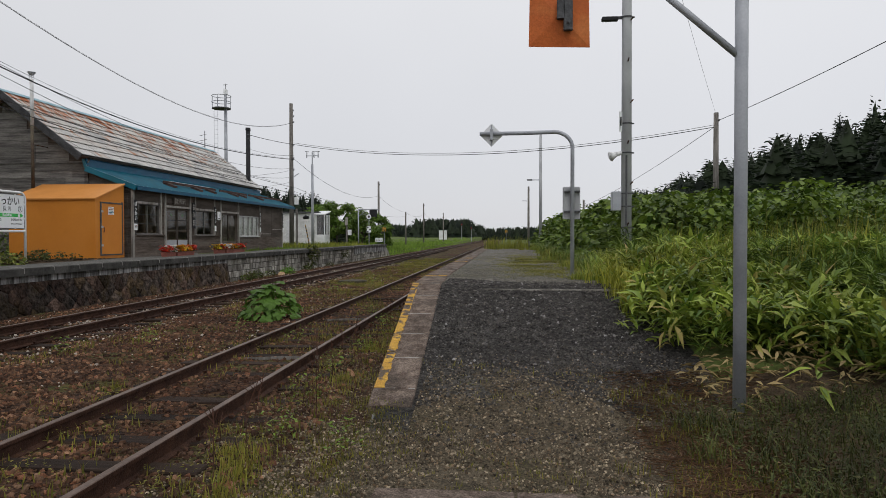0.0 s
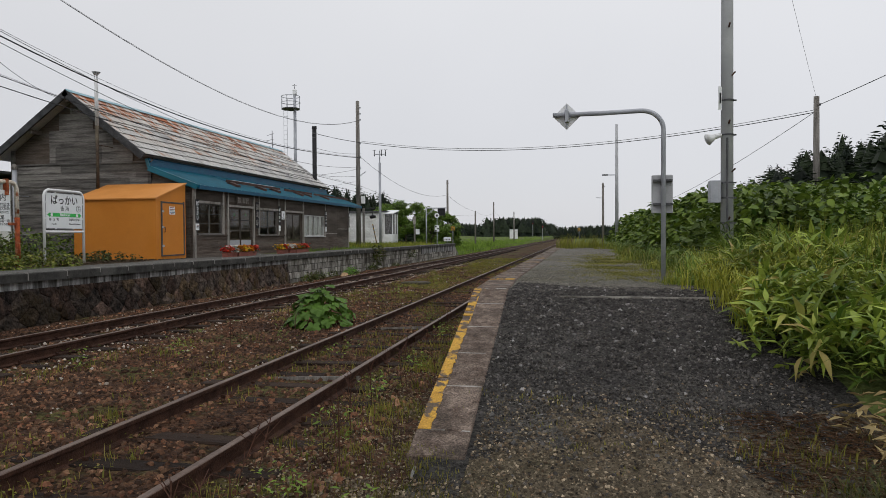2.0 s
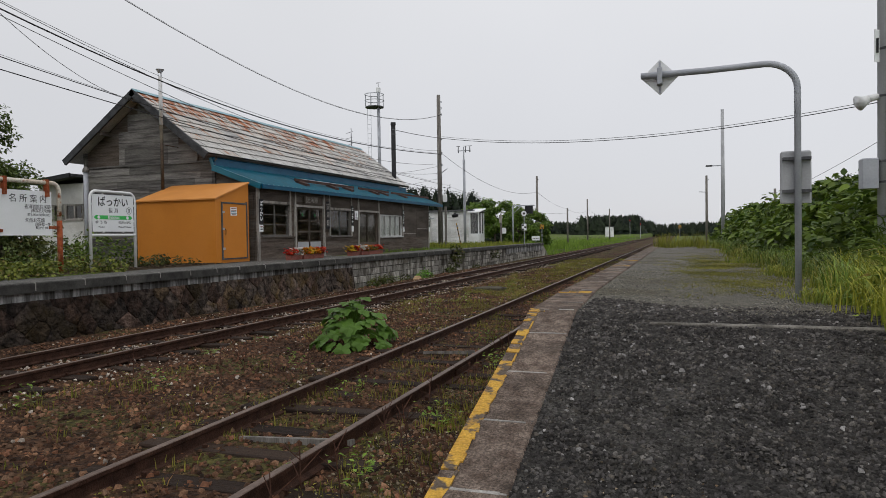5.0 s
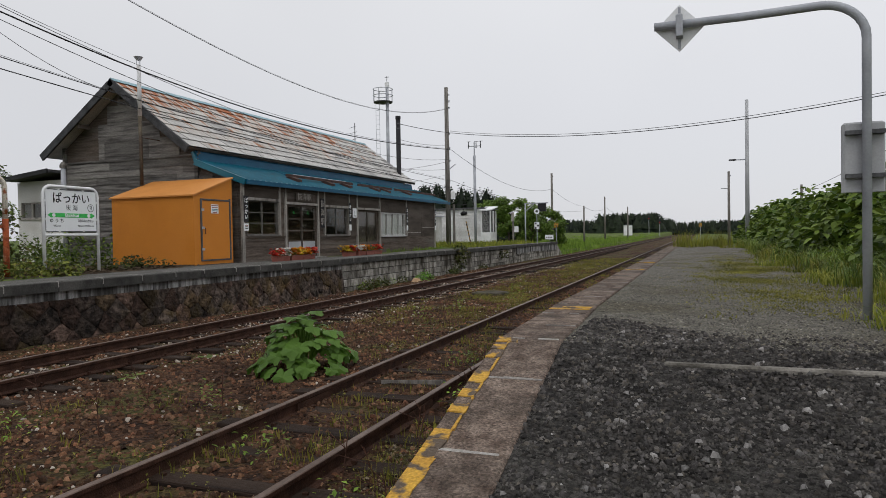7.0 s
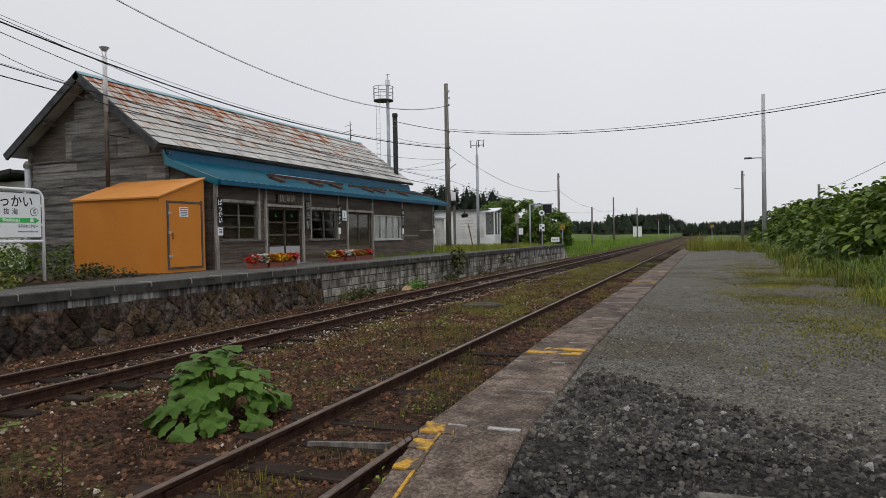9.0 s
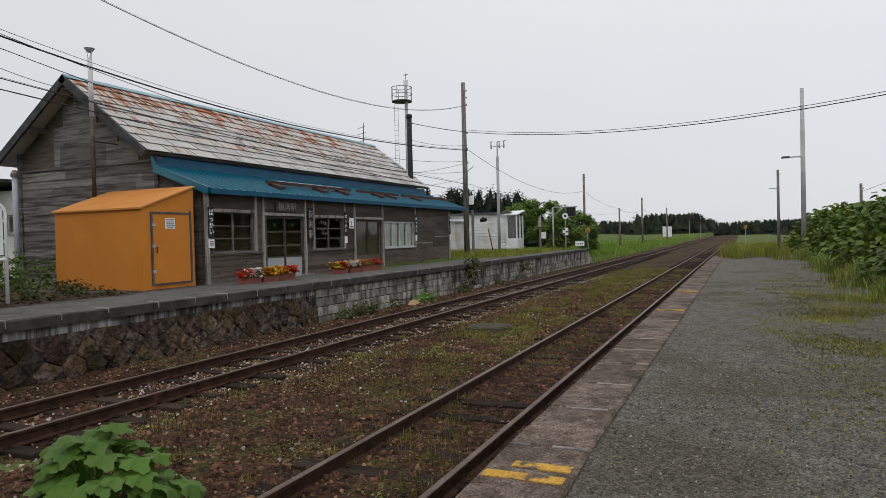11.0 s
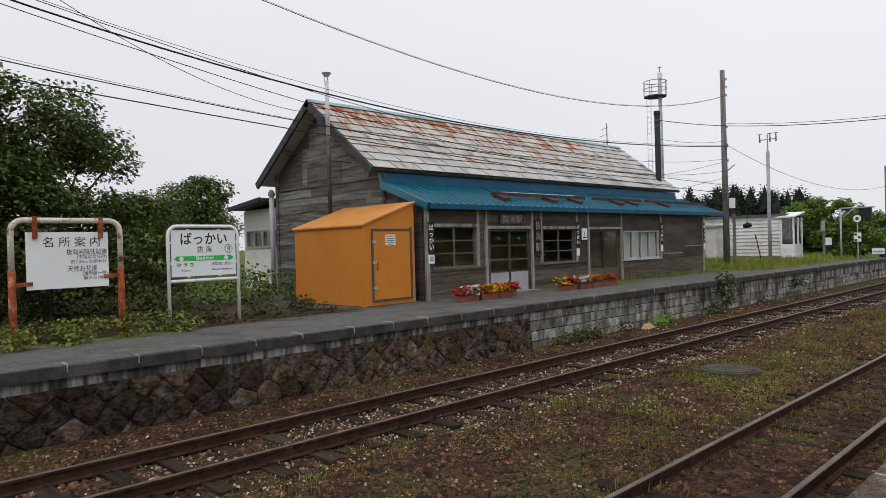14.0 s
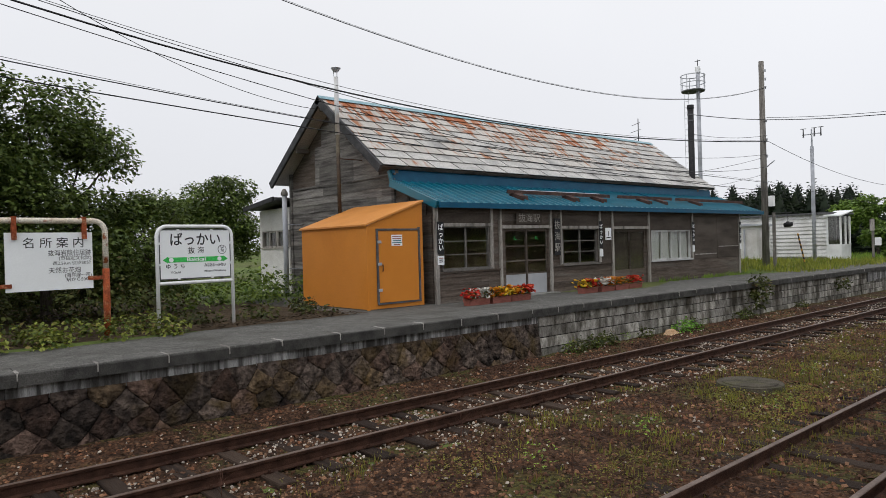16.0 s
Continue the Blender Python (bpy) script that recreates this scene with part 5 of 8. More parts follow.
np_ = put(near_pole, "number_plate", G().add([(NX - 0.17, NY - 0.17, 3.87), (NX - 0.105, NY - 0.11, 3.87), (NX - 0.11, NY - 0.105, 3.87), (NX - 0.175, NY - 0.165, 3.87), (NX - 0.17, NY - 0.17, 4.27), (NX - 0.105, NY - 0.11, 4.27), (NX - 0.11, NY - 0.105, 4.27), (NX - 0.175, NY - 0.165, 4.27)], PEBBLE_F), M["sign_white"], "white plate")
put(near_pole, "plate_bar", G().box(NX - 0.15, NX - 0.125, NY - 0.165, NY - 0.155, 3.98, 4.16), M["black"])
put(near_pole, "conduit", G().tube((NX - 0.02, NY - 0.12, 0.9), (NX - 0.02, NY - 0.12, 3.4), 0.018, None, 6), M["rake"])
for k in range(11):
    z, a = 2.0 + 0.82 * k, (k % 2) * 0.6 - 1.5
    put(near_pole, "step_bolt", G().tube((NX + 0.1 * math.cos(a), NY + 0.1 * math.sin(a), z), (NX + 0.17 * math.cos(a), NY + 0.17 * math.sin(a), z + 0.05), 0.014, None, 6), M["rusty"])

# arched post with the diamond marker
stop = thing("marker_post", (1.46, 11.900, 0.95), "arched grey steel post with a diamond marker hung over the platform", "signal post")
pts = [(1.46, 11.900, 0.9), (1.46, 11.900, 3.41)]
for k in range(1, 9):
    a = math.pi / 2 * k / 8
    pts.append((1.46 - 0.34 * (1 - math.cos(a)), 11.900, 3.41 + 0.30 * math.sin(a)))
pts += [(0.5, 11.900, 3.695), (-0.25, 11.900, 3.695)]
put(stop, "post", G().pipe(pts, 0.037, 12), M["galv"], "", True)
cx, cz, rad = -0.03, 3.675, 0.215
dm = put(stop, "diamond_plate", G().prism([(cx - rad, cz), (cx, cz - rad), (cx + rad, cz), (cx, cz + rad)], "y", 11.950, 11.970), M["white"], "pale diamond plate seen from behind")
put(stop, "clamp", G().box(cx - 0.03, cx + 0.03, 11.830, 11.950, cz - 0.1, cz + 0.1, 0.008), M["galv"])
for s in (-1, 1):
    put(stop, "rib", G().box(cx - 0.012, cx + 0.012, 11.935, 11.950, cz + (0.02 if s > 0 else -0.19), cz + (0.19 if s > 0 else -0.02)), M["galv"])
bx = put(stop, "back_box", G().box(1.295, 1.61, 11.960, 12.080, 2.10, 2.70, 0.015), M["pole_conc"], "grey sheet-metal box strapped to the post")
for z in (2.22, 2.59):
    put(stop, "strap", G().box(1.305, 1.60, 11.900, 11.960, z, z + 0.035), M["rake"])

# post with brace and orange plate by the path
M["plate_orange"] = mat("faded_orange_plate", (0.55, 0.14, 0.035), (0.48, 0.115, 0.03), 4, 0.55, 0.1, 40, c3=(0.60, 0.20, 0.06), big=2.5, speck=0.3)
orange = thing("repeater_post", (2.31, 5.5, 0.1), "grey steel post with braced arm carrying an orange plate", "signal post")
put(orange, "post", G().tube((2.33, 5.5, 0.1), (2.33, 5.5, 5.3), 0.058, None, 14), M["galv"], "", True)
put(orange, "arm", G().tube((2.31, 5.5, 4.55), (0.55, 5.5, 4.55), 0.045, None, 10), M["galv"], "", True)
put(orange, "brace", G().tube((2.29, 5.5, 3.4), (1.40, 5.5, 4.18), 0.032, None, 10).tube((1.40, 5.5, 4.18), (1.05, 5.5, 4.52), 0.032, None, 10), M["galv"], "", True)
pl = put(orange, "plate", G().add([(0.45, 5.50, 3.52), (1.0, 5.50, 3.50), (0.99, 5.50, 4.06), (0.46, 5.50, 4.06), (0.72, 5.46, 3.79), (0.45, 5.51, 3.52), (1.0, 5.51, 3.50), (0.99, 5.51, 4.06), (0.46, 5.51, 4.06)], [(0, 1, 4), (1, 2, 4), (2, 3, 4), (3, 0, 4), (8, 7, 6, 5), (0, 5, 6, 1), (1, 6, 7, 2), (2, 7, 8, 3), (3, 8, 5, 0)]), M["plate_orange"], "pressed orange plate seen from behind")
put(orange, "plate_clamp", G().box(0.76, 0.84, 5.41, 5.47, 3.64, 4.56, 0.01).box(0.70, 0.76, 5.40, 5.46, 3.74, 3.92, 0.01), M["rake"], "grey clamp on the plate")
put(orange, "clamp_bolt", G().tube((0.80, 5.40, 3.7), (0.80, 5.36, 3.7), 0.015, None, 6), M["rake"])

lamp_pole = thing("lamp_pole", (2.5, 44.5, 0.9), "tall slim concrete pole past the platform end", "utility pole", "utility poles")
put(lamp_pole, "shaft", G().tube((2.5, 44.5, 0.6), (2.5, 44.5, 8.65), 0.12, 0.085, 10), M["pole_conc"], "", True)
put(lamp_pole, "arm", G().tube((2.5, 44.5, 5.5), (1.9, 44.4, 5.5), 0.03, None, 6), M["galv"])
put(lamp_pole, "head", G().box(1.6, 1.95, 44.3, 44.5, 5.46, 5.54, 0.02), M["rake"])
for x, y, h, r0 in ((2.4, 66, 6.0, 0.12), (-14.2, 75, 7.6, 0.14), (9.95, 31.8, 5.4, 0.15), (-14.1, 95, 4.9, 0.13), (-14.1, 116, 7.1, 0.14), (-14.1, 153, 6.6, 0.15), (7.5, 64, 4.6, 0.12)):
    zg = float(ground_z(x, y))
    zt = {2.4: 6.63, -14.2: 8.0, 9.95: 7.5}.get(x, zg + h)
    p = thing("utility_pole", (x, y, zg), "dark weathered wooden utility pole along the line", "utility pole", "utility poles")
    put(p, "shaft", G().tube((x, y, zg - 0.3), (x, y, zt), r0, r0 * 0.75, 8), M["pole_wood"], "", True)
    put(p, "insulator", G().tube((x + 0.14, y, zt - 0.4), (x + 0.14, y, zt - 0.3), 0.03, 0.04, 6), M["galv"])
    if x == 2.4:
        put(p, "arm", G().tube((x, y, 5.2), (x - 0.6, y, 5.25), 0.03, None, 6), M["galv"])
for y in (6.0,):
    p = thing("utility_pole", (-14.2, y, 1.0), "weathered wooden utility pole beside the platform", "utility pole", "utility poles")
    put(p, "shaft", G().tube((-14.2, y, 0.9), (-14.2, y, 13.6), 0.17, 0.12, 10), M["pole_wood"], "", True)

dark = thing("steel_pipe_mast", (-16.2, 41.2, 1.0), "dark steel pipe mast behind the station", "mast")
put(dark, "shaft", G().tube((-16.2, 41.2, 0.9), (-16.2, 41.2, 8.62), 0.14, None, 10), M["black"], "", True)
put(dark, "cap", G().tube((-16.2, 41.2, 8.57), (-16.2, 41.2, 8.73), 0.17, 0.15, 10), M["black"])
for z in (8.25, 7.97):
    put(dark, "collar", G().tube((-16.2, 41.2, z), (-16.2, 41.2, z + 0.06), 0.145, None, 10), M["rake"])

tower = thing("antenna_tower", (-25.05, 58.5, 1.0), "grey antenna mast with caged service platform and ladder", "tower")
tx, ty = -25.05, 58.5
put(tower, "mast", G().tube((tx, ty, 0.8), (tx, ty, 14.85), 0.17, 0.13, 12), M["galv"], "", True)
put(tower, "deck", G().tube((tx - 0.40, ty, 13.33), (tx - 0.40, ty, 13.41), 0.85, None, 10), M["rake"])
for z in (13.95, 14.5):
    ring = [(tx - 0.40 + 0.85 * math.cos(a), ty + 0.85 * math.sin(a), z) for a in np.linspace(0, 2 * math.pi, 13)]
    put(tower, "guard_ring", G().pipe(ring, 0.03, 6), M["galv"])
for a in np.linspace(0, 2 * math.pi, 9)[:-1]:
    put(tower, "guard_post", G().tube((tx - 0.40 + 0.85 * math.cos(a), ty + 0.85 * math.sin(a), 13.4), (tx - 0.40 + 0.85 * math.cos(a), ty + 0.85 * math.sin(a), 14.5), 0.025, None, 6), M["galv"])
for dx in (-1.0, -0.66):
    put(tower, "ladder_rail", G().tube((tx + dx, ty - 0.2, 1.2), (tx + dx, ty - 0.2, 13.4), 0.015, None, 6), M["galv"])
for k in range(28):
    put(tower, "rung", G().tube((tx - 1.0, ty - 0.2, 1.6 + 0.41 * k), (tx - 0.66, ty - 0.2, 1.6 + 0.41 * k), 0.014, None, 5), M["galv"])
put(tower, "instrument", G().box(tx - 0.15, tx + 0.15, ty - 0.15, ty + 0.15, 14.65, 15.1, 0.03), M["white"])
put(tower, "wind_vane", G().tube((tx, ty, 15.1), (tx, ty, 15.6), 0.03, 0.02, 6).tube((tx - 0.2, ty, 15.5), (tx + 0.2, ty, 15.5), 0.025, None, 6), M["rake"])

wind = thing("wind_sensor_pole", (-15.75, 54.0, 1.0), "grey pole with forked wind sensors on top", "mast")
put(wind, "shaft", G().tube((-15.75, 54.0, 0.9), (-15.75, 54.0, 7.75), 0.11, 0.10, 10), M["galv"], "", True)
put(wind, "neck", G().tube((-15.75, 54.0, 7.75), (-15.75, 54.0, 8.75), 0.05, 0.04, 8), M["galv"])
put(wind, "crossarm", G().tube((-16.25, 54.0, 8.45), (-15.2, 54.0, 8.45), 0.03, None, 6), M["galv"])
for dx in (-0.5, 0.45, 0.1):
    put(wind, "sensor", G().tube((-15.7 + dx, 54.0, 8.3), (-15.7 + dx, 54.0, 8.8), 0.05, 0.03, 6).tube((-15.85 + dx, 54.0, 8.8), (-15.55 + dx, 54.0, 8.8), 0.02, None, 5), M["rake"])


def wire(p, q, sag, r, label="black overhead cable between the poles", n=22):
    p, q = Vector(p), Vector(q)
    pts = [p.lerp(q, k / n) - Vector((0, 0, 4 * sag * (k / n) * (1 - k / n))) for k in range(n + 1)]
    return solid("overhead_wire", G().pipe(pts, r, 5), M["cable"], label, "cable", "overhead wires")


A1 = (-14.4, 45.0)


def line_wire(pts, r, label="black overhead cable between the poles", y0=6.0, y1=45.0, x=-14.4):
    """A wire along the track through a few (y, z), between the two poles beside the platform."""
    f = lambda y: sum(zi * math.prod((y - yj) / (yi - yj) for yj, _ in pts if yj != yi) for yi, zi in pts)
    return solid("overhead_wire", G().pipe([(x, y, f(y)) for y in np.linspace(y0, y1, 34)], r, 5), M["cable"], label, "cable", "overhead wires")


line_wire(((14, 7.22), (19.6, 6.55), (27.4, 6.22), (43.7, 7.0)), 0.0203, "thick black overhead cable passing the station roof")
line_wire(((14.3, 7.37), (18.8, 6.76), (27.4, 6.30), (43.7, 7.05)), 0.0062)
line_wire(((14.3, 7.33), (17.7, 6.80), (21.4, 6.34), (43.7, 6.35)), 0.0086)
line_wire(((13.8, 7.12), (17.4, 6.54), (20.3, 6.14), (43.7, 5.75)), 0.0094)
line_wire(((13.8, 6.10), (17.2, 5.84), (21.0, 5.62), (43.7, 5.15)), 0.0117)
line_wire(((13.8, 6.16), (17.2, 5.87), (21.0, 5.64), (43.7, 5.2)), 0.0047)
line_wire(((14.5, 5.75), (17.1, 5.60), (21.0, 5.40), (43.7, 4.75)), 0.0133)
line_wire(((18.0, 8.57), (24.0, 7.90), (33.6, 7.83), (43.8, 9.38)), 0.0109, "twisted black wire high over the station roof")
line_wire(((18.0, 8.60), (24.0, 7.93), (33.6, 7.86), (43.8, 9.40)), 0.0047)
wire((-18.77, 23.0, 6.95), (-14.2, 10.5, 10.0), 1.0, 0.0086, "service wire slanting down to the gable")
wire((-16.2, 41.2, 8.3), (*A1, 8.15), 0.05, 0.0172)
wire((*A1, 8.15), (9.95, 31.8, 6.85), 1.0, 0.0172, "thick black cable crossing over the tracks")
wire((*A1, 8.26), (9.95, 31.8, 6.95), 1.0, 0.0109)
wire((*A1, 7.15), (-14.2, 75, 6.35), 1.05, 0.0125)
wire((-14.2, 75, 6.35), (-14.1, 95, 5.2), 0.35, 0.0125)
wire((-14.1, 95, 5.2), (-14.1, 116, 5.6), 0.5, 0.0125)
wire((-14.1, 116, 5.9), (-14.1, 153, 6.2), 0.9, 0.0125)
wire((*A1, 5.2), (-14.1, 95, 4.6), 0.7, 0.0094)
wire((9.95, 31.8, 7.1), (13.2, 4, 8.9), 0.4, 0.0140)
wire((9.95, 31.8, 6.9), (7.5, 64, 4.6), 0.3, 0.0125)
wire((9.95, 31.8, 7.4), (NX, NY, 10.4), 0.1, 0.0047, "thin wire to the concrete pole")
wire((-16.2, 41.2, 7.4), (*A1, 7.4), 0.15, 0.0094)
wire((-21.0, 41.9, 6.0), (*A1, 6.4), 0.35, 0.0094)
wire((-20.5, 41.9, 5.0), (*A1, 5.6), 0.3, 0.0078)
far_pole = thing("utility_pole", (13.2, 4, 0.5), "weathered wooden utility pole on the slope", "utility pole", "utility poles")
put(far_pole, "shaft", G().tube((13.2, 4, float(ground_z(13.2, 4)) - 0.3), (13.2, 4, 9.2), 0.15, 0.11, 8), M["pole_wood"], "", True)

# ---------------------------------------------------------------- platform end: bracket signal, boards
br = thing("bracket_signal", (-12.0, 54.5, 1.0), "galvanised bracket post with a dark display box", "signal")
g = G().tube((-12.0, 54.5, 0.9), (-12.0, 54.5, 4.05), 0.05, None, 8).tube((-12.03, 54.5, 4.02), (-10.3, 54.5, 4.02), 0.04, None, 8).tube((-12.0, 54.5, 3.4), (-11.3, 54.5, 4.0), 0.03, None, 6)
put(br, "bracket", g, M["galv"], "", True)
put(br, "display_box", G().box(-11.05, -10.45, 54.42, 54.7, 3.4, 3.98, 0.02), M["black"])
rs = thing("round_sign", (-10.9, 53.5, 1.0), "round white sign and black-and-white plate on a thin post", "sign")
put(rs, "post", G().tube((-10.9, 53.5, 0.95), (-10.9, 53.5, 3.5), 0.03, None, 8), M["galv"])
put(rs, "disc", G().tube((-10.9, 53.45, 3.38), (-10.9, 53.47, 3.38), 0.2, None, 16), M["sign_white"])
put(rs, "disc_centre", G().tube((-10.9, 53.44, 3.38), (-10.9, 53.452, 3.38), 0.09, None, 12), M["rake"])
put(rs, "plate", G().box(-11.08, -10.72, 53.44, 53.47, 2.1, 2.6), M["sign_white"])
for dx, z in ((-0.09, 2.5), (0.09, 2.34), (-0.09, 2.18)):
    put(rs, "plate_mark", G().box(-10.9 + dx - 0.06, -10.9 + dx + 0.06, 53.43, 53.44, z - 0.06, z + 0.06), M["black"])
ws = thing("end_board", (-10.84, 57.5, 0.6), "small white board with a row of black dots", "sign")
put(ws, "post", G().tube((-10.84, 57.5, 0.4), (-10.84, 57.5, 1.5), 0.03, None, 6), M["galv"])
put(ws, "board", G().box(-11.16, -10.52, 57.44, 57.47, 1.3, 1.65), M["sign_white"])
for k in range(4):
    put(ws, "dot", G().tube((-11.04 + 0.13 * k, 57.44, 1.45), (-11.04 + 0.13 * k, 57.43, 1.45), 0.04, None, 8), M["black"])
lamp_post = thing("lamp_post", (-14.4, 45.5, 0.9), "dark wooden post carrying a small hanging yard lamp", "lamp")
put(lamp_post, "post", G().tube((-14.4, 45.5, 0.7), (-14.4, 45.5, 3.72), 0.085, 0.08, 8), M["pole_wood"])
put(lamp_post, "arm", G().tube((-14.45, 45.5, 3.68), (-13.55, 45.5, 3.66), 0.022, None, 6), M["black"])
put(lamp_post, "stem", G().tube((-13.75, 45.5, 3.66), (-13.75, 45.5, 3.25), 0.014, None, 6), M["black"])
put(lamp_post, "shade", G().tube((-13.75, 45.5, 3.26), (-13.75, 45.5, 3.17), 0.06, 0.13, 12).tube((-13.75, 45.5, 3.17), (-13.72, 45.48, 3.03), 0.22, 0.20, 12), M["black"], "round black enamel shade", True)
pp = thing("short_post", (-13.4, 56.2, 1.0), "short pale wooden post with a small white box", "post")
put(pp, "post", G().tube((-13.4, 56.2, 0.9), (-13.4, 56.2, 3.45), 0.08, 0.07, 8), M["pole_wood"])
put(pp, "plate", G().box(-13.52, -13.28, 56.08, 56.12, 2.75, 3.4), M["trim"])
put(pp, "box", G().box(-13.28, -12.98, 56.05, 56.25, 1.9, 2.35, 0.02), M["white"])
tg = thing("striped_stay", (-15.05, 50.8, 1.0), "leaning black and yellow guy-wire guard", "guard")
for k in range(12):
    put(tg, "band", G().tube((-15.05 - 0.029 * k, 50.8, 1.0 + 0.142 * k), (-15.05 - 0.029 * (k + 1), 50.8, 1.0 + 0.142 * (k + 1)), 0.045, None, 6), M["yellow" if k % 2 else "black"])
fb = thing("relay_hut", (-18.7, 200, 0.5), "small white relay hut beside the line far off", "hut")
put(fb, "body", G().box(-19.8, -17.6, 200, 202, 0.6, 3.5, 0.04), M["white"])
put(fb, "roof", G().box(-19.9, -17.5, 199.9, 202.1, 3.5, 3.62, 0.02), M["galv"])
for x, y, up in ((-13.0, 200, 1.5), (-10.2, 201, 0.4)):
    sg = thing("line_signal", (x, y, 0.2), "far line-side signal with red lens", "signal", "line signals")
    put(sg, "post", G().tube((x, y, 0.1), (x, y, 4.2 + up), 0.07, None, 6), M["galv"])
    put(sg, "head", G().box(x - 0.3, x + 0.3, y - 0.1, y + 0.1, 3.4 + up, 4.7 + up, 0.05), M["black"])
    put(sg, "lens", G().tube((x, y - 0.1, 3.8 + up), (x, y - 0.16, 3.8 + up), 0.14, None, 10), M["petal_red"])
for x, y in ((-11.2, 62.0), (0.2, 95.0)):
    ym = thing("yellow_marker", (x, y, 0.3), "small yellow line-side marker on a post", "sign", "yellow markers")
    put(ym, "post", G().tube((x, y, 0.1), (x, y, 2.3), 0.03, None, 6), M["galv"])
    put(ym, "plate", G().box(x - 0.18, x + 0.18, y - 0.03, y, 2.25, 2.65), M["yellow"])

# ---------------------------------------------------------------- white house with a glazed porch, and the pale annex
M["house_white"] = mat("white_clapboard", (0.70, 0.70, 0.69), (0.80, 0.80, 0.79), 2, 0.6, 0.05, 40, c3=(0.58, 0.57, 0.55), big=0.9, by_piece=0.05)
wh = thing("white_house", (-19.5, 63, 1.0), "low white weatherboarded house with glazed porch", "house")
put(wh, "wall", G().box(-25.2, -17.3, 60.6, 64.2, 0.9, 3.95), M["offwhite"])
for k in range(11):
    z = 1.15 + 0.255 * k
    put(wh, "weatherboard", G().add([(-25.2, 60.6, z), (-17.3, 60.6, z), (-17.3, 60.52, z), (-25.2, 60.52, z), (-25.2, 60.6, z + 0.25), (-17.3, 60.6, z + 0.25), (-17.3, 60.592, z + 0.25), (-25.2, 60.592, z + 0.25)], [(0, 1, 2, 3), (7, 6, 5, 4), (3, 2, 6, 7), (0, 3, 7, 4), (1, 5, 6, 2), (0, 4, 5, 1)]), M["house_white"])
put(wh, "roof", G().box(-25.5, -17.0, 60.3, 64.4, 3.95, 4.08), M["rake"])
put(wh, "foundation", G().box(-25.2, -17.3, 60.5, 60.6, 0.9, 1.1), M["concrete"])
put(wh, "porch_wall", G().box(-17.3, -16.4, 60.2, 60.3, 0.9, 1.95), M["white"])
put(wh, "porch_side", G().box(-16.5, -16.4, 60.3, 61.9, 0.9, 1.95), M["white"])
put(wh, "porch_roof", G().prism([(60.0, 3.78), (62.1, 4.12), (62.1, 4.2), (60.0, 3.86)], "x", -17.4, -16.3), M["white"])
for x in (-17.25, -16.45):
    put(wh, "porch_post", G().box(x - 0.05, x + 0.05, 60.2, 60.3, 1.95, 3.8), M["white"])
for y in (61.1, 61.85):
    put(wh, "porch_post", G().box(-16.5, -16.4, y - 0.05, y + 0.05, 1.95, 3.78), M["white"])
put(wh, "porch_inner", G().box(-17.29, -17.26, 60.32, 61.9, 1.0, 3.8), M["rake"])
put(wh, "porch_back", G().box(-17.25, -16.5, 61.9, 61.95, 1.0, 3.9), M["rake"])
put(wh, "porch_pane", G().box(-17.2, -16.5, 60.24, 60.26, 1.95, 3.78), M["pane"]).visible_shadow = False
for y in (60.3, 61.15):
    put(wh, "porch_pane", G().box(-16.46, -16.44, y, y + 0.65, 1.95, 3.75), M["pane"]).visible_shadow = False
sh = thing("white_shed", (-21.8, 57.5, 1.0), "small white sheet-metal shed beside the house", "shed")
put(sh, "body", G().box(-22.6, -20.4, 57.0, 59.0, 0.95, 3.3), M["offwhite"])
put(sh, "roof", G().prism([(-22.8, 3.3), (-20.2, 3.3), (-20.2, 3.4), (-22.8, 3.55)], "y", 56.8, 59.2), M["galv"])
put(sh, "pipe", G().tube((-21.2, 56.9, 1.0), (-21.2, 56.9, 3.1), 0.06, None, 8), M["galv"])

an = thing("annex", (-22.9, 27, 1.0), "pale plastered annex with dark sloping roof beside the station", "annex")
AY = 23.5
for g in (G().box(-24.0, -23.86, AY, AY + 0.15, 0.9, 4.02), G().box(-23.86, -21.72, AY, AY + 0.15, 0.9, 2.66), G().box(-23.86, -21.72, AY, AY + 0.15, 3.27, 4.06), G().box(-24.0, -23.85, AY + 0.15, 31, 0.9, 4.02)):
    put(an, "wall", g, M["offwhite"])
put(an, "roof", G().prism([(-24.05, 4.06), (-21.72, 4.30), (-21.72, 4.40), (-24.05, 4.16)], "y", 22.95, 31.3), M["rake"])
put(an, "roof_edge", G().prism([(-24.09, 4.02), (-21.72, 4.27), (-21.72, 4.42), (-24.09, 4.18)], "y", 22.89, 22.946), M["black"])
put(an, "inner_wall", G().box(-23.8, -21.75, AY + 1.8, AY + 1.9, 0.9, 3.9), M["interior"])
put(an, "sill", G().box(-23.9, -21.73, AY - 0.04, AY, 2.61, 2.66), M["trim"])
for x in (-23.86, -23.33, -22.78, -22.24, -21.80):
    put(an, "window_frame", G().box(x, x + (0.14 if x == -22.78 else 0.06), AY + 0.02, AY + 0.13, 2.66, 3.27), M["trim"])
for z in (2.66, 3.21):
    put(an, "window_frame", G().box(-23.80, -21.80, AY + 0.03, AY + 0.12, z, z + 0.05), M["trim"])
for a, b in ((-23.80, -23.33), (-23.27, -22.78), (-22.64, -22.24), (-22.18, -21.80)):
    put(an, "pane", G().box(a, b, AY + 0.07, AY + 0.08, 2.71, 3.21), M["pane"]).visible_shadow = False

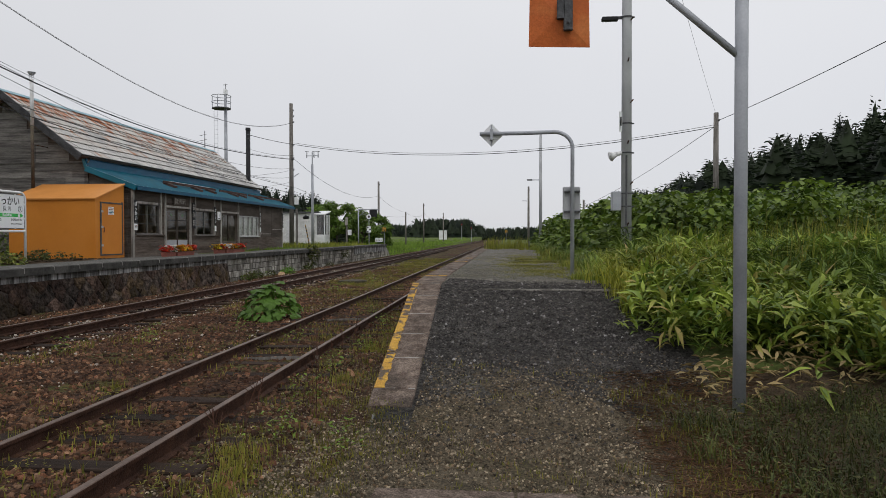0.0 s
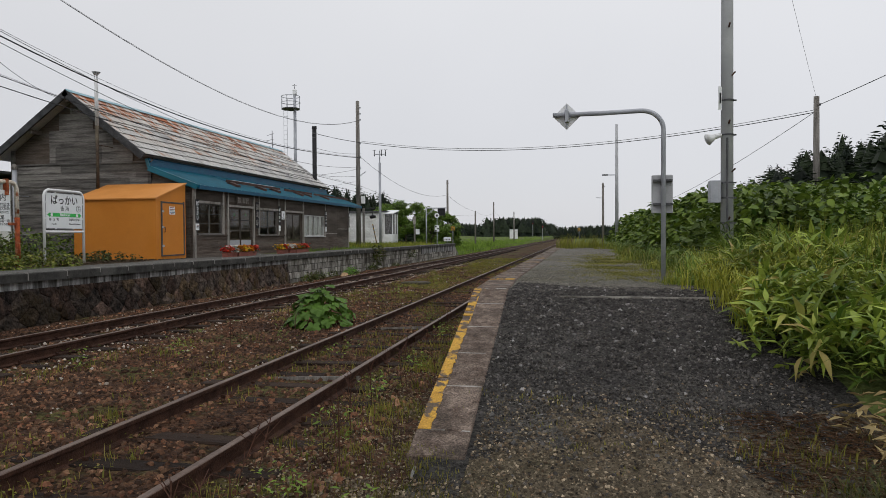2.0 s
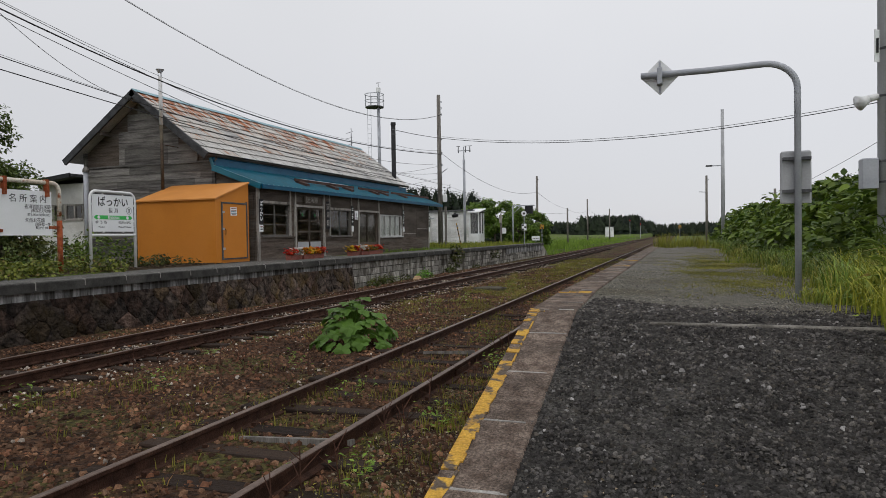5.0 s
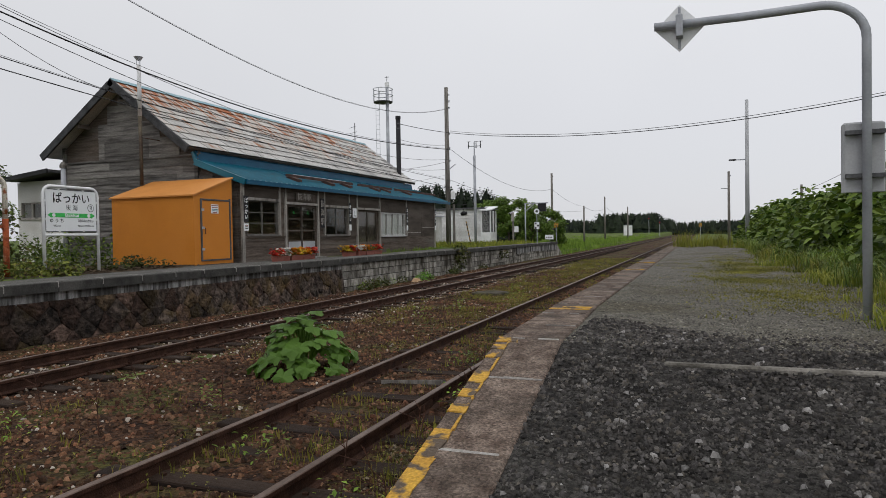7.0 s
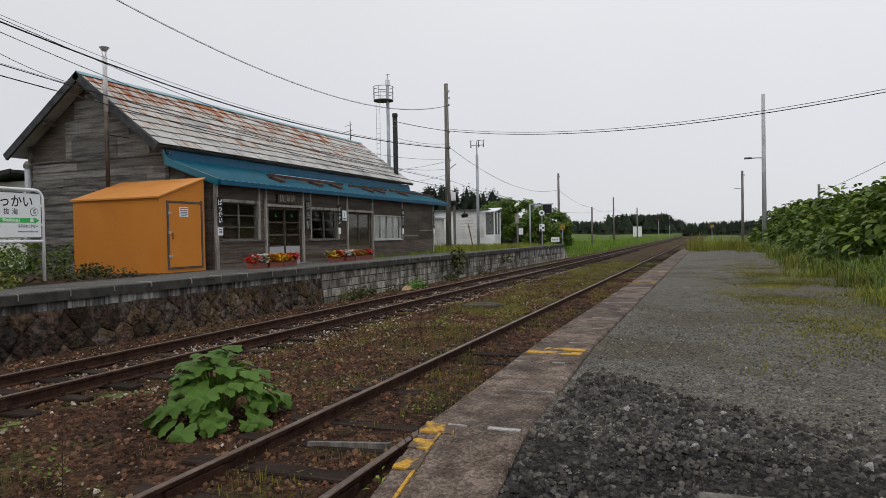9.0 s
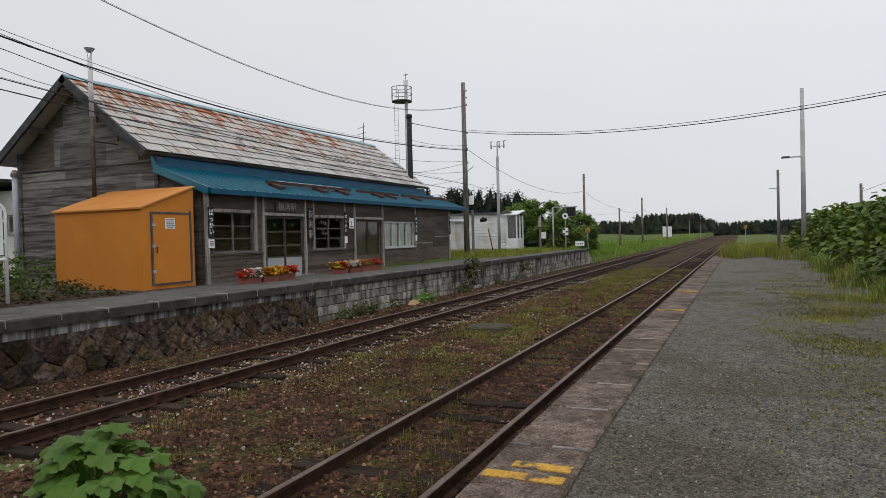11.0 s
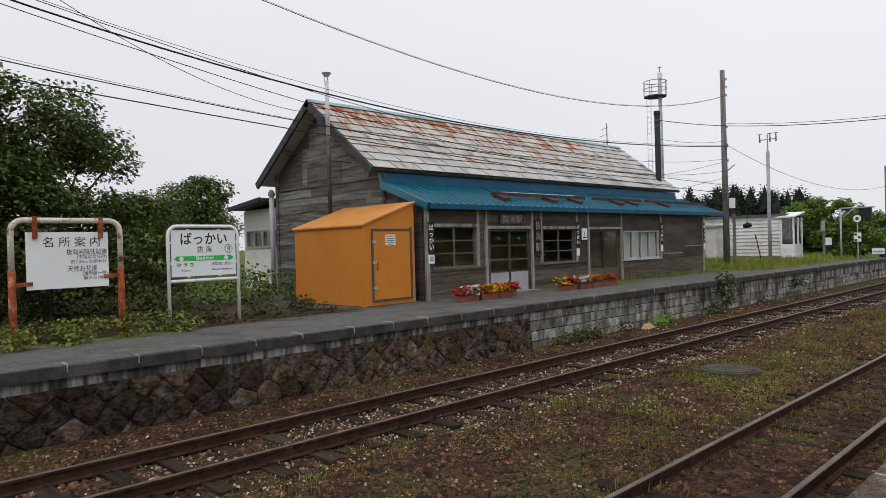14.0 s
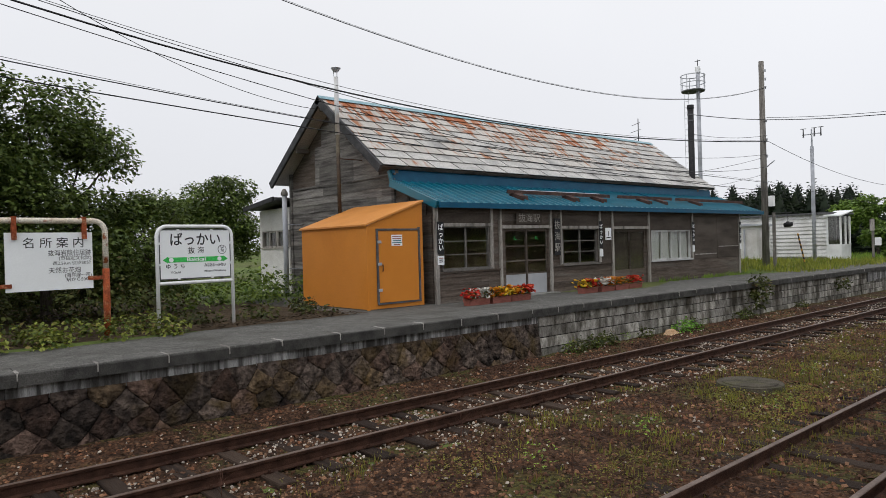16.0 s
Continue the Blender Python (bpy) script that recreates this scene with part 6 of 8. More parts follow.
# ---------------------------------------------------------------- bits on the ground
M["clay"] = mat("pale_clay_stone", (0.42, 0.26, 0.14), (0.52, 0.36, 0.22), 6, 0.9, 0.3, 40)
M["well"] = mat("mossy_well_concrete", (0.040, 0.034, 0.024), (0.085, 0.074, 0.055), 6, 0.9, 0.5, 50, c3=(0.075, 0.075, 0.03), big=2.0)
mh = thing("manhole_ring", (-5.18, 22.75, 0.14), "weathered round concrete well cover between the tracks", "well cover")
part("ring", G().tube((-5.18, 22.75, 0.1), (-5.18, 22.75, 0.22), 0.52, 0.5, 28), M["well"], mh)
part("lid", G().tube((-5.18, 22.75, 0.22), (-5.18, 22.75, 0.235), 0.42, 0.41, 28), M["well"], mh, "concrete lid")
g = G().add([(-9.55, 27.4, 0.1), (-9.3, 27.35, 0.1), (-9.25, 27.8, 0.1), (-9.5, 27.85, 0.1), (-9.5, 27.5, 0.25), (-9.36, 27.48, 0.24), (-9.34, 27.7, 0.23), (-9.46, 27.75, 0.26)], PEBBLE_F)
solid("fallen_stone", g, M["clay"], "pale orange fallen stone at the wall foot", "stone")
# dark sleepers between the rails; pale wood colour stands in for their grazing sheen
for y, l in ((7.85, 0.95), (12.0, 0.7)):
    g = G().add([(-3.2, y, 0.15), (-3.2 + l, y + 0.10, 0.15), (-3.2 + l, y + 0.19, 0.15), (-3.2, y + 0.06, 0.15), (-3.2, y, 0.19), (-3.2 + l, y + 0.10, 0.21), (-3.2 + l, y + 0.18, 0.2), (-3.2, y + 0.06, 0.18)], PEBBLE_F)
    solid("split_plank", g, M["pole_wood"], "dark wood sleeper between the rails, coloured lighter for its grazing sheen", "plank", "split planks")


# ---------------------------------------------------------------- vegetation
def in_view_band(r, n, x0, x1, y0, y1):
    return np.c_[r.uniform(x0, x1, n), r.uniform(y0, y1, n)]


def tufts(name, r, centres, radius, per, h, w, material, label, zf, lean=0.6, kind="stuff", category="grass", blade=(BLADE_V, BLADE_F)):
    """Grass: blades in tufts round centres."""
    n = len(centres) * per
    c = np.repeat(centres, per, 0)
    rad = np.repeat(np.broadcast_to(radius, len(centres)), per) if np.ndim(radius) else radius
    hh = np.repeat(np.broadcast_to(h, len(centres)), per)
    a, d = r.uniform(0, 6.283, n), np.sqrt(r.uniform(0, 1, n)) * rad
    x, y = c[:, 0] + d * np.cos(a), c[:, 1] + d * np.sin(a)
    z = zf(x, y) - 0.006
    hs = hh * r.uniform(0.55, 1.15, n)
    v, f = scatter(*blade, np.c_[x, y, z], turn_matrices(r.uniform(0, 6.283, n), r.uniform(-0.15, 0.35, n), r.uniform(-0.2, 0.2, n)), np.c_[np.full(n, w) * r.uniform(0.7, 1.4, n), hs * r.uniform(0.3, 1, n) * lean, hs])
    return cloud(name, v, f, material, label, category, kind=kind)


def surface_z(x, y):
    """Top of whatever lies on the island side: path, ramp, platform, bank."""
    x, y = np.asarray(x, float), np.asarray(y, float)
    return np.where((x < 2.2) & (y < END_R), np.maximum(ramp_z(x, y), 0.1), ground_z(x, y))


rv = np.random.default_rng(21)
M["needle"] = leaf("dry_needle", (0.055, 0.028, 0.016), (0.17, 0.095, 0.05), 0.7)
M["reed"] = leaf("reed_leaf", (0.045, 0.095, 0.014), (0.22, 0.30, 0.055), 0.45)
M["dock"] = leaf("yellow_green_weed_leaf", (0.040, 0.070, 0.012), (0.245, 0.270, 0.050), 0.5, (0.20, 0.12, 0.05))
M["moss"] = leaf("olive_moss", (0.120, 0.122, 0.028), (0.28, 0.265, 0.055), 0.7)
M["straw"] = leaf("withered_leaf", (0.20, 0.14, 0.055), (0.42, 0.33, 0.16), 0.7)

# bamboo grass beside the path: stems with long leaves
def bamboo_field(name, r, n, xs, ys, label, keep, wide, L, material):
    """Stems with fans of long leaves; low at the front, rising away from the path's foot."""
    p = in_view_band(r, n, *xs, *ys)
    p = p[keep(p[:, 0], p[:, 1])]
    n = len(p)
    z = ground_z(p[:, 0], p[:, 1])
    top = 0.90 + 0.112 * (p[:, 1] - 5.5) + 0.13 * wobble(p[:, 0], p[:, 1], 1.6, 2) + r.normal(0, 0.06, n)
    front = smoothstep(-0.45, 0.5, p[:, 0] - 1.9) * smoothstep(4.9, 5.9, p[:, 1])
    h = np.clip(top - z, 0.26, 0.95) * (0.5 + 0.5 * front) * r.uniform(0.75, 1.08, n)
    lean = r.normal(0, 0.10, (n, 2))
    at, size, yaw, pitch = [], [], [], []
    for k in range(L):
        t = 0.25 + 0.75 * ((k + r.uniform(0, 0.7, n)) / L) ** 0.8
        at.append(np.c_[p + lean * t[:, None], z + h * t])
        ln = r.uniform(0.15, 0.30, n) * (0.8 + 0.3 * t)
        size.append(np.c_[ln * r.uniform(*wide, n), ln, ln])
        yaw.append(r.uniform(0, 6.283, n))
        pitch.append(r.normal(0.55 - 0.5 * (1 - t), 0.45, n))
    leaf_v = [(0, 0, 0), (0.42, 0.22, 0.07), (0.5, 0.45, 0.07), (0, 1, -0.26), (-0.5, 0.45, 0.07), (-0.42, 0.22, 0.07), (0, 0.42, 0.03)]
    leaf_f = [(0, 1, 6), (1, 2, 6), (6, 2, 3), (0, 6, 5), (5, 6, 4), (6, 3, 4)]
    v, f = scatter(leaf_v, leaf_f, np.concatenate(at), turn_matrices(np.concatenate(yaw), np.concatenate(pitch), r.uniform(-0.5, 0.5, n * L)), np.concatenate(size))
    return cloud(name, v, f, material, label, "bamboo grass", kind="stuff")


verge = lambda x, y: x > 1.84 + 0.22 * wobble(y, y, 1.3) - 0.04 * (y - 8) + 0.85 * smoothstep(6.4, 5.2, y)
patch = lambda x, y: wobble(x, y, 1.1, 7) > -0.15
bamboo_field("bamboo_grass", rv, 5500, (1.6, 9.5), (5.25, 12.8), "dense bamboo grass with long green leaves beside the path", lambda x, y: verge(x, y) & patch(x, y) & (rv.random(len(x)) < np.where(x > 5.0, 0.6, 1)), (0.17, 0.27), 9, M["bamboo"])
bamboo_field("reed_grass", rv, 4300, (2.3, 11.0), (6.6, 13.4), "narrow-leaved green grass among the bamboo", lambda x, y: verge(x, y) & (~patch(x, y) | (x > 4.2)), (0.05, 0.09), 10, M["reed"])
tufts("tall_grass", rv, in_view_band(rv, 210, 2.6, 11, 8.5, 13.4), 0.25, 10, rv.uniform(0.55, 0.95, 210), 0.012, M["grass"], "tall pale grass stalks standing among the leaves", lambda x, y: ground_z(x, y) - 0.05, 0.45)
tufts("edge_grass", rv, np.c_[rv.normal(2.45, 0.28, 190), rv.uniform(8.4, 13.2, 190)], 0.2, 30, rv.uniform(0.25, 0.58, 190), 0.010, M["lime_grass"], "yellow-green grass hanging over the gravel", surface_z, 1.1, blade=(ARCH_V, ARCH_F))
def verge_x(y):
    """The ragged edge where the bank's plants come over the platform."""
    return 1.95 + 0.38 * wobble(y, y, 0.55, 3) + 0.16 * wobble(y, y, 1.9, 1)


for nm, k, m, lo, hi, label in (("verge_grass", 150, "grass", 0.14, 0.42, "yellowing grass arching over the platform edge"), ("verge_sedge", 130, "reed", 0.18, 0.55, "dark green sedge along the platform edge"), ("verge_fringe", 120, "yard", 0.05, 0.2, "short weeds creeping over the platform")):
    vy = 11.2 + 30 * rv.uniform(0, 1, k) ** 1.4
    back = rv.exponential(0.28, k) if nm != "verge_fringe" else rv.normal(-0.12, 0.14, k)
    keep = (wobble(vy, vy, 1.1, 5) + rv.normal(0, 0.4, k) > -0.35) | (nm == "verge_sedge")
    pp = np.c_[verge_x(vy) + back, vy][keep]
    tufts(nm, rv, pp, 0.22, 30, rv.uniform(lo, hi, len(pp)), 0.010, M[m], label, surface_z, 1.1, blade=(ARCH_V, ARCH_F))
# reddish dry needles and stalks trodden into the soil beside the path
n = 9500
p = np.c_[1.25 + 1.6 * rv.beta(1.6, 1.8, n), rv.uniform(2.2, 6.4, n)]
v, f = scatter(LEAF_V, LEAF_F, np.c_[p, np.maximum(surface_z(p[:, 0], p[:, 1]), 0.13) + rv.uniform(0.004, 0.03, n)], turn_matrices(rv.uniform(0, 6.3, n), rv.uniform(-0.12, 0.12, n), rv.uniform(-0.2, 0.2, n)), np.c_[rv.uniform(0.004, 0.010, n), rv.uniform(0.05, 0.16, n), np.full(n, 0.05)])
cloud("dry_needles", v, f, M["needle"], "reddish-brown dry stalks and needles on the soil", "leaf litter", kind="stuff")
# dead straw-coloured leaves along the foot of the bamboo grass
n = 560
p = np.c_[rv.uniform(2.0, 5.5, n), 6.05 + rv.normal(0, 0.3, n)]
v, f = scatter(LEAF_V, LEAF_F, np.c_[p, ground_z(p[:, 0], p[:, 1]) + rv.uniform(0.04, 0.26, n)], turn_matrices(rv.uniform(0, 6.3, n), rv.uniform(-0.5, 0.2, n), rv.uniform(-0.6, 0.6, n)), np.c_[rv.uniform(0.022, 0.045, n), rv.uniform(0.10, 0.20, n), np.full(n, 0.15)])
cloud("dead_leaves", v, f, M["straw"], "withered straw-coloured bamboo leaves by the path", "leaf litter", kind="stuff")
low = np.c_[rv.uniform(1.15, 4.5, 620), rv.uniform(1.2, 5.6, 620)]
low = low[low[:, 0] > 1.75 - 0.5 * smoothstep(2.6, 1.6, low[:, 1]) + 0.25 * wobble(low[:, 1], low[:, 1], 2)]
tufts("low_weeds", rv, low, 0.2, 16, rv.uniform(0.06, 0.19, len(low)), 0.009, M["low_weed"], "low dark weeds and grass beside the path", lambda x, y: np.maximum(ground_z(x, y), 0.12) + 0.02, 1.3, blade=(ARCH_V, ARCH_F))
tufts("dry_weeds", rv, np.c_[rv.normal(1.7, 0.22, 90), rv.uniform(1.8, 6.2, 90)], 0.16, 16, rv.uniform(0.04, 0.14, 90), 0.008, M["weed"], "dry reddish weeds at the path's border", surface_z, 1.2)
# leaves of the low weeds
n = 15000
p = in_view_band(rv, n, 1.3, 5.0, 1.5, 5.6)
p = p[p[:, 0] > 1.75 - 0.5 * smoothstep(2.6, 1.6, p[:, 1]) + 0.2 * wobble(p[:, 1], p[:, 1], 2)]
n = len(p)
v, f = scatter(LEAF_V, LEAF_F, np.c_[p, ground_z(p[:, 0], p[:, 1]) + rv.uniform(0.03, 0.20, n)], turn_matrices(rv.uniform(0, 6.3, n), rv.uniform(-0.4, 0.7, n), rv.uniform(-0.5, 0.5, n)), np.c_[rv.uniform(0.010, 0.022, n), rv.uniform(0.025, 0.05, n), np.full(n, 0.04)])
cloud("herb_leaves", v, f, M["low_weed"], "small leafy herbs beside the path", "weeds", kind="stuff")


# knotweed bank and shrubs: clumps of leaves over hidden stems
def leaf_mass(r, centre, radius, n, size, squash=0.8, shell=0.55, shape=(LEAF_V, LEAF_F)):
    """Leaves in an uneven rounded clump, thickest at its skin."""
    d = r.normal(size=(n, 3))
    d /= np.linalg.norm(d, axis=1)[:, None]
    bump = 1 + 0.18 * np.sin(d[:, 0] * 5 + centre[0]) * np.sin(d[:, 1] * 6 + centre[1]) + 0.12 * np.sin(d[:, 2] * 9 + centre[0] * 2)
    rad = radius * bump * (shell + (1 - shell) * r.uniform(0, 1, n) ** 0.5)
    at = np.asarray(centre) + d * rad[:, None] * np.array([1, 1, squash])
    yaw = np.arctan2(d[:, 1], d[:, 0]) - math.pi / 2 + r.normal(0, 0.6, n)
    pitch = r.normal(-0.25, 0.45, n)
    s = size * r.uniform(0.6, 1.3, n)
    return scatter(*shape, at, turn_matrices(yaw, pitch, r.normal(0, 0.4, n)), np.c_[s * 0.7, s, s])


def bush_row(name, r, centres, radii, per, size, material, label, shape=(LEAF_V, LEAF_F)):
    return cloud(name, *joined([leaf_mass(r, c, q, int(per * q * q), size * (1 + 0.02 * c[1]), 0.9, 0.55, shape) for c, q in zip(centres, radii)]), material, label, "bushes", kind="stuff")


def bank_top(x, y):
    """Height of the knotweed: a steep face towards the platform and the grass, level behind."""
    face = smoothstep(2.1, 3.6, x + 0.25 * math.sin(y * 0.9)) * smoothstep(12.6, 14.2, y + 0.2 * math.sin(x * 1.3))
    return 1.35 + (1.12 + 0.40 * float(smoothstep(14, 21, y)) + 0.05 * (x - 3) + 0.22 * math.sin(0.8 * y + x) * math.sin(0.55 * x + 1)) * float(face)


cs, qs = [], []
for k in range(560):
    near = k < 330
    y = rv.uniform(12.9, 24) if near else rv.uniform(24, 50)
    x = 2.45 + abs(rv.normal(0, 1.5)) if k % 2 else rv.uniform(2.6, 15)
    q = rv.uniform(0.34, 0.62) if near else rv.uniform(0.5, 0.85)
    top = bank_top(x, y) * rv.uniform(0.93, 1.06)
    cs.append((x + 0.3 * q, y, top - q * 0.75 - (rv.uniform(0, 0.9) if k % 3 == 0 else 0)))
    qs.append(q)
bush_row("knotweed_bank", rv, cs, qs, 430, 0.125, M["bush"], "dense knotweed and vines over the bank beside the platform", (OVAL_V, OVAL_F))
cs, qs = [], []
for k in range(240):
    x, y = rv.uniform(6, 40), rv.uniform(18, 60)
    if x < 5 + 0.12 * (y - 18):
        continue
    q = rv.uniform(0.9, 1.7)
    cs.append((x, y, float(ground_z(x, y)) + rv.uniform(-0.8, -0.1)))
    qs.append(q)
bush_row("hill_scrub", rv, cs, qs, 170, 0.26, M["scrub"], "green scrub covering the hillside")


def conifer(name, x, y, z, h, w, seed, material, label, group="hill conifers", per=34):
    """A spruce: trunk and drooping whorls of needle sprays."""
    r = np.random.default_rng(seed)
    th = thing(name, (x, y, z), label, "conifer", group)
    part("trunk", G().tube((x, y, z - 0.4), (x, y, z + h * 0.95), h * 0.02, 0.02, 6), M["bark"], th)
    at, yaw, pit, sz = [], [], [], []
    tiers = int(h * 3.6)
    for k in range(tiers):
        t = 0.06 + 0.94 * k / tiers
        rad = w * (1 - t) ** 0.85 * r.uniform(0.7, 1.2) + 0.06
        for j in range(int(5 + 6 * (1 - t))):
            a = r.uniform(0, 6.283)
            for s in (0.35, 0.75):
                at.append((x + rad * s * math.cos(a), y + rad * s * math.sin(a), z + h * t - rad * s * 0.22 + r.normal(0, 0.13)))
                yaw.append(a - math.pi / 2 + r.normal(0, 0.35))
                pit.append(r.normal(0.15, 0.5))
                sz.append((0.09 + rad * 0.09, 0.18 + rad * 0.24, 0.2))
    n = len(at)
    v, f = scatter(LEAF_V, LEAF_F, at, turn_matrices(np.array(yaw), np.array(pit), r.normal(0, 0.9, n)), np.array(sz))
    cones = []
    for k in range(7):
        t = 0.04 + 0.8 * k / 7
        rad = w * (1 - t) ** 0.85 * 0.62
        vs = [(x + rad * r.uniform(0.6, 1.2) * math.cos(a), y + rad * r.uniform(0.6, 1.2) * math.sin(a), z + h * t + r.normal(0, 0.12)) for a in np.arange(9) * 0.698] + [(x, y, z + h * min(t + 0.3, 0.98))]
        cones.append((np.array(vs), np.array([(j, (j + 1) % 9, 9) for j in range(9)])))
    v, f = joined([(v, f), *cones])
    ob = cloud("crown", v, f, material, "", kind="")
    ob.parent, ob.matrix_parent_inverse = th, Matrix.Translation(-th.location)
    return th


# one tree built, then repeated over the hill
seeds = [conifer("conifer", 24 + 5 * k, 44, float(ground_z(24 + 5 * k, 44)), 6.0 + 0.7 * k, 1.6 + 0.1 * k, 300 + k, M["conifer"], "dark green spruce on the wooded hill") for k in range(4)]
rc = random.Random(17)
for k in range(215):
    y = rc.uniform(26, 80)
    u = rc.uniform(0.19, 0.95)
    x = u * (y + 0.8)
    rise = np.interp(u, (0.19, 0.275, 0.36, 0.43, 0.52, 0.7, 0.95), (0.07, 0.10, 0.145, 0.15, 0.20, 0.23, 0.25))
    z = float(ground_z(x, y)) - 0.2
    top = 1.78 + rise * (y + 0.8) * rc.uniform(0.72, 1.0)
    h0 = 6.0 + 0.7 * (k % 4)
    c = copy_thing(seeds[k % 4], Matrix.Translation((x, y, z)) @ Matrix.Rotation(rc.uniform(0, 6.28), 4, "Z"))
    c.scale = (rc.uniform(1.15, 1.6), rc.uniform(1.15, 1.6), max((top - z) / h0, 0.3))


def broadleaf(name, x, y, z, h, w, seed, material, label, n_clumps=26, per=330, size=0.17, group="trees behind the platform", low=0.25):
    """A broad-leaved tree: tapered trunk, limbs, and a crown of leaf clumps."""
    r = np.random.default_rng(seed)
    th = thing(name, (x, y, z), label, "tree", group)
    part("trunk", G().tube((x, y, z - 0.3), (x + r.normal(0, 0.1), y, z + h * 0.45), h * 0.028, h * 0.018, 8), M["bark"], th)
    pairs, g = [], G()
    for k in range(n_clumps):
        a, t = r.uniform(0, 6.283), r.uniform(low, 1.0)
        rad = w * math.sqrt(max(0.05, 1 - ((t - 0.55) / 0.55) ** 2)) * r.uniform(0.45, 1.0)
        c = (x + rad * math.cos(a), y + rad * math.sin(a), z + h * t)
        if k < 12:
            g.tube((x, y, z + h * r.uniform(0.2, 0.45)), c, h * 0.009, 0.015, 5)
        q = r.uniform(0.13, 0.24) * h * 0.75
        pairs.append(leaf_mass(r, c, q, per, size, 0.75, 0.35))
    part("limbs", g, M["bark"], th)
    v, f = joined(pairs)
    ob = cloud("crown", v, f, material, "", kind="")
    ob.parent, ob.matrix_parent_inverse = th, Matrix.Translation(-th.location)
    return th


broadleaf("broadleaf_tree", -18.6, 12.2, 1.0, 6.3, 3.0, 41, M["tree"], "large dark leafy tree behind the platform signs", 74, 720, 0.125)
broadleaf("broadleaf_tree", -18.2, 15.3, 1.0, 5.1, 2.05, 42, M["tree"], "large dark leafy tree behind the platform signs", 66, 560, 0.115)
broadleaf("broadleaf_tree", -18.8, 17.8, 1.0, 3.0, 1.35, 43, M["tree"], "dark leafy tree with thin branches behind the signs", 34, 360, 0.10)
broadleaf("broadleaf_tree", -33.5, 25.9, 1.0, 5.2, 1.7, 44, M["tree"], "leafy tree behind the annex", 40, 380, 0.17)
broadleaf("broadleaf_tree", -20.0, 8.6, 1.0, 6.0, 3.0, 45, M["tree"], "dark leafy tree beside the platform", 44, 480, 0.17)
broadleaf("broadleaf_tree", -36.5, 25.0, 1.0, 4.2, 2.4, 46, M["tree"], "leafy tree behind the annex", 34, 330, 0.23)
broadleaf("broadleaf_tree", -21.3, 84.0, 0.6, 5.2, 3.6, 47, M["tree_pale"], "pale green rounded tree beyond the white house", 34, 300, 0.32)
broadleaf("broadleaf_tree", -13.6, 63.5, 0.7, 3.4, 1.9, 48, M["tree_pale"], "bright green bush beside the white house", 22, 300, 0.2, low=0.1)
broadleaf("broadleaf_tree", -12.6, 66.0, 0.6, 3.0, 1.7, 49, M["tree_pale"], "bright green bush beside the white house", 20, 300, 0.2, low=0.1)
bush_row("undergrowth", rv, [(rv.uniform(-30, -16.0), rv.uniform(8, 17.5), 1.0 + rv.uniform(0.0, 1.0)) for k in range(90)], rv.uniform(0.5, 1.0, 90), 560, 0.085, M["low_weed"], "rough dark undergrowth behind the platform signs")

bush_row("yard_scrub", rv, [(rv.uniform(-27, -17.6), rv.uniform(17.5, 23), 1.0 + rv.uniform(0.0, 0.55)) for k in range(46)], rv.uniform(0.35, 0.75, 46), 520, 0.085, M["bush"], "low green scrub beside the station gable")
cs = [(-9.72, y, z) for y, z in ((33.0, 0.62), (33.3, 0.95), (33.15, 1.2), (40.2, 0.7))]
bush_row("wall_bush", rv, cs, [0.34, 0.38, 0.26, 0.3], 1500, 0.07, M["low_weed"], "dark straggling plant rooted in the platform wall")
n = 30
cs = [(-9.5 + rv.normal(0, 0.06), y, 0.18 + rv.uniform(0, 0.12)) for y in rv.choice((23.8, 24.3, 25.0, 26.6, 29.0, 31.8, 36.0), n) + rv.normal(0, 0.25, n)]
bush_row("wall_foot_plants", rv, cs, rv.uniform(0.12, 0.22, n), 1500, 0.055, M["low_weed"], "dark green weeds along the foot of the platform wall")

bush_row("bright_weed", rv, [(-9.38, 28.1, 0.24), (-9.30, 28.5, 0.2), (-9.40, 27.85, 0.2), (-9.33, 28.3, 0.3)], [0.24, 0.2, 0.17, 0.2], 1900, 0.05, M["fresh"], "fresh bright green weed at the foot of the wall")

# plants along the back of the platform, under the signs
n = 62
cs = [(rv.uniform(-14.5, -12.35 - 0.12 * max(0, y - 12)), y, 1.05 + rv.uniform(0.02, 0.20)) for y in rv.uniform(8, 16.4, n)]
bush_row("platform_weeds", rv, cs, rv.uniform(0.18, 0.34, n), 1700, 0.07, M["dock"], "leafy green weeds growing along the platform")
n = 26
cs = [(rv.uniform(-15.4, -13.95), y, 1.03 + rv.uniform(0.02, 0.16)) for y in rv.uniform(16.4, 20.6, n)]
bush_row("sign_weeds", rv, cs, rv.uniform(0.14, 0.26, n), 1300, 0.075, M["low_weed"], "dark leafy weeds round the sign legs")
n = 900
p = in_view_band(rv, n, -14.4, -13.1, 16.2, 20.8)
v, f = scatter(LEAF_V, LEAF_F, np.c_[p, np.full(n, 1.06)], turn_matrices(rv.uniform(0, 6.3, n), rv.uniform(-0.2, 0.2, n), rv.uniform(-0.3, 0.3, n)), rv.uniform(0.04, 0.1, n))
cloud("fallen_leaves", v, f, M["litter"], "brown dead stalks and leaf litter on the platform", "leaf litter", kind="stuff")
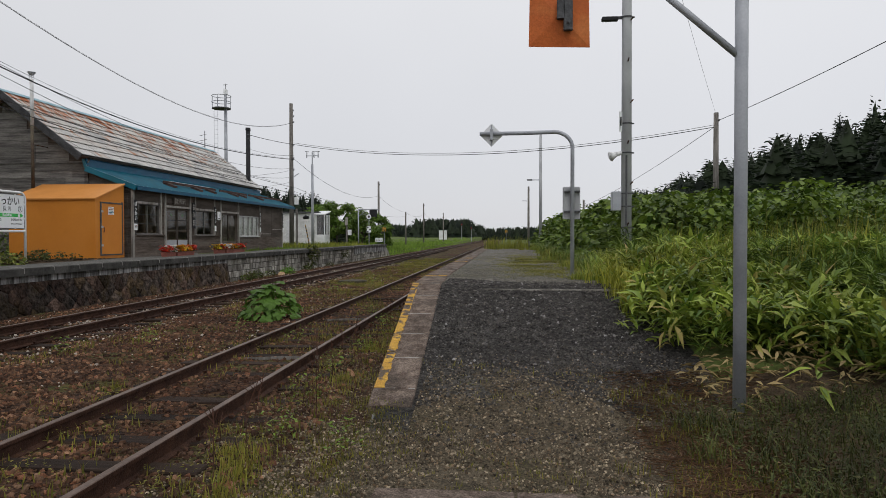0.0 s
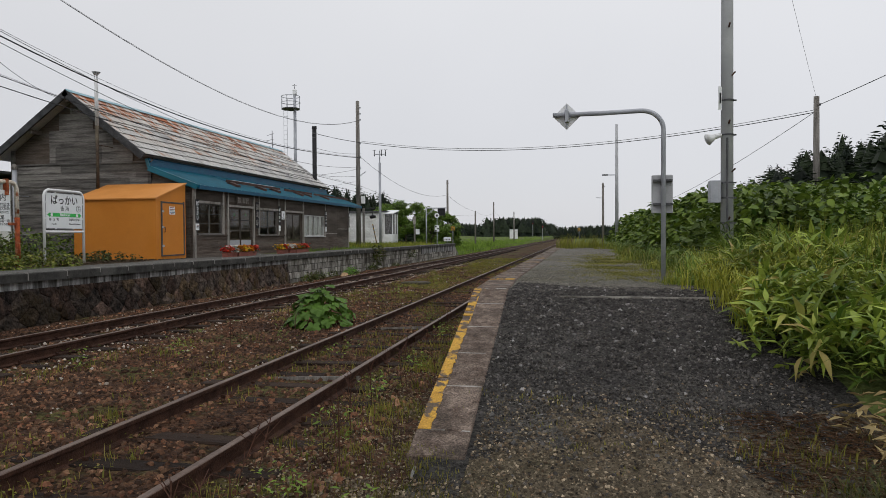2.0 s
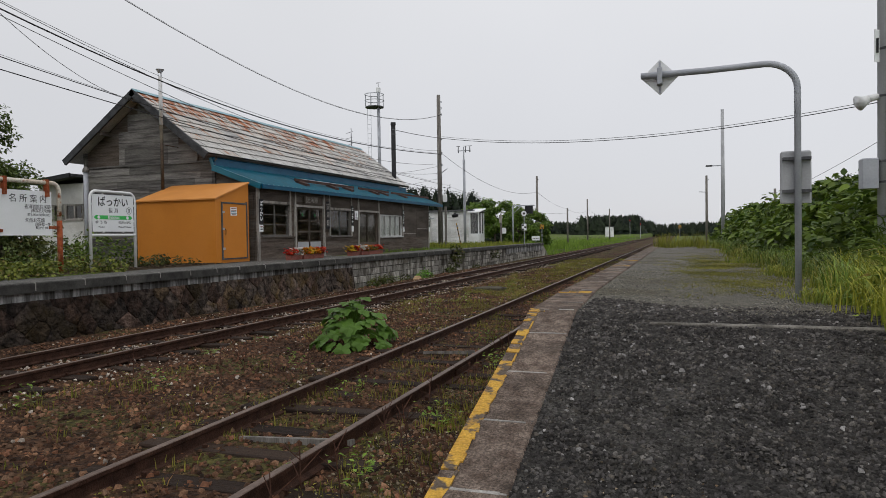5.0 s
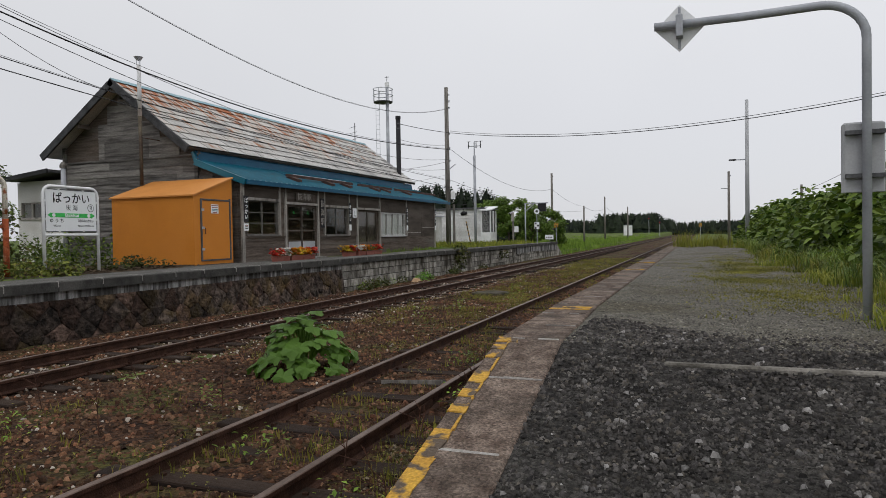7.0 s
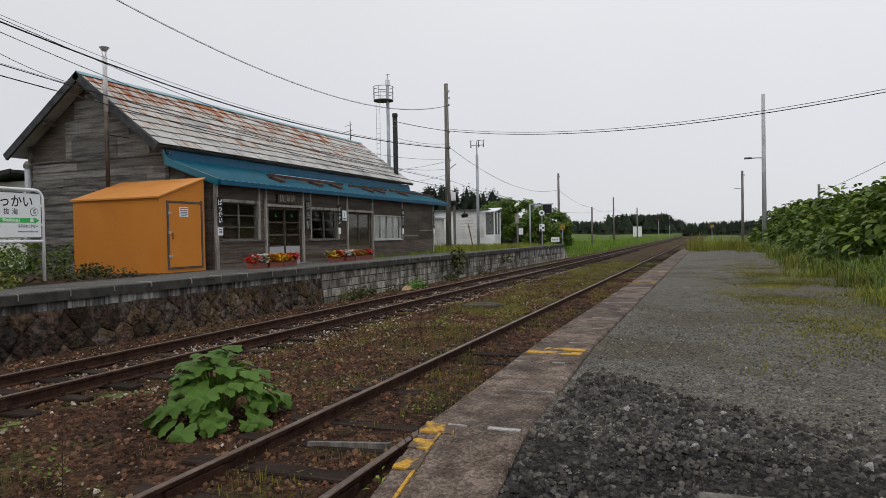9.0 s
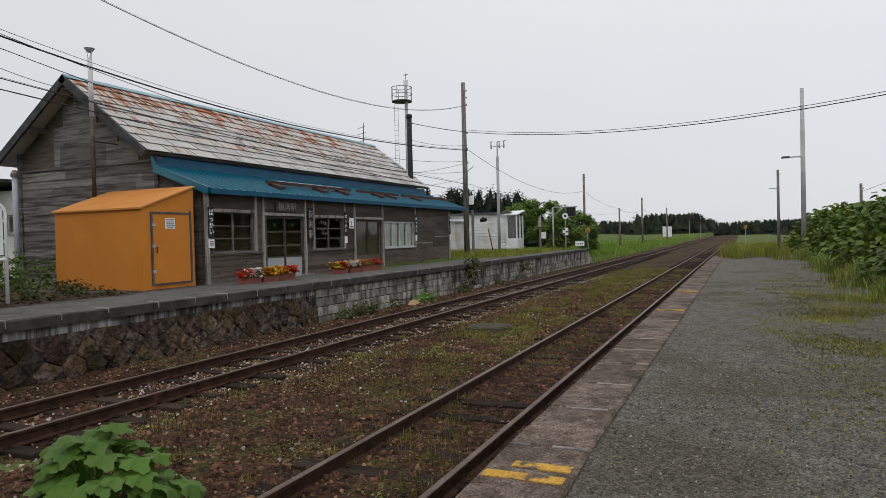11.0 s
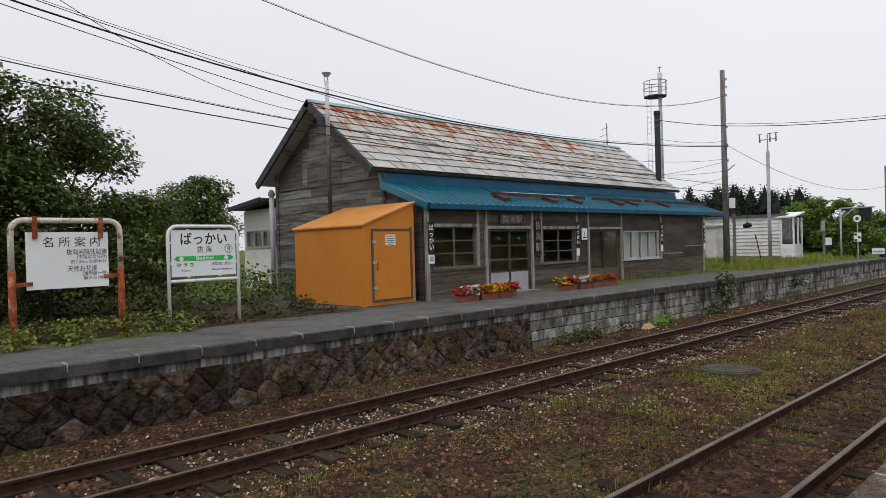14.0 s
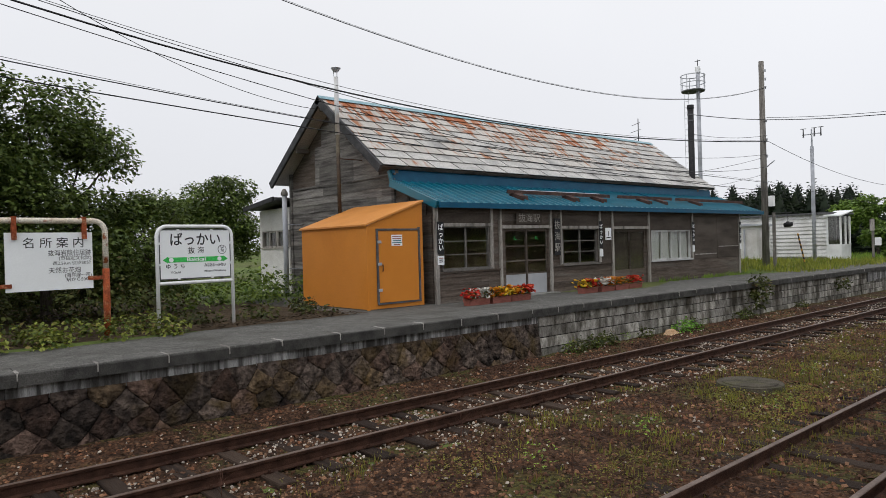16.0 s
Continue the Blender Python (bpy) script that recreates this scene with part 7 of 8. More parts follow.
tufts("wall_foot_weeds", rv, np.c_[rv.uniform(-13.7, -13.4, 60), rv.uniform(34, 41, 60)], 0.15, 14, rv.uniform(0.08, 0.25, 60), 0.012, M["meadow"], "grass along the foot of the station wall", lambda x, y: 1.0 + 0 * x, 0.7)
tufts("yard_grass", rv, np.c_[rv.uniform(-24, -11.2, 1300), rv.uniform(41.2, 60.5, 1300)], 0.5, 14, rv.uniform(0.10, 0.42, 1300), 0.020, M["yard"], "rough weeds and grass in the yard past the station", lambda x, y: ground_z(x, y) + 0.02, 0.7)
tufts("meadow", rv, np.c_[-9.9 - rv.exponential(14, 2400), 56 + rv.exponential(45, 2400)], 0.9, 12, rv.uniform(0.25, 0.6, 2400), 0.05, M["meadow"], "bright green meadow beyond the platform end", ground_z, 0.7)
tufts("line_side_grass", rv, np.c_[rv.uniform(-0.9, 12, 900), rv.uniform(43, 110, 900)], 0.6, 12, rv.uniform(0.1, 0.5, 900), 0.04, M["yard"], "rank grass past the platform end", lambda x, y: ground_z(x, y), 0.7)
tufts("end_tufts", rv, np.array([(-0.3, 38.5), (0.15, 39.2), (0.9, 39.5), (-0.6, 41), (1.2, 37), (0.5, 40.8), (-0.8, 39.8)]), 0.28, 60, 0.75, 0.02, M["grass"], "grass tufts standing on the platform end", surface_z, 0.8)
moss = np.c_[rv.normal(1.05, 0.5, 2400), rv.normal(18.5, 4.0, 2400)]
moss = moss[(wobble(moss[:, 0] * 1.5, moss[:, 1] * 0.8, 1.7, 4) + rv.normal(0, 0.45, len(moss)) > -0.1) & (moss[:, 1] > 11.8)]
tufts("platform_moss", rv, moss, 0.2, 16, rv.uniform(0.010, 0.028, len(moss)), 0.012, M["moss"], "flat yellow-green moss on the asphalt", lambda x, y: surface_z(x, y) + 0.004, 2.2)

# far woods
def far_woods(name, r, spans, label, material, sprays=0):
    """Distant conifers: each a stack of three ragged cones."""
    pairs = []
    for x0, x1, y, h, n in spans:
        for x in np.linspace(x0, x1, n):
            hh, xx, yy = h * r.uniform(0.82, 1.0), x + r.normal(0, 1), y + r.uniform(-10, 10)
            z = float(ground_z(xx, yy))
            vs, fs = [], []
            for lo, hi, rad in ((-0.05, 0.60, 0.50), (0.18, 0.78, 0.38), (0.42, 0.90, 0.22)):
                o = len(vs)
                for k in range(11):
                    a = 6.283 * k / 11
                    q = rad * hh * r.uniform(0.6, 1.15)
                    vs.append((xx + q * math.cos(a), yy + q * math.sin(a), z + hh * (lo + r.uniform(-0.05, 0.05))))
                vs.append((xx + r.normal(0, 0.02) * hh, yy, z + hh * hi))
                fs += [(o + k, o + (k + 1) % 11, o + 11) for k in range(11)]
            pairs.append((np.array(vs), np.array(fs)))
            if sprays:
                t = r.uniform(0.05, 0.84, sprays)
                a, q = r.uniform(0, 6.283, sprays), 0.50 * hh * (1.0 - t) ** 0.8
                pairs.append(scatter(LEAF_V, LEAF_F, np.c_[xx + q * np.cos(a), yy + q * np.sin(a), z + hh * t], turn_matrices(a - 1.571, r.normal(0.0, 0.35, sprays), r.normal(0, 0.4, sprays)), np.c_[np.full(sprays, 0.05 * hh), r.uniform(0.06, 0.13, sprays) * hh, np.full(sprays, 0.06 * hh)]))
    return cloud(name, *joined(pairs), material, label, "woods", kind="stuff")


far_woods("far_woods", rv, [(-70, 60, 300, 6.6, 330), (-36, -15, 285, 9.2, 95), (-170, -60, 270, 7.0, 240), (12, 110, 250, 6.0, 180)], "dark conifer woods along the horizon", M["conifer"], 60)
belt = []
for k in range(230):
    x, y = rc.uniform(-72, -27), rc.uniform(96, 116)
    z = float(ground_z(x, y)) - 0.3
    top = (9.4 if x < -31 else 6.5) * rc.uniform(0.72, 1.04)
    me, w = next(o for o in seeds[k % 4].children if o.name.startswith("crown")).data, rc.uniform(1.6, 2.4)
    co, tri = np.empty(len(me.vertices) * 3), np.empty(len(me.loops), int)
    me.vertices.foreach_get("co", co)
    me.loops.foreach_get("vertex_index", tri)
    co = (co.reshape(-1, 3) - np.array(seeds[k % 4].location)) * (w, w, top / (6.0 + 0.7 * (k % 4)))
    belt.append((co + (x, y, z), tri.reshape(-1, 3)))
cloud("near_woods", *joined(belt), M["conifer"], "dark conifer belt behind the white house", "woods", kind="stuff")


# ---------------------------------------------------------------- the broad-leaved plant between the tracks
def broad_leaf_mesh():
    """A lobed, cupped leaf, about 1 m across, its stalk at the origin."""
    pts = []
    for k in range(29):
        a = math.radians(-160 + 320 * k / 28) + math.pi / 2
        rad = 0.5 * (1 + 0.20 * math.cos(5 * (a - math.pi / 2)) + (0.08 if k % 2 else -0.05))
        pts.append((rad * math.cos(a), 0.25 + rad * math.sin(a), 0.10 * math.cos(2.5 * a) - 0.22 * rad * rad))
    vs = [(0, 0, 0.0), (0, 0.3, 0.06)] + pts
    fs = [(1, 2 + i, 3 + i) for i in range(28)] + [(0, 1, 2), (0, 30, 1)]
    return vs, fs


bl_v, bl_f = broad_leaf_mesh()
plant = thing("broad_leaved_plant", (-4.5, 12.45, 0.14), "bushy plant with large lobed green leaves between the tracks", "plant")
rp = np.random.default_rng(9)
leaf_mesh = bpy.data.meshes.new("leaf_blade")
leaf_mesh.from_pydata(bl_v, [], bl_f)
leaf_mesh.materials.append(M["butterbur"])
PS = 0.87
for k in range(100):
    a, t = rp.uniform(0, 6.283), (k / 99) ** 0.8
    rad = PS * 0.70 * math.sqrt(t) * rp.uniform(0.75, 1.1)
    z = 0.14 + PS * 0.82 * (1 - t * 0.85) * rp.uniform(0.82, 1.08)
    x, y = -4.5 + rad * math.cos(a), 12.45 + rad * math.sin(a)
    s = rp.uniform(0.14, 0.25)
    if k < 40:
        part("stalk", G().pipe([(-4.5 + 0.05 * math.cos(a), 12.45 + 0.05 * math.sin(a), 0.12), (-4.5 + rad * 0.6 * math.cos(a), 12.45 + rad * 0.6 * math.sin(a), z * 0.75), (x, y, z)], 0.010, 5), M["butterbur"], plant)
    ob = new("leaf", leaf_mesh)
    ob.parent, ob.matrix_parent_inverse = plant, Matrix.Translation(-plant.location)
    ob.matrix_basis = Matrix.Translation((x, y, z)) @ Matrix.Rotation(a - math.pi / 2 + rp.normal(0, 0.35), 4, "Z") @ Matrix.Rotation(-0.25 - 0.7 * t + rp.normal(0, 0.15), 4, "X") @ Matrix.Scale(s, 4)

# weeds on the track bed
def bed_patch(r, n):
    """Places on the track bed, thickest beside the siding and in patches."""
    p = np.c_[r.uniform(-6.6, -1.4, n), r.uniform(2, 48, n)]
    w = 0.05 + (0.55 + 0.55 * smoothstep(10, 18, p[:, 1])) * smoothstep(0.0, 0.6, wobble(p[:, 0] * 1.1, p[:, 1] * 0.45, 1.6, 2)) + 0.9 * smoothstep(14, 26, p[:, 1]) * (np.abs(p[:, 0] + 4.6) < 1.0)
    w += 0.9 * (np.abs(p[:, 0] + 1.7) < 0.42) * (p[:, 1] < 14)
    return p[r.random(n) < w * 0.55]


p = bed_patch(rv, 9000)
tufts("track_weeds", rv, p, 0.16, 10, rv.uniform(0.03, 0.12, len(p)), 0.009, M["weed"], "yellow-green weeds and grass among the ballast", bed_z, 0.9)
p = bed_patch(rv, 700)
tufts("track_grass", rv, p, 0.13, 20, rv.uniform(0.05, 0.16, len(p)), 0.006, M["grass"], "tufts of grass among the ballast", bed_z, 0.8)
p = np.concatenate([bed_patch(rv, 7000), np.c_[rv.normal(-4.9, 0.55, 4200), rv.uniform(14, 42, 4200)]])
p = p[(p[:, 1] < 14) | (wobble(p[:, 0], p[:, 1] * 0.6, 1.3, 6) > 0.15)]
n = len(p) * 10
c = np.repeat(p, 10, 0) + rv.normal(0, 0.06, (n, 2))
v, f = scatter(LEAF_V, LEAF_F, np.c_[c, bed_z(c[:, 0], c[:, 1]) + rv.uniform(0.01, 0.07, n)], turn_matrices(rv.uniform(0, 6.3, n), rv.uniform(-0.3, 0.5, n), rv.uniform(-0.4, 0.4, n)), np.c_[rv.uniform(0.009, 0.02, n), rv.uniform(0.02, 0.042, n), np.full(n, 0.03)])
cloud("track_herbs", v, f, M["weed"], "small yellow-green herbs among the ballast", "weeds", kind="stuff")
green = np.array([(-4.35, 10.6), (-5.3, 9.2), (-1.85, 7.3), (-1.75, 8.6), (-5.0, 17.4), (-4.8, 19.2), (-1.8, 5.9), (-1.95, 11.2), (-2.6, 13.2), (-6.0, 8.2), (-4.2, 21.5), (-3.0, 9.4), (-1.6, 4.6), (-1.0, 4.3), (-4.9, 24.3), (-9.45, 24.4), (-9.4, 25.6), (-9.5, 28.6), (-9.45, 29.3), (-9.5, 23.6), (-9.4, 31.5)])
n = len(green) * 46
c = np.repeat(green, 46, 0) + rv.normal(0, 0.10, (n, 2))
v, f = scatter(LEAF_V, LEAF_F, np.c_[c, 0.15 + rv.uniform(0.0, 0.24, n)], turn_matrices(rv.uniform(0, 6.3, n), rv.uniform(-0.4, 0.7, n), rv.uniform(-0.4, 0.4, n)), np.c_[rv.uniform(0.014, 0.032, n), rv.uniform(0.035, 0.07, n), np.full(n, 0.05)])
cloud("leafy_weeds", v, f, M["meadow"], "fresh green leafy weeds on the track bed", "weeds", kind="stuff")
p = np.c_[rv.normal(-1.58, 0.22, 300), 2.0 + 8 * rv.uniform(0, 1, 300) ** 1.1]
p = p[wobble(p[:, 0] * 2, p[:, 1], 1.5, 8) > 0.1]
tufts("ramp_side_grass", rv, p, 0.10, 13, rv.uniform(0.05, 0.16, len(p)), 0.006, M["weed"], "yellow-green grass tufts between the rail and the ramp", bed_z, 0.8)
# dry upright stalks
st, sl = G(), []
for k in range(44):
    x, y = (rv.uniform(-2.05, -1.45), rv.uniform(3.4, 12)) if k < 26 else (rv.uniform(-6.4, -4.0), rv.uniform(8, 24))
    h = rv.uniform(0.25, 0.55)
    dx, dy = rv.normal(0, 0.06, 2)
    st.tube((x, y, 0.12), (x + dx, y + dy, 0.12 + h), 0.005, 0.003, 4)
    for j in range(5):
        t = rv.uniform(0.35, 0.95)
        e = rv.normal(0, 0.08, 2)
        st.tube((x + dx * t, y + dy * t, 0.12 + h * t), (x + dx * t + e[0], y + dy * t + e[1], 0.12 + h * min(1.1, t + 0.22)), 0.003, 0.002, 4)
solid("dry_stalks", st, M["rusty"], "dry brown branching weed stalks beside the rail", "weeds", kind="stuff")
p = np.concatenate([np.c_[rv.uniform(-1.3, 1.9, 420), rv.uniform(1.2, 6.6, 420)], np.c_[rv.uniform(-1.5, -0.72, 420), rv.uniform(1.4, 5.6, 420)]])
p = p[(wobble(p[:, 0], p[:, 1], 1.4, 5) > 0.05) | (p[:, 0] < -0.75)]
tufts("path_weeds", rv, p, 0.09, 9, rv.uniform(0.02, 0.06, len(p)), 0.006, M["weed"], "sparse weeds on the gravel path", surface_z, 0.9)

# ---------------------------------------------------------------- loose stones
M["coping_pale"] = mat("pale_grey_chip", (0.13, 0.125, 0.12), (0.27, 0.26, 0.25), 9, 0.85, 0.3, 90, by_piece=0.5)
M["soil_chip"] = mat("path_chip", (0.085, 0.068, 0.046), (0.19, 0.155, 0.108), 7, 0.9, 0.3, 90, by_piece=0.6, hues=((1, 1, 1), (0.55, 0.53, 0.52), (1.1, 0.95, 0.85), (0.8, 0.8, 0.8), (1.8, 1.8, 1.8)))
M["grit"] = mat("platform_grit", (0.100, 0.095, 0.081), (0.195, 0.185, 0.158), 9, 0.9, 0.3, 120, by_piece=0.55, hues=((1, 1, 1), (0.5, 0.5, 0.52), (1.1, 1.05, 0.9), (0.7, 0.7, 0.7), (1.6, 1.6, 1.55)))
def strew(name, r, p, zf, smin, smax, material, label, category="stones"):
    n = len(p)
    s = smin + (smax - smin) * r.uniform(0, 1, n) ** 2.3
    v, f = scatter(SHARD_V, SHARD_F, np.c_[p, zf(p[:, 0], p[:, 1]) + s * 0.18], turn_matrices(r.uniform(0, 6.3, n), r.uniform(-0.5, 0.5, n), r.uniform(-0.5, 0.5, n)), np.c_[s, s * r.uniform(0.6, 1.0, n), s * r.uniform(0.5, 0.9, n)])
    return cloud(name, v, f, material, label, category, kind="stuff")


n = 78000
y = 3 + 33 * rv.uniform(0, 1, n) ** 1.35
p = np.c_[rv.uniform(-9.6, -1.4, n), y]
on_tie = (np.abs((p[:, 1] - 1.2 + 0.32) % 0.64 - 0.32) < 0.10) & ((np.abs(p[:, 0] + 2.85) < 1.0) | (np.abs(p[:, 0] + 7.56) < 1.0))
p = p[~on_tie | (rv.random(n) < 0.3)]
strew("ballast_stones", rv, p, bed_z, 0.026, 0.076, M["stone"], "brown broken ballast stones of the track bed")
n = 9500
p = np.c_[np.where(rv.random(n) < 0.7, rv.uniform(-8.6, -6.2, n), rv.uniform(-9.5, -3.6, n)), 6 + 36 * rv.uniform(0, 1, n) ** 1.1]
p = p[rv.random(n) < 0.4 + 0.6 * smoothstep(11, 18, p[:, 1]) * smoothstep(-0.5, 0.4, wobble(p[:, 0], p[:, 1], 1.8, 9))]
strew("pale_stones", rv, p, lambda x, y: bed_z(x, y) + 0.012, 0.024, 0.064, M["stone_pale"], "scattered pale ballast stones")
n = 74000
p = np.c_[rv.uniform(-0.78, 2.25, n), 4.7 + 7.4 * rv.uniform(0, 1, n)]
head = 11.25 - 0.95 * smoothstep(-0.7, 0.5, p[:, 0]) + 0.3 * wobble(p[:, 0], p[:, 1], 2.6, 5)
p = p[rv.random(n) < (1 - smoothstep(head - 0.35, head + 0.45, p[:, 1])) * (0.08 + 0.92 * smoothstep(5.3, 7.2, p[:, 1])) * (1 - 0.6 * smoothstep(1.5, 2.1, p[:, 0]))]
strew("ramp_gravel", rv, p, lambda x, y: np.where((y < 7.6) & (x > -0.6), np.maximum(foot_z(x, y), surface_z(x, y)), surface_z(x, y)), 0.010, 0.042, M["chip"], "dark crushed gravel on the ramp", "gravel")
n = 420
p = np.c_[rv.uniform(-0.7, 2.0, n), rv.uniform(5.6, 10.8, n)]
strew("pale_chips", rv, p, lambda x, y: np.maximum(foot_z(x, y), surface_z(x, y)) + 0.004, 0.014, 0.055, M["coping_pale"], "pale grey stones lying on the dark gravel", "gravel")
n = 24000
p = np.c_[rv.uniform(-0.85, 2.3, n), 10.1 + 8 * rv.uniform(0, 1, n) ** 1.6]
strew("platform_grit", rv, p, lambda x, y: TOP_R + 0.006 * wobble(x, y, 1.5), 0.007, 0.021, M["grit"], "fine grey grit on the worn platform surface", "gravel")
n = 60000
p = np.c_[rv.uniform(-1.5, 2.2, n), rv.uniform(1.0, 7.2, n)]
p = p[(p[:, 1] < 5.2) | (p[:, 0] > -0.6) & (rv.random(n) < 0.9 * smoothstep(7.2, 5.6, p[:, 1]) + 0.5 * smoothstep(1.2, 1.8, p[:, 0]))]
p = p[(p[:, 1] > 3.66) | (p[:, 0] < -0.66)]
p = p[rv.random(len(p)) < 1 - 0.85 * smoothstep(1.05, 1.6, p[:, 0] + 0.2 * wobble(p[:, 0], p[:, 1], 2.1, 1))]
p = np.concatenate([p, np.c_[rv.uniform(-2.15, -1.06, 15000), 1.6 + 9 * rv.uniform(0, 1, 15000) ** 1.3]])
strew("path_gravel", rv, p, lambda x, y: np.where(x < -1.0, bed_z(x, y), np.where((y > 4.96) & (x > -0.6), np.maximum(foot_z(x, y), ramp_z(x, y)), ramp_z(x, y))), 0.008, 0.034, M["soil_chip"], "fine brown gravel strewn on the path", "gravel")


# ---------------------------------------------------------------- pieces: sleepers, edging, masonry
def shared(name, mesh, parent, m):
    ob = new(name, mesh)
    ob.parent, ob.matrix_parent_inverse = parent, Matrix.Translation(-parent.location)
    ob.matrix_basis = m
    return ob


def piece_mesh(g, material):
    me = g.mesh("piece")
    me.materials.append(material)
    return me


rz = random.Random(31)
sleeper = piece_mesh(G().box(-1.05, 1.05, -0.10, 0.10, -0.12, 0.0, 0.012), M["sleeper"])
for th, x in ((track_near, -2.85), (track_far, -7.56)):
    for k in range(120):
        y = 1.2 + 0.64 * k + rz.uniform(-0.03, 0.03)
        shared("sleeper", sleeper, th, Matrix.Translation((x + rz.uniform(-0.06, 0.06), y, (0.163 if x > -5 else 0.148) + rz.uniform(-0.014, 0.012))) @ Matrix.Rotation(rz.uniform(-0.03, 0.03), 4, "Z"))
spike = piece_mesh(G().box(-0.085, 0.085, -0.05, 0.05, 0, 0.012).box(-0.1, -0.065, -0.012, 0.012, 0.0, 0.04).box(0.065, 0.1, -0.012, 0.012, 0.0, 0.04), M["rail"])
for th, rails in ((track_near, NEAR), (track_far, FAR)):
    for x in rails:
        for k in range(34):
            shared("tie_plate", spike, th, Matrix.Translation((x, 4.4 + 0.64 * k, 0.15)))
fish = piece_mesh(G().box(0.012, 0.03, -0.28, 0.28, 0.175, 0.24, 0.004).box(-0.03, -0.012, -0.28, 0.28, 0.175, 0.24, 0.004), M["rail"])
for x in NEAR:
    for y in (10.9, 21.0, 31.0):
        shared("fishplate", fish, track_near, Matrix.Translation((x, y, 0)))

# concrete edging of the island platform: ramp slabs, then level ones
M["sill"] = mat("weathered_sill", (0.10, 0.092, 0.080), (0.24, 0.225, 0.20), 5, 0.9, 0.4, 60, c3=(0.06, 0.055, 0.045), big=1.2)
edging = thing("platform_edging", (-1.1, 20, 0.5), "worn concrete edging slabs with yellow paint along the platform", "platform edge", kind="structure")


def edge_l(y):
    return float(np.interp(y, (5.1, 10.05, 12.5), (-1.04, -1.27, EDGE_R)))


def edge_r(y):
    return float(np.interp(y, (5.1, 9.9, 12.5), (-0.62, -0.79, -0.88)))


def edge_slab(y0, y1):
    """One edging slab between two joints, following the ramp and the slight bend of the edge."""
    c, e = 0.012, 0.007
    a, b = float(ramp_z(0, y0)) + 0.02 + rz.uniform(-0.004, 0.004), float(ramp_z(0, y1)) + 0.02 + rz.uniform(-0.004, 0.004)
    la, lb, ra, rb = edge_l(y0), edge_l(y1), edge_r(y0), edge_r(y1)
    vs = []
    for d, i in ((-0.17, 0), (-c, 0), (0, c)):
        vs += [(la + i, y0 + e + i, a + d), (ra - i, y0 + e + i, a + d), (rb - i, y1 - e - i, b + d), (lb + i, y1 - e - i, b + d)]
    return G().add(vs, [(3, 2, 1, 0), (8, 9, 10, 11)] + [(i, (i + 1) % 4, 4 + (i + 1) % 4, 4 + i) for i in range(4)] + [(4 + i, 4 + (i + 1) % 4, 8 + (i + 1) % 4, 8 + i) for i in range(4)])


def strip(x0, x1, x2, x3, ya, yb, lift):
    """A thin painted patch on the edging from (x0..x1, ya) to (x2..x3, yb)."""
    za, zb = float(ramp_z(0, ya)) + lift, float(ramp_z(0, yb)) + lift
    q = [(x0, ya, za), (x1, ya, za), (x3, yb, zb), (x2, yb, zb)]
    return G().add(q + [(x, y, z - 0.012) for x, y, z in q], [(0, 1, 2, 3), (7, 6, 5, 4), (0, 4, 5, 1), (1, 5, 6, 2), (2, 6, 7, 3), (3, 7, 4, 0)])


ys = [5.44, 5.84, 6.68, 7.52, 8.36, 9.30, 10.05, 10.8, 11.65, 12.5, 13.35, 14.13, 15.0, 15.72, 16.45]
while ys[-1] < END_R - 1:
    ys.append(ys[-1] + rz.uniform(0.78, 0.86))
for k, (a, b) in enumerate(zip(ys, ys[1:])):
    s = part("slab", edge_slab(a, b), M["slab"], edging)
    xa = edge_l(b) + 0.02
    while xa < edge_r(b) - 0.03:
        xb = min(xa + rz.uniform(0.05, 0.16), edge_r(b) - 0.01)
        if rz.random() < 0.85:
            part("mortar", strip(xa, xb, xa, xb, b - rz.uniform(0.006, 0.016), b + rz.uniform(0.004, 0.020), 0.0235), M["mortar"], edging)
        xa = xb
    if 0 < k < 6:
        n = 9
        for j in range(n):
            u, w = a + (b - a) * j / n, a + (b - a) * (j + rz.uniform(0.94, 1.0)) / n
            wd, w2 = rz.uniform(0.098, 0.120), rz.uniform(0.098, 0.120)
            worn = (j % 2 == 1 and (k > 4 or k == 4 and j > 4)) or rz.random() < 0.08
            x0 = 0.098 if worn else 0.008
            part("yellow_stripe", strip(edge_l(u) + x0, edge_l(u) + max(wd, x0 + 0.014), edge_l(w) + x0, edge_l(w) + max(w2, x0 + 0.014), u, w, 0.0275), M["yellow"], s, "worn yellow paint")
    if any(a <= y < b for y in (12.1, 19.2, 22.8)):
        m = (a + b) / 2
        for d, f in ((-0.12, 0.0), (0.04, 0.1)):
            part("yellow_bar", strip(edge_l(m) + 0.03 + f, edge_r(m) - 0.03, edge_l(m) + 0.03 + f, edge_r(m) - 0.03, m + d, m + d + 0.09, 0.0275), M["yellow"], s, "worn yellow paint")
part("yellow_stripe", strip(edge_l(9.97) + 0.01, edge_l(9.97) + 0.17, edge_l(10.03) + 0.01, edge_l(10.03) + 0.15, 9.95, 10.03, 0.0275), M["yellow"], edging, "worn yellow paint")
part("edge_face", G().prism([(5.6, 0.0), (END_R, 0.0), (END_R, TOP_R - 0.14), (10.05, TOP_R - 0.14), (5.8, 0.1)], "x", -1.06, -1.03), M["concrete"], edging)

g = G().box(-0.09, 1.95, 9.67, 9.735, 0.80, 0.972, 0.012)
solid("ramp_sill", g, M["sill"], "low pale concrete strip across the head of the ramp", "kerb", kind="structure")
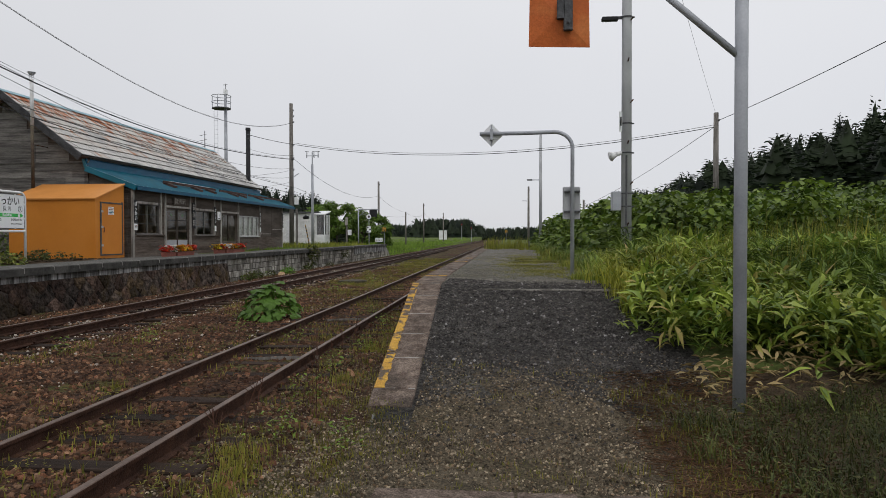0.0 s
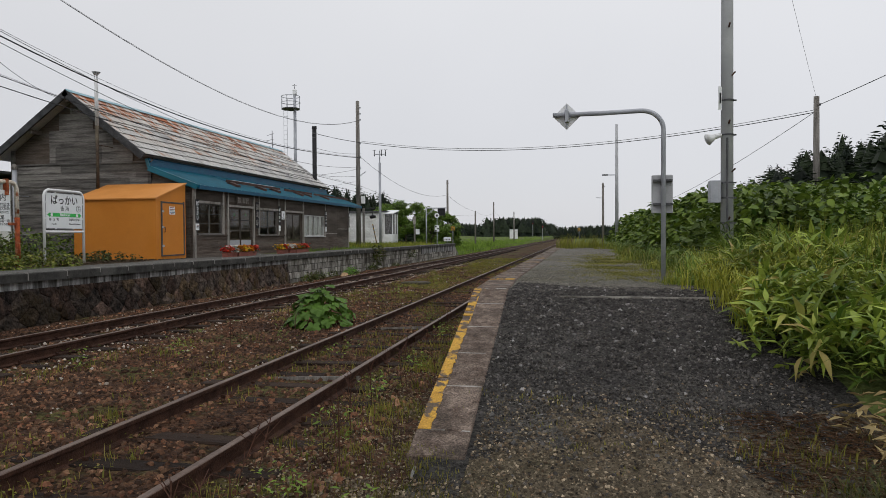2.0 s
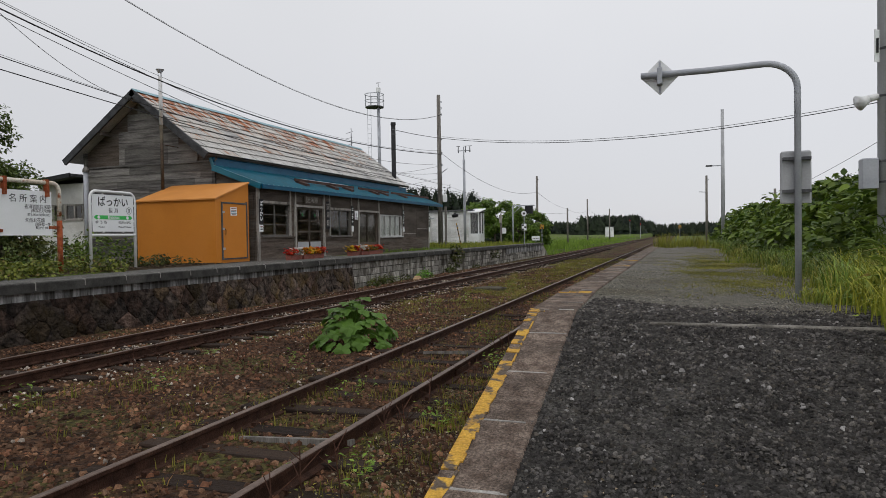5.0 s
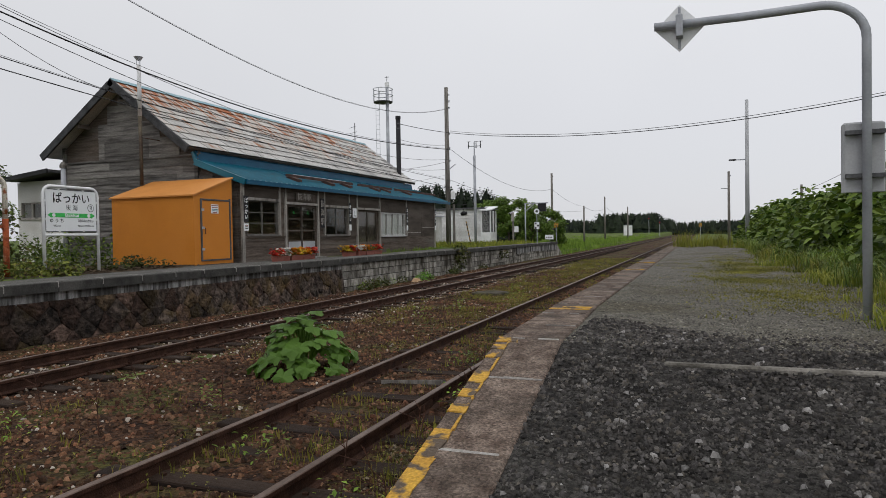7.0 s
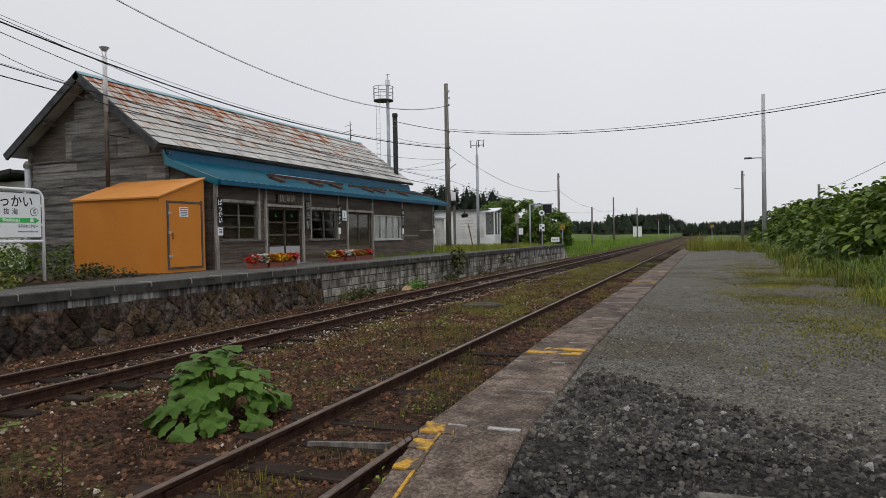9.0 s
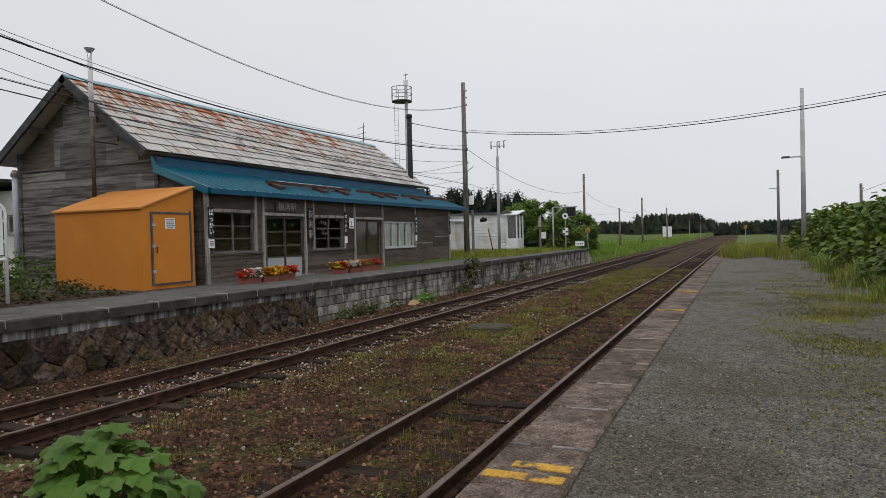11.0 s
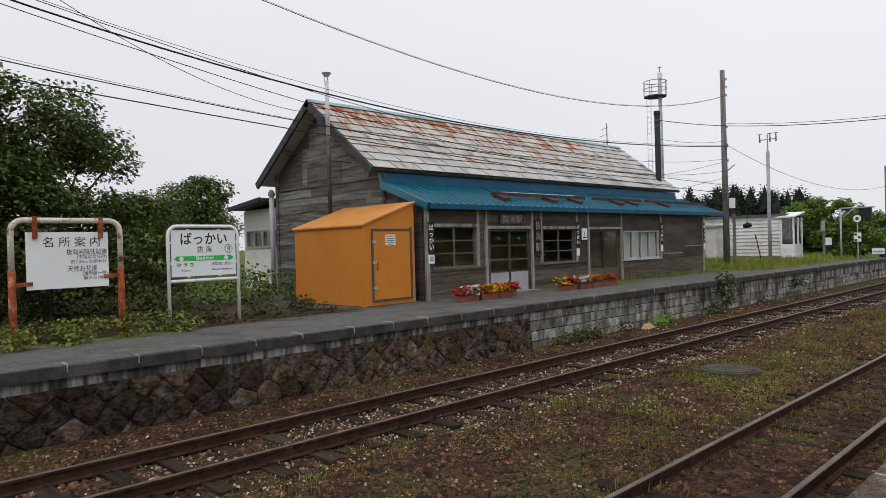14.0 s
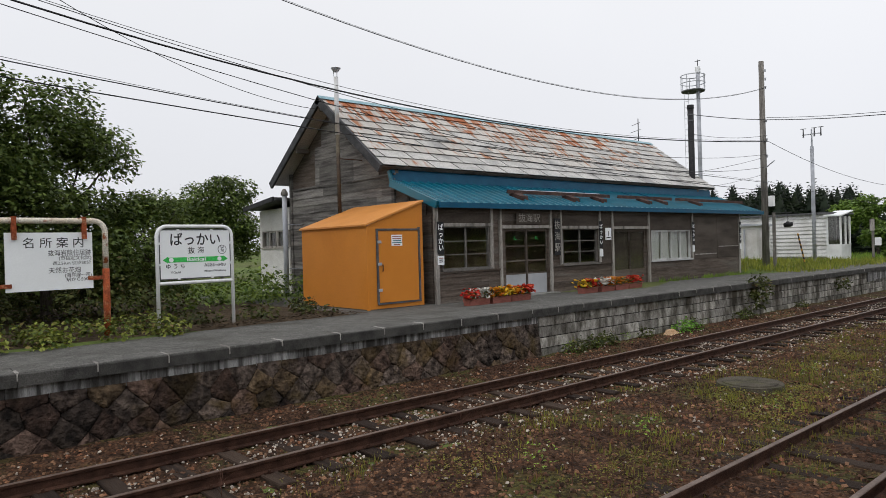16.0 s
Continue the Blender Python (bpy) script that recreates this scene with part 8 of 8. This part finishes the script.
crossing = thing("crossing_slab", (0.3, 2.6, 0.1), "grey concrete paving slabs at the foot of the path", "paving", kind="structure")
for a, b in ((-0.62, 0.30), (0.315, 0.70), (0.93, 1.25)):
    part("slab", G().box(a, b, 1.9, 3.62, 0.02, 0.125, 0.01), M["slab"], crossing)

# coping, lime band and masonry of the station platform
r = random.Random(8)
y = 2.0
while y < END_L:
    l = r.uniform(0.85, 1.1)
    o = r.uniform(-0.012, 0.012)
    part("coping_stone", G().box(EDGE_L - 0.56, EDGE_L + o, y + 0.002, min(y + l, END_L) - 0.002, 0.965, 1.125 + r.uniform(-0.006, 0.004), 0.010), M["coping"], wall_l)
    part("paving_strip", G().box(EDGE_L - 0.58, EDGE_L - 0.045 + o, y + 0.004, min(y + l, END_L) - 0.004, 1.10, 1.136 + r.uniform(-0.003, 0.003), 0.006), M["asphalt2"], wall_l)
    if y > 6:
        part("mortar", G().box(EDGE_L - 0.03, EDGE_L + 0.004, y - 0.008, y + 0.008, 0.99 + r.uniform(0, 0.06), 1.12), M["mortar"], wall_l)
    if y > 6 and r.random() < 0.8:
        part("mortar", G().box(EDGE_L - r.uniform(0.2, 0.34), EDGE_L - 0.02, y - 0.02, y + r.uniform(0.01, 0.035), 1.09, 1.141), M["mortar"], wall_l)
    y += l
y = 2.0
while y < 23.0:
    l = r.uniform(0.7, 1.5)
    part("band", G().box(EDGE_L - 0.2, EDGE_L - 0.10 + r.uniform(-0.008, 0.008), y, min(y + l, 23.05) - 0.004, 0.78 + r.uniform(-0.03, 0.03), 0.965), M["lime"], wall_l, "lime-streaked concrete band")
    y += l


def clip_cell(poly, px, py, qx, qy):
    """Keeps the half of a polygon nearer to (px, py) than to (qx, qy)."""
    mx, my, dx, dy = (px + qx) / 2, (py + qy) / 2, qx - px, qy - py
    out = []
    for (ax, ay), (bx, by) in zip(poly, poly[1:] + poly[:1]):
        sa, sb = (ax - mx) * dx + (ay - my) * dy, (bx - mx) * dx + (by - my) * dy
        if sa <= 0:
            out.append((ax, ay))
        if sa * sb < 0:
            t = sa / (sa - sb)
            out.append((ax + t * (bx - ax), ay + t * (by - ay)))
    return out


seeds = []
for j in range(4):
    for k in range(39):
        seeds.append((4.8 + 0.47 * k + 0.235 * (j % 2) + r.uniform(-0.085, 0.085), 0.02 + 0.245 * j + r.uniform(-0.06, 0.06)))
for i, (sy, sz) in enumerate(seeds):
    cell = [(max(sy - 0.6, 4.8), 0.0), (min(sy + 0.6, 23.05), 0.0), (min(sy + 0.6, 23.05), 0.82), (max(sy - 0.6, 4.8), 0.82)]
    for j, (qy, qz) in enumerate(seeds):
        if j != i and abs(qy - sy) < 1.0 and cell:
            cell = clip_cell(cell, sy, sz, qy, qz)
    if len(cell) < 3:
        continue
    cy, cz = sum(p[0] for p in cell) / len(cell), sum(p[1] for p in cell) / len(cell)
    n = len(cell)
    ring = []
    for (u, w), (u2, w2) in zip(cell, cell[1:] + cell[:1]):
        ring += [(u, w), ((u + u2) / 2 + r.uniform(-0.008, 0.008), (w + w2) / 2 + r.uniform(-0.008, 0.008))]
    n = len(ring)
    f = r.uniform(0.0, 0.03)
    lean = lambda z: 0.10 * (0.82 - z)
    vs = []
    for scale, out in ((0.999, -0.03), (0.982, 0.0), (0.90, 0.012), (0.45, 0.016)):
        vs += [(EDGE_L - 0.10 + out + f + lean(cz + (w - cz) * scale) + (r.uniform(-0.008, 0.008) if scale < 0.97 else 0), cy + (u - cy) * scale, cz + (w - cz) * scale) for u, w in ring]
    fs = [tuple(range(3 * n, 4 * n))] + [(k * n + i2, k * n + (i2 + 1) % n, (k + 1) * n + (i2 + 1) % n, (k + 1) * n + i2) for k in range(3) for i2 in range(n)]
    # darker stones at the near end, paler ones further along, mixed between
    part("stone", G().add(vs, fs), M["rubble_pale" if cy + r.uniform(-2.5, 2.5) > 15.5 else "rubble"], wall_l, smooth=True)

blocks = [piece_mesh(G().box(-0.12, 0.0, 0.014, w - 0.014, 0.013, 0.224, 0.018), M["ashlar"]) for w in (0.55, 0.72, 0.9)]
for j in range(4):
    y, k = 23.08, 0 if j % 2 else 2
    while y < END_L - 0.3:
        w = (0.55, 0.72, 0.9)[k]
        if y > 23.0:
            shared("block", blocks[k], wall_l, Matrix.Translation((EDGE_L - 0.09 + r.uniform(-0.012, 0.012), y, 0.02 + 0.236 * j)))
        y, k = y + w, r.randrange(3)
y = 43.6
while y < END_L - 0.2:
    l = r.uniform(0.8, 1.5)
    part("band", G().box(EDGE_L - 0.2, EDGE_L - 0.055 + r.uniform(-0.006, 0.006), y, min(y + l, END_L) - 0.004, 0.60 + r.uniform(-0.04, 0.04), 0.965), M["lime"], wall_l, "lime-streaked concrete band")
    y += l
g = G().prism([(END_L, 0.0), (END_L + 2.6, 0.0), (END_L, 1.0)], "x", EDGE_L - 4.0, EDGE_L - 0.1)
solid("platform_ramp", g, M["ashlar"], "stone ramp at the far platform end", "ramp", kind="structure")
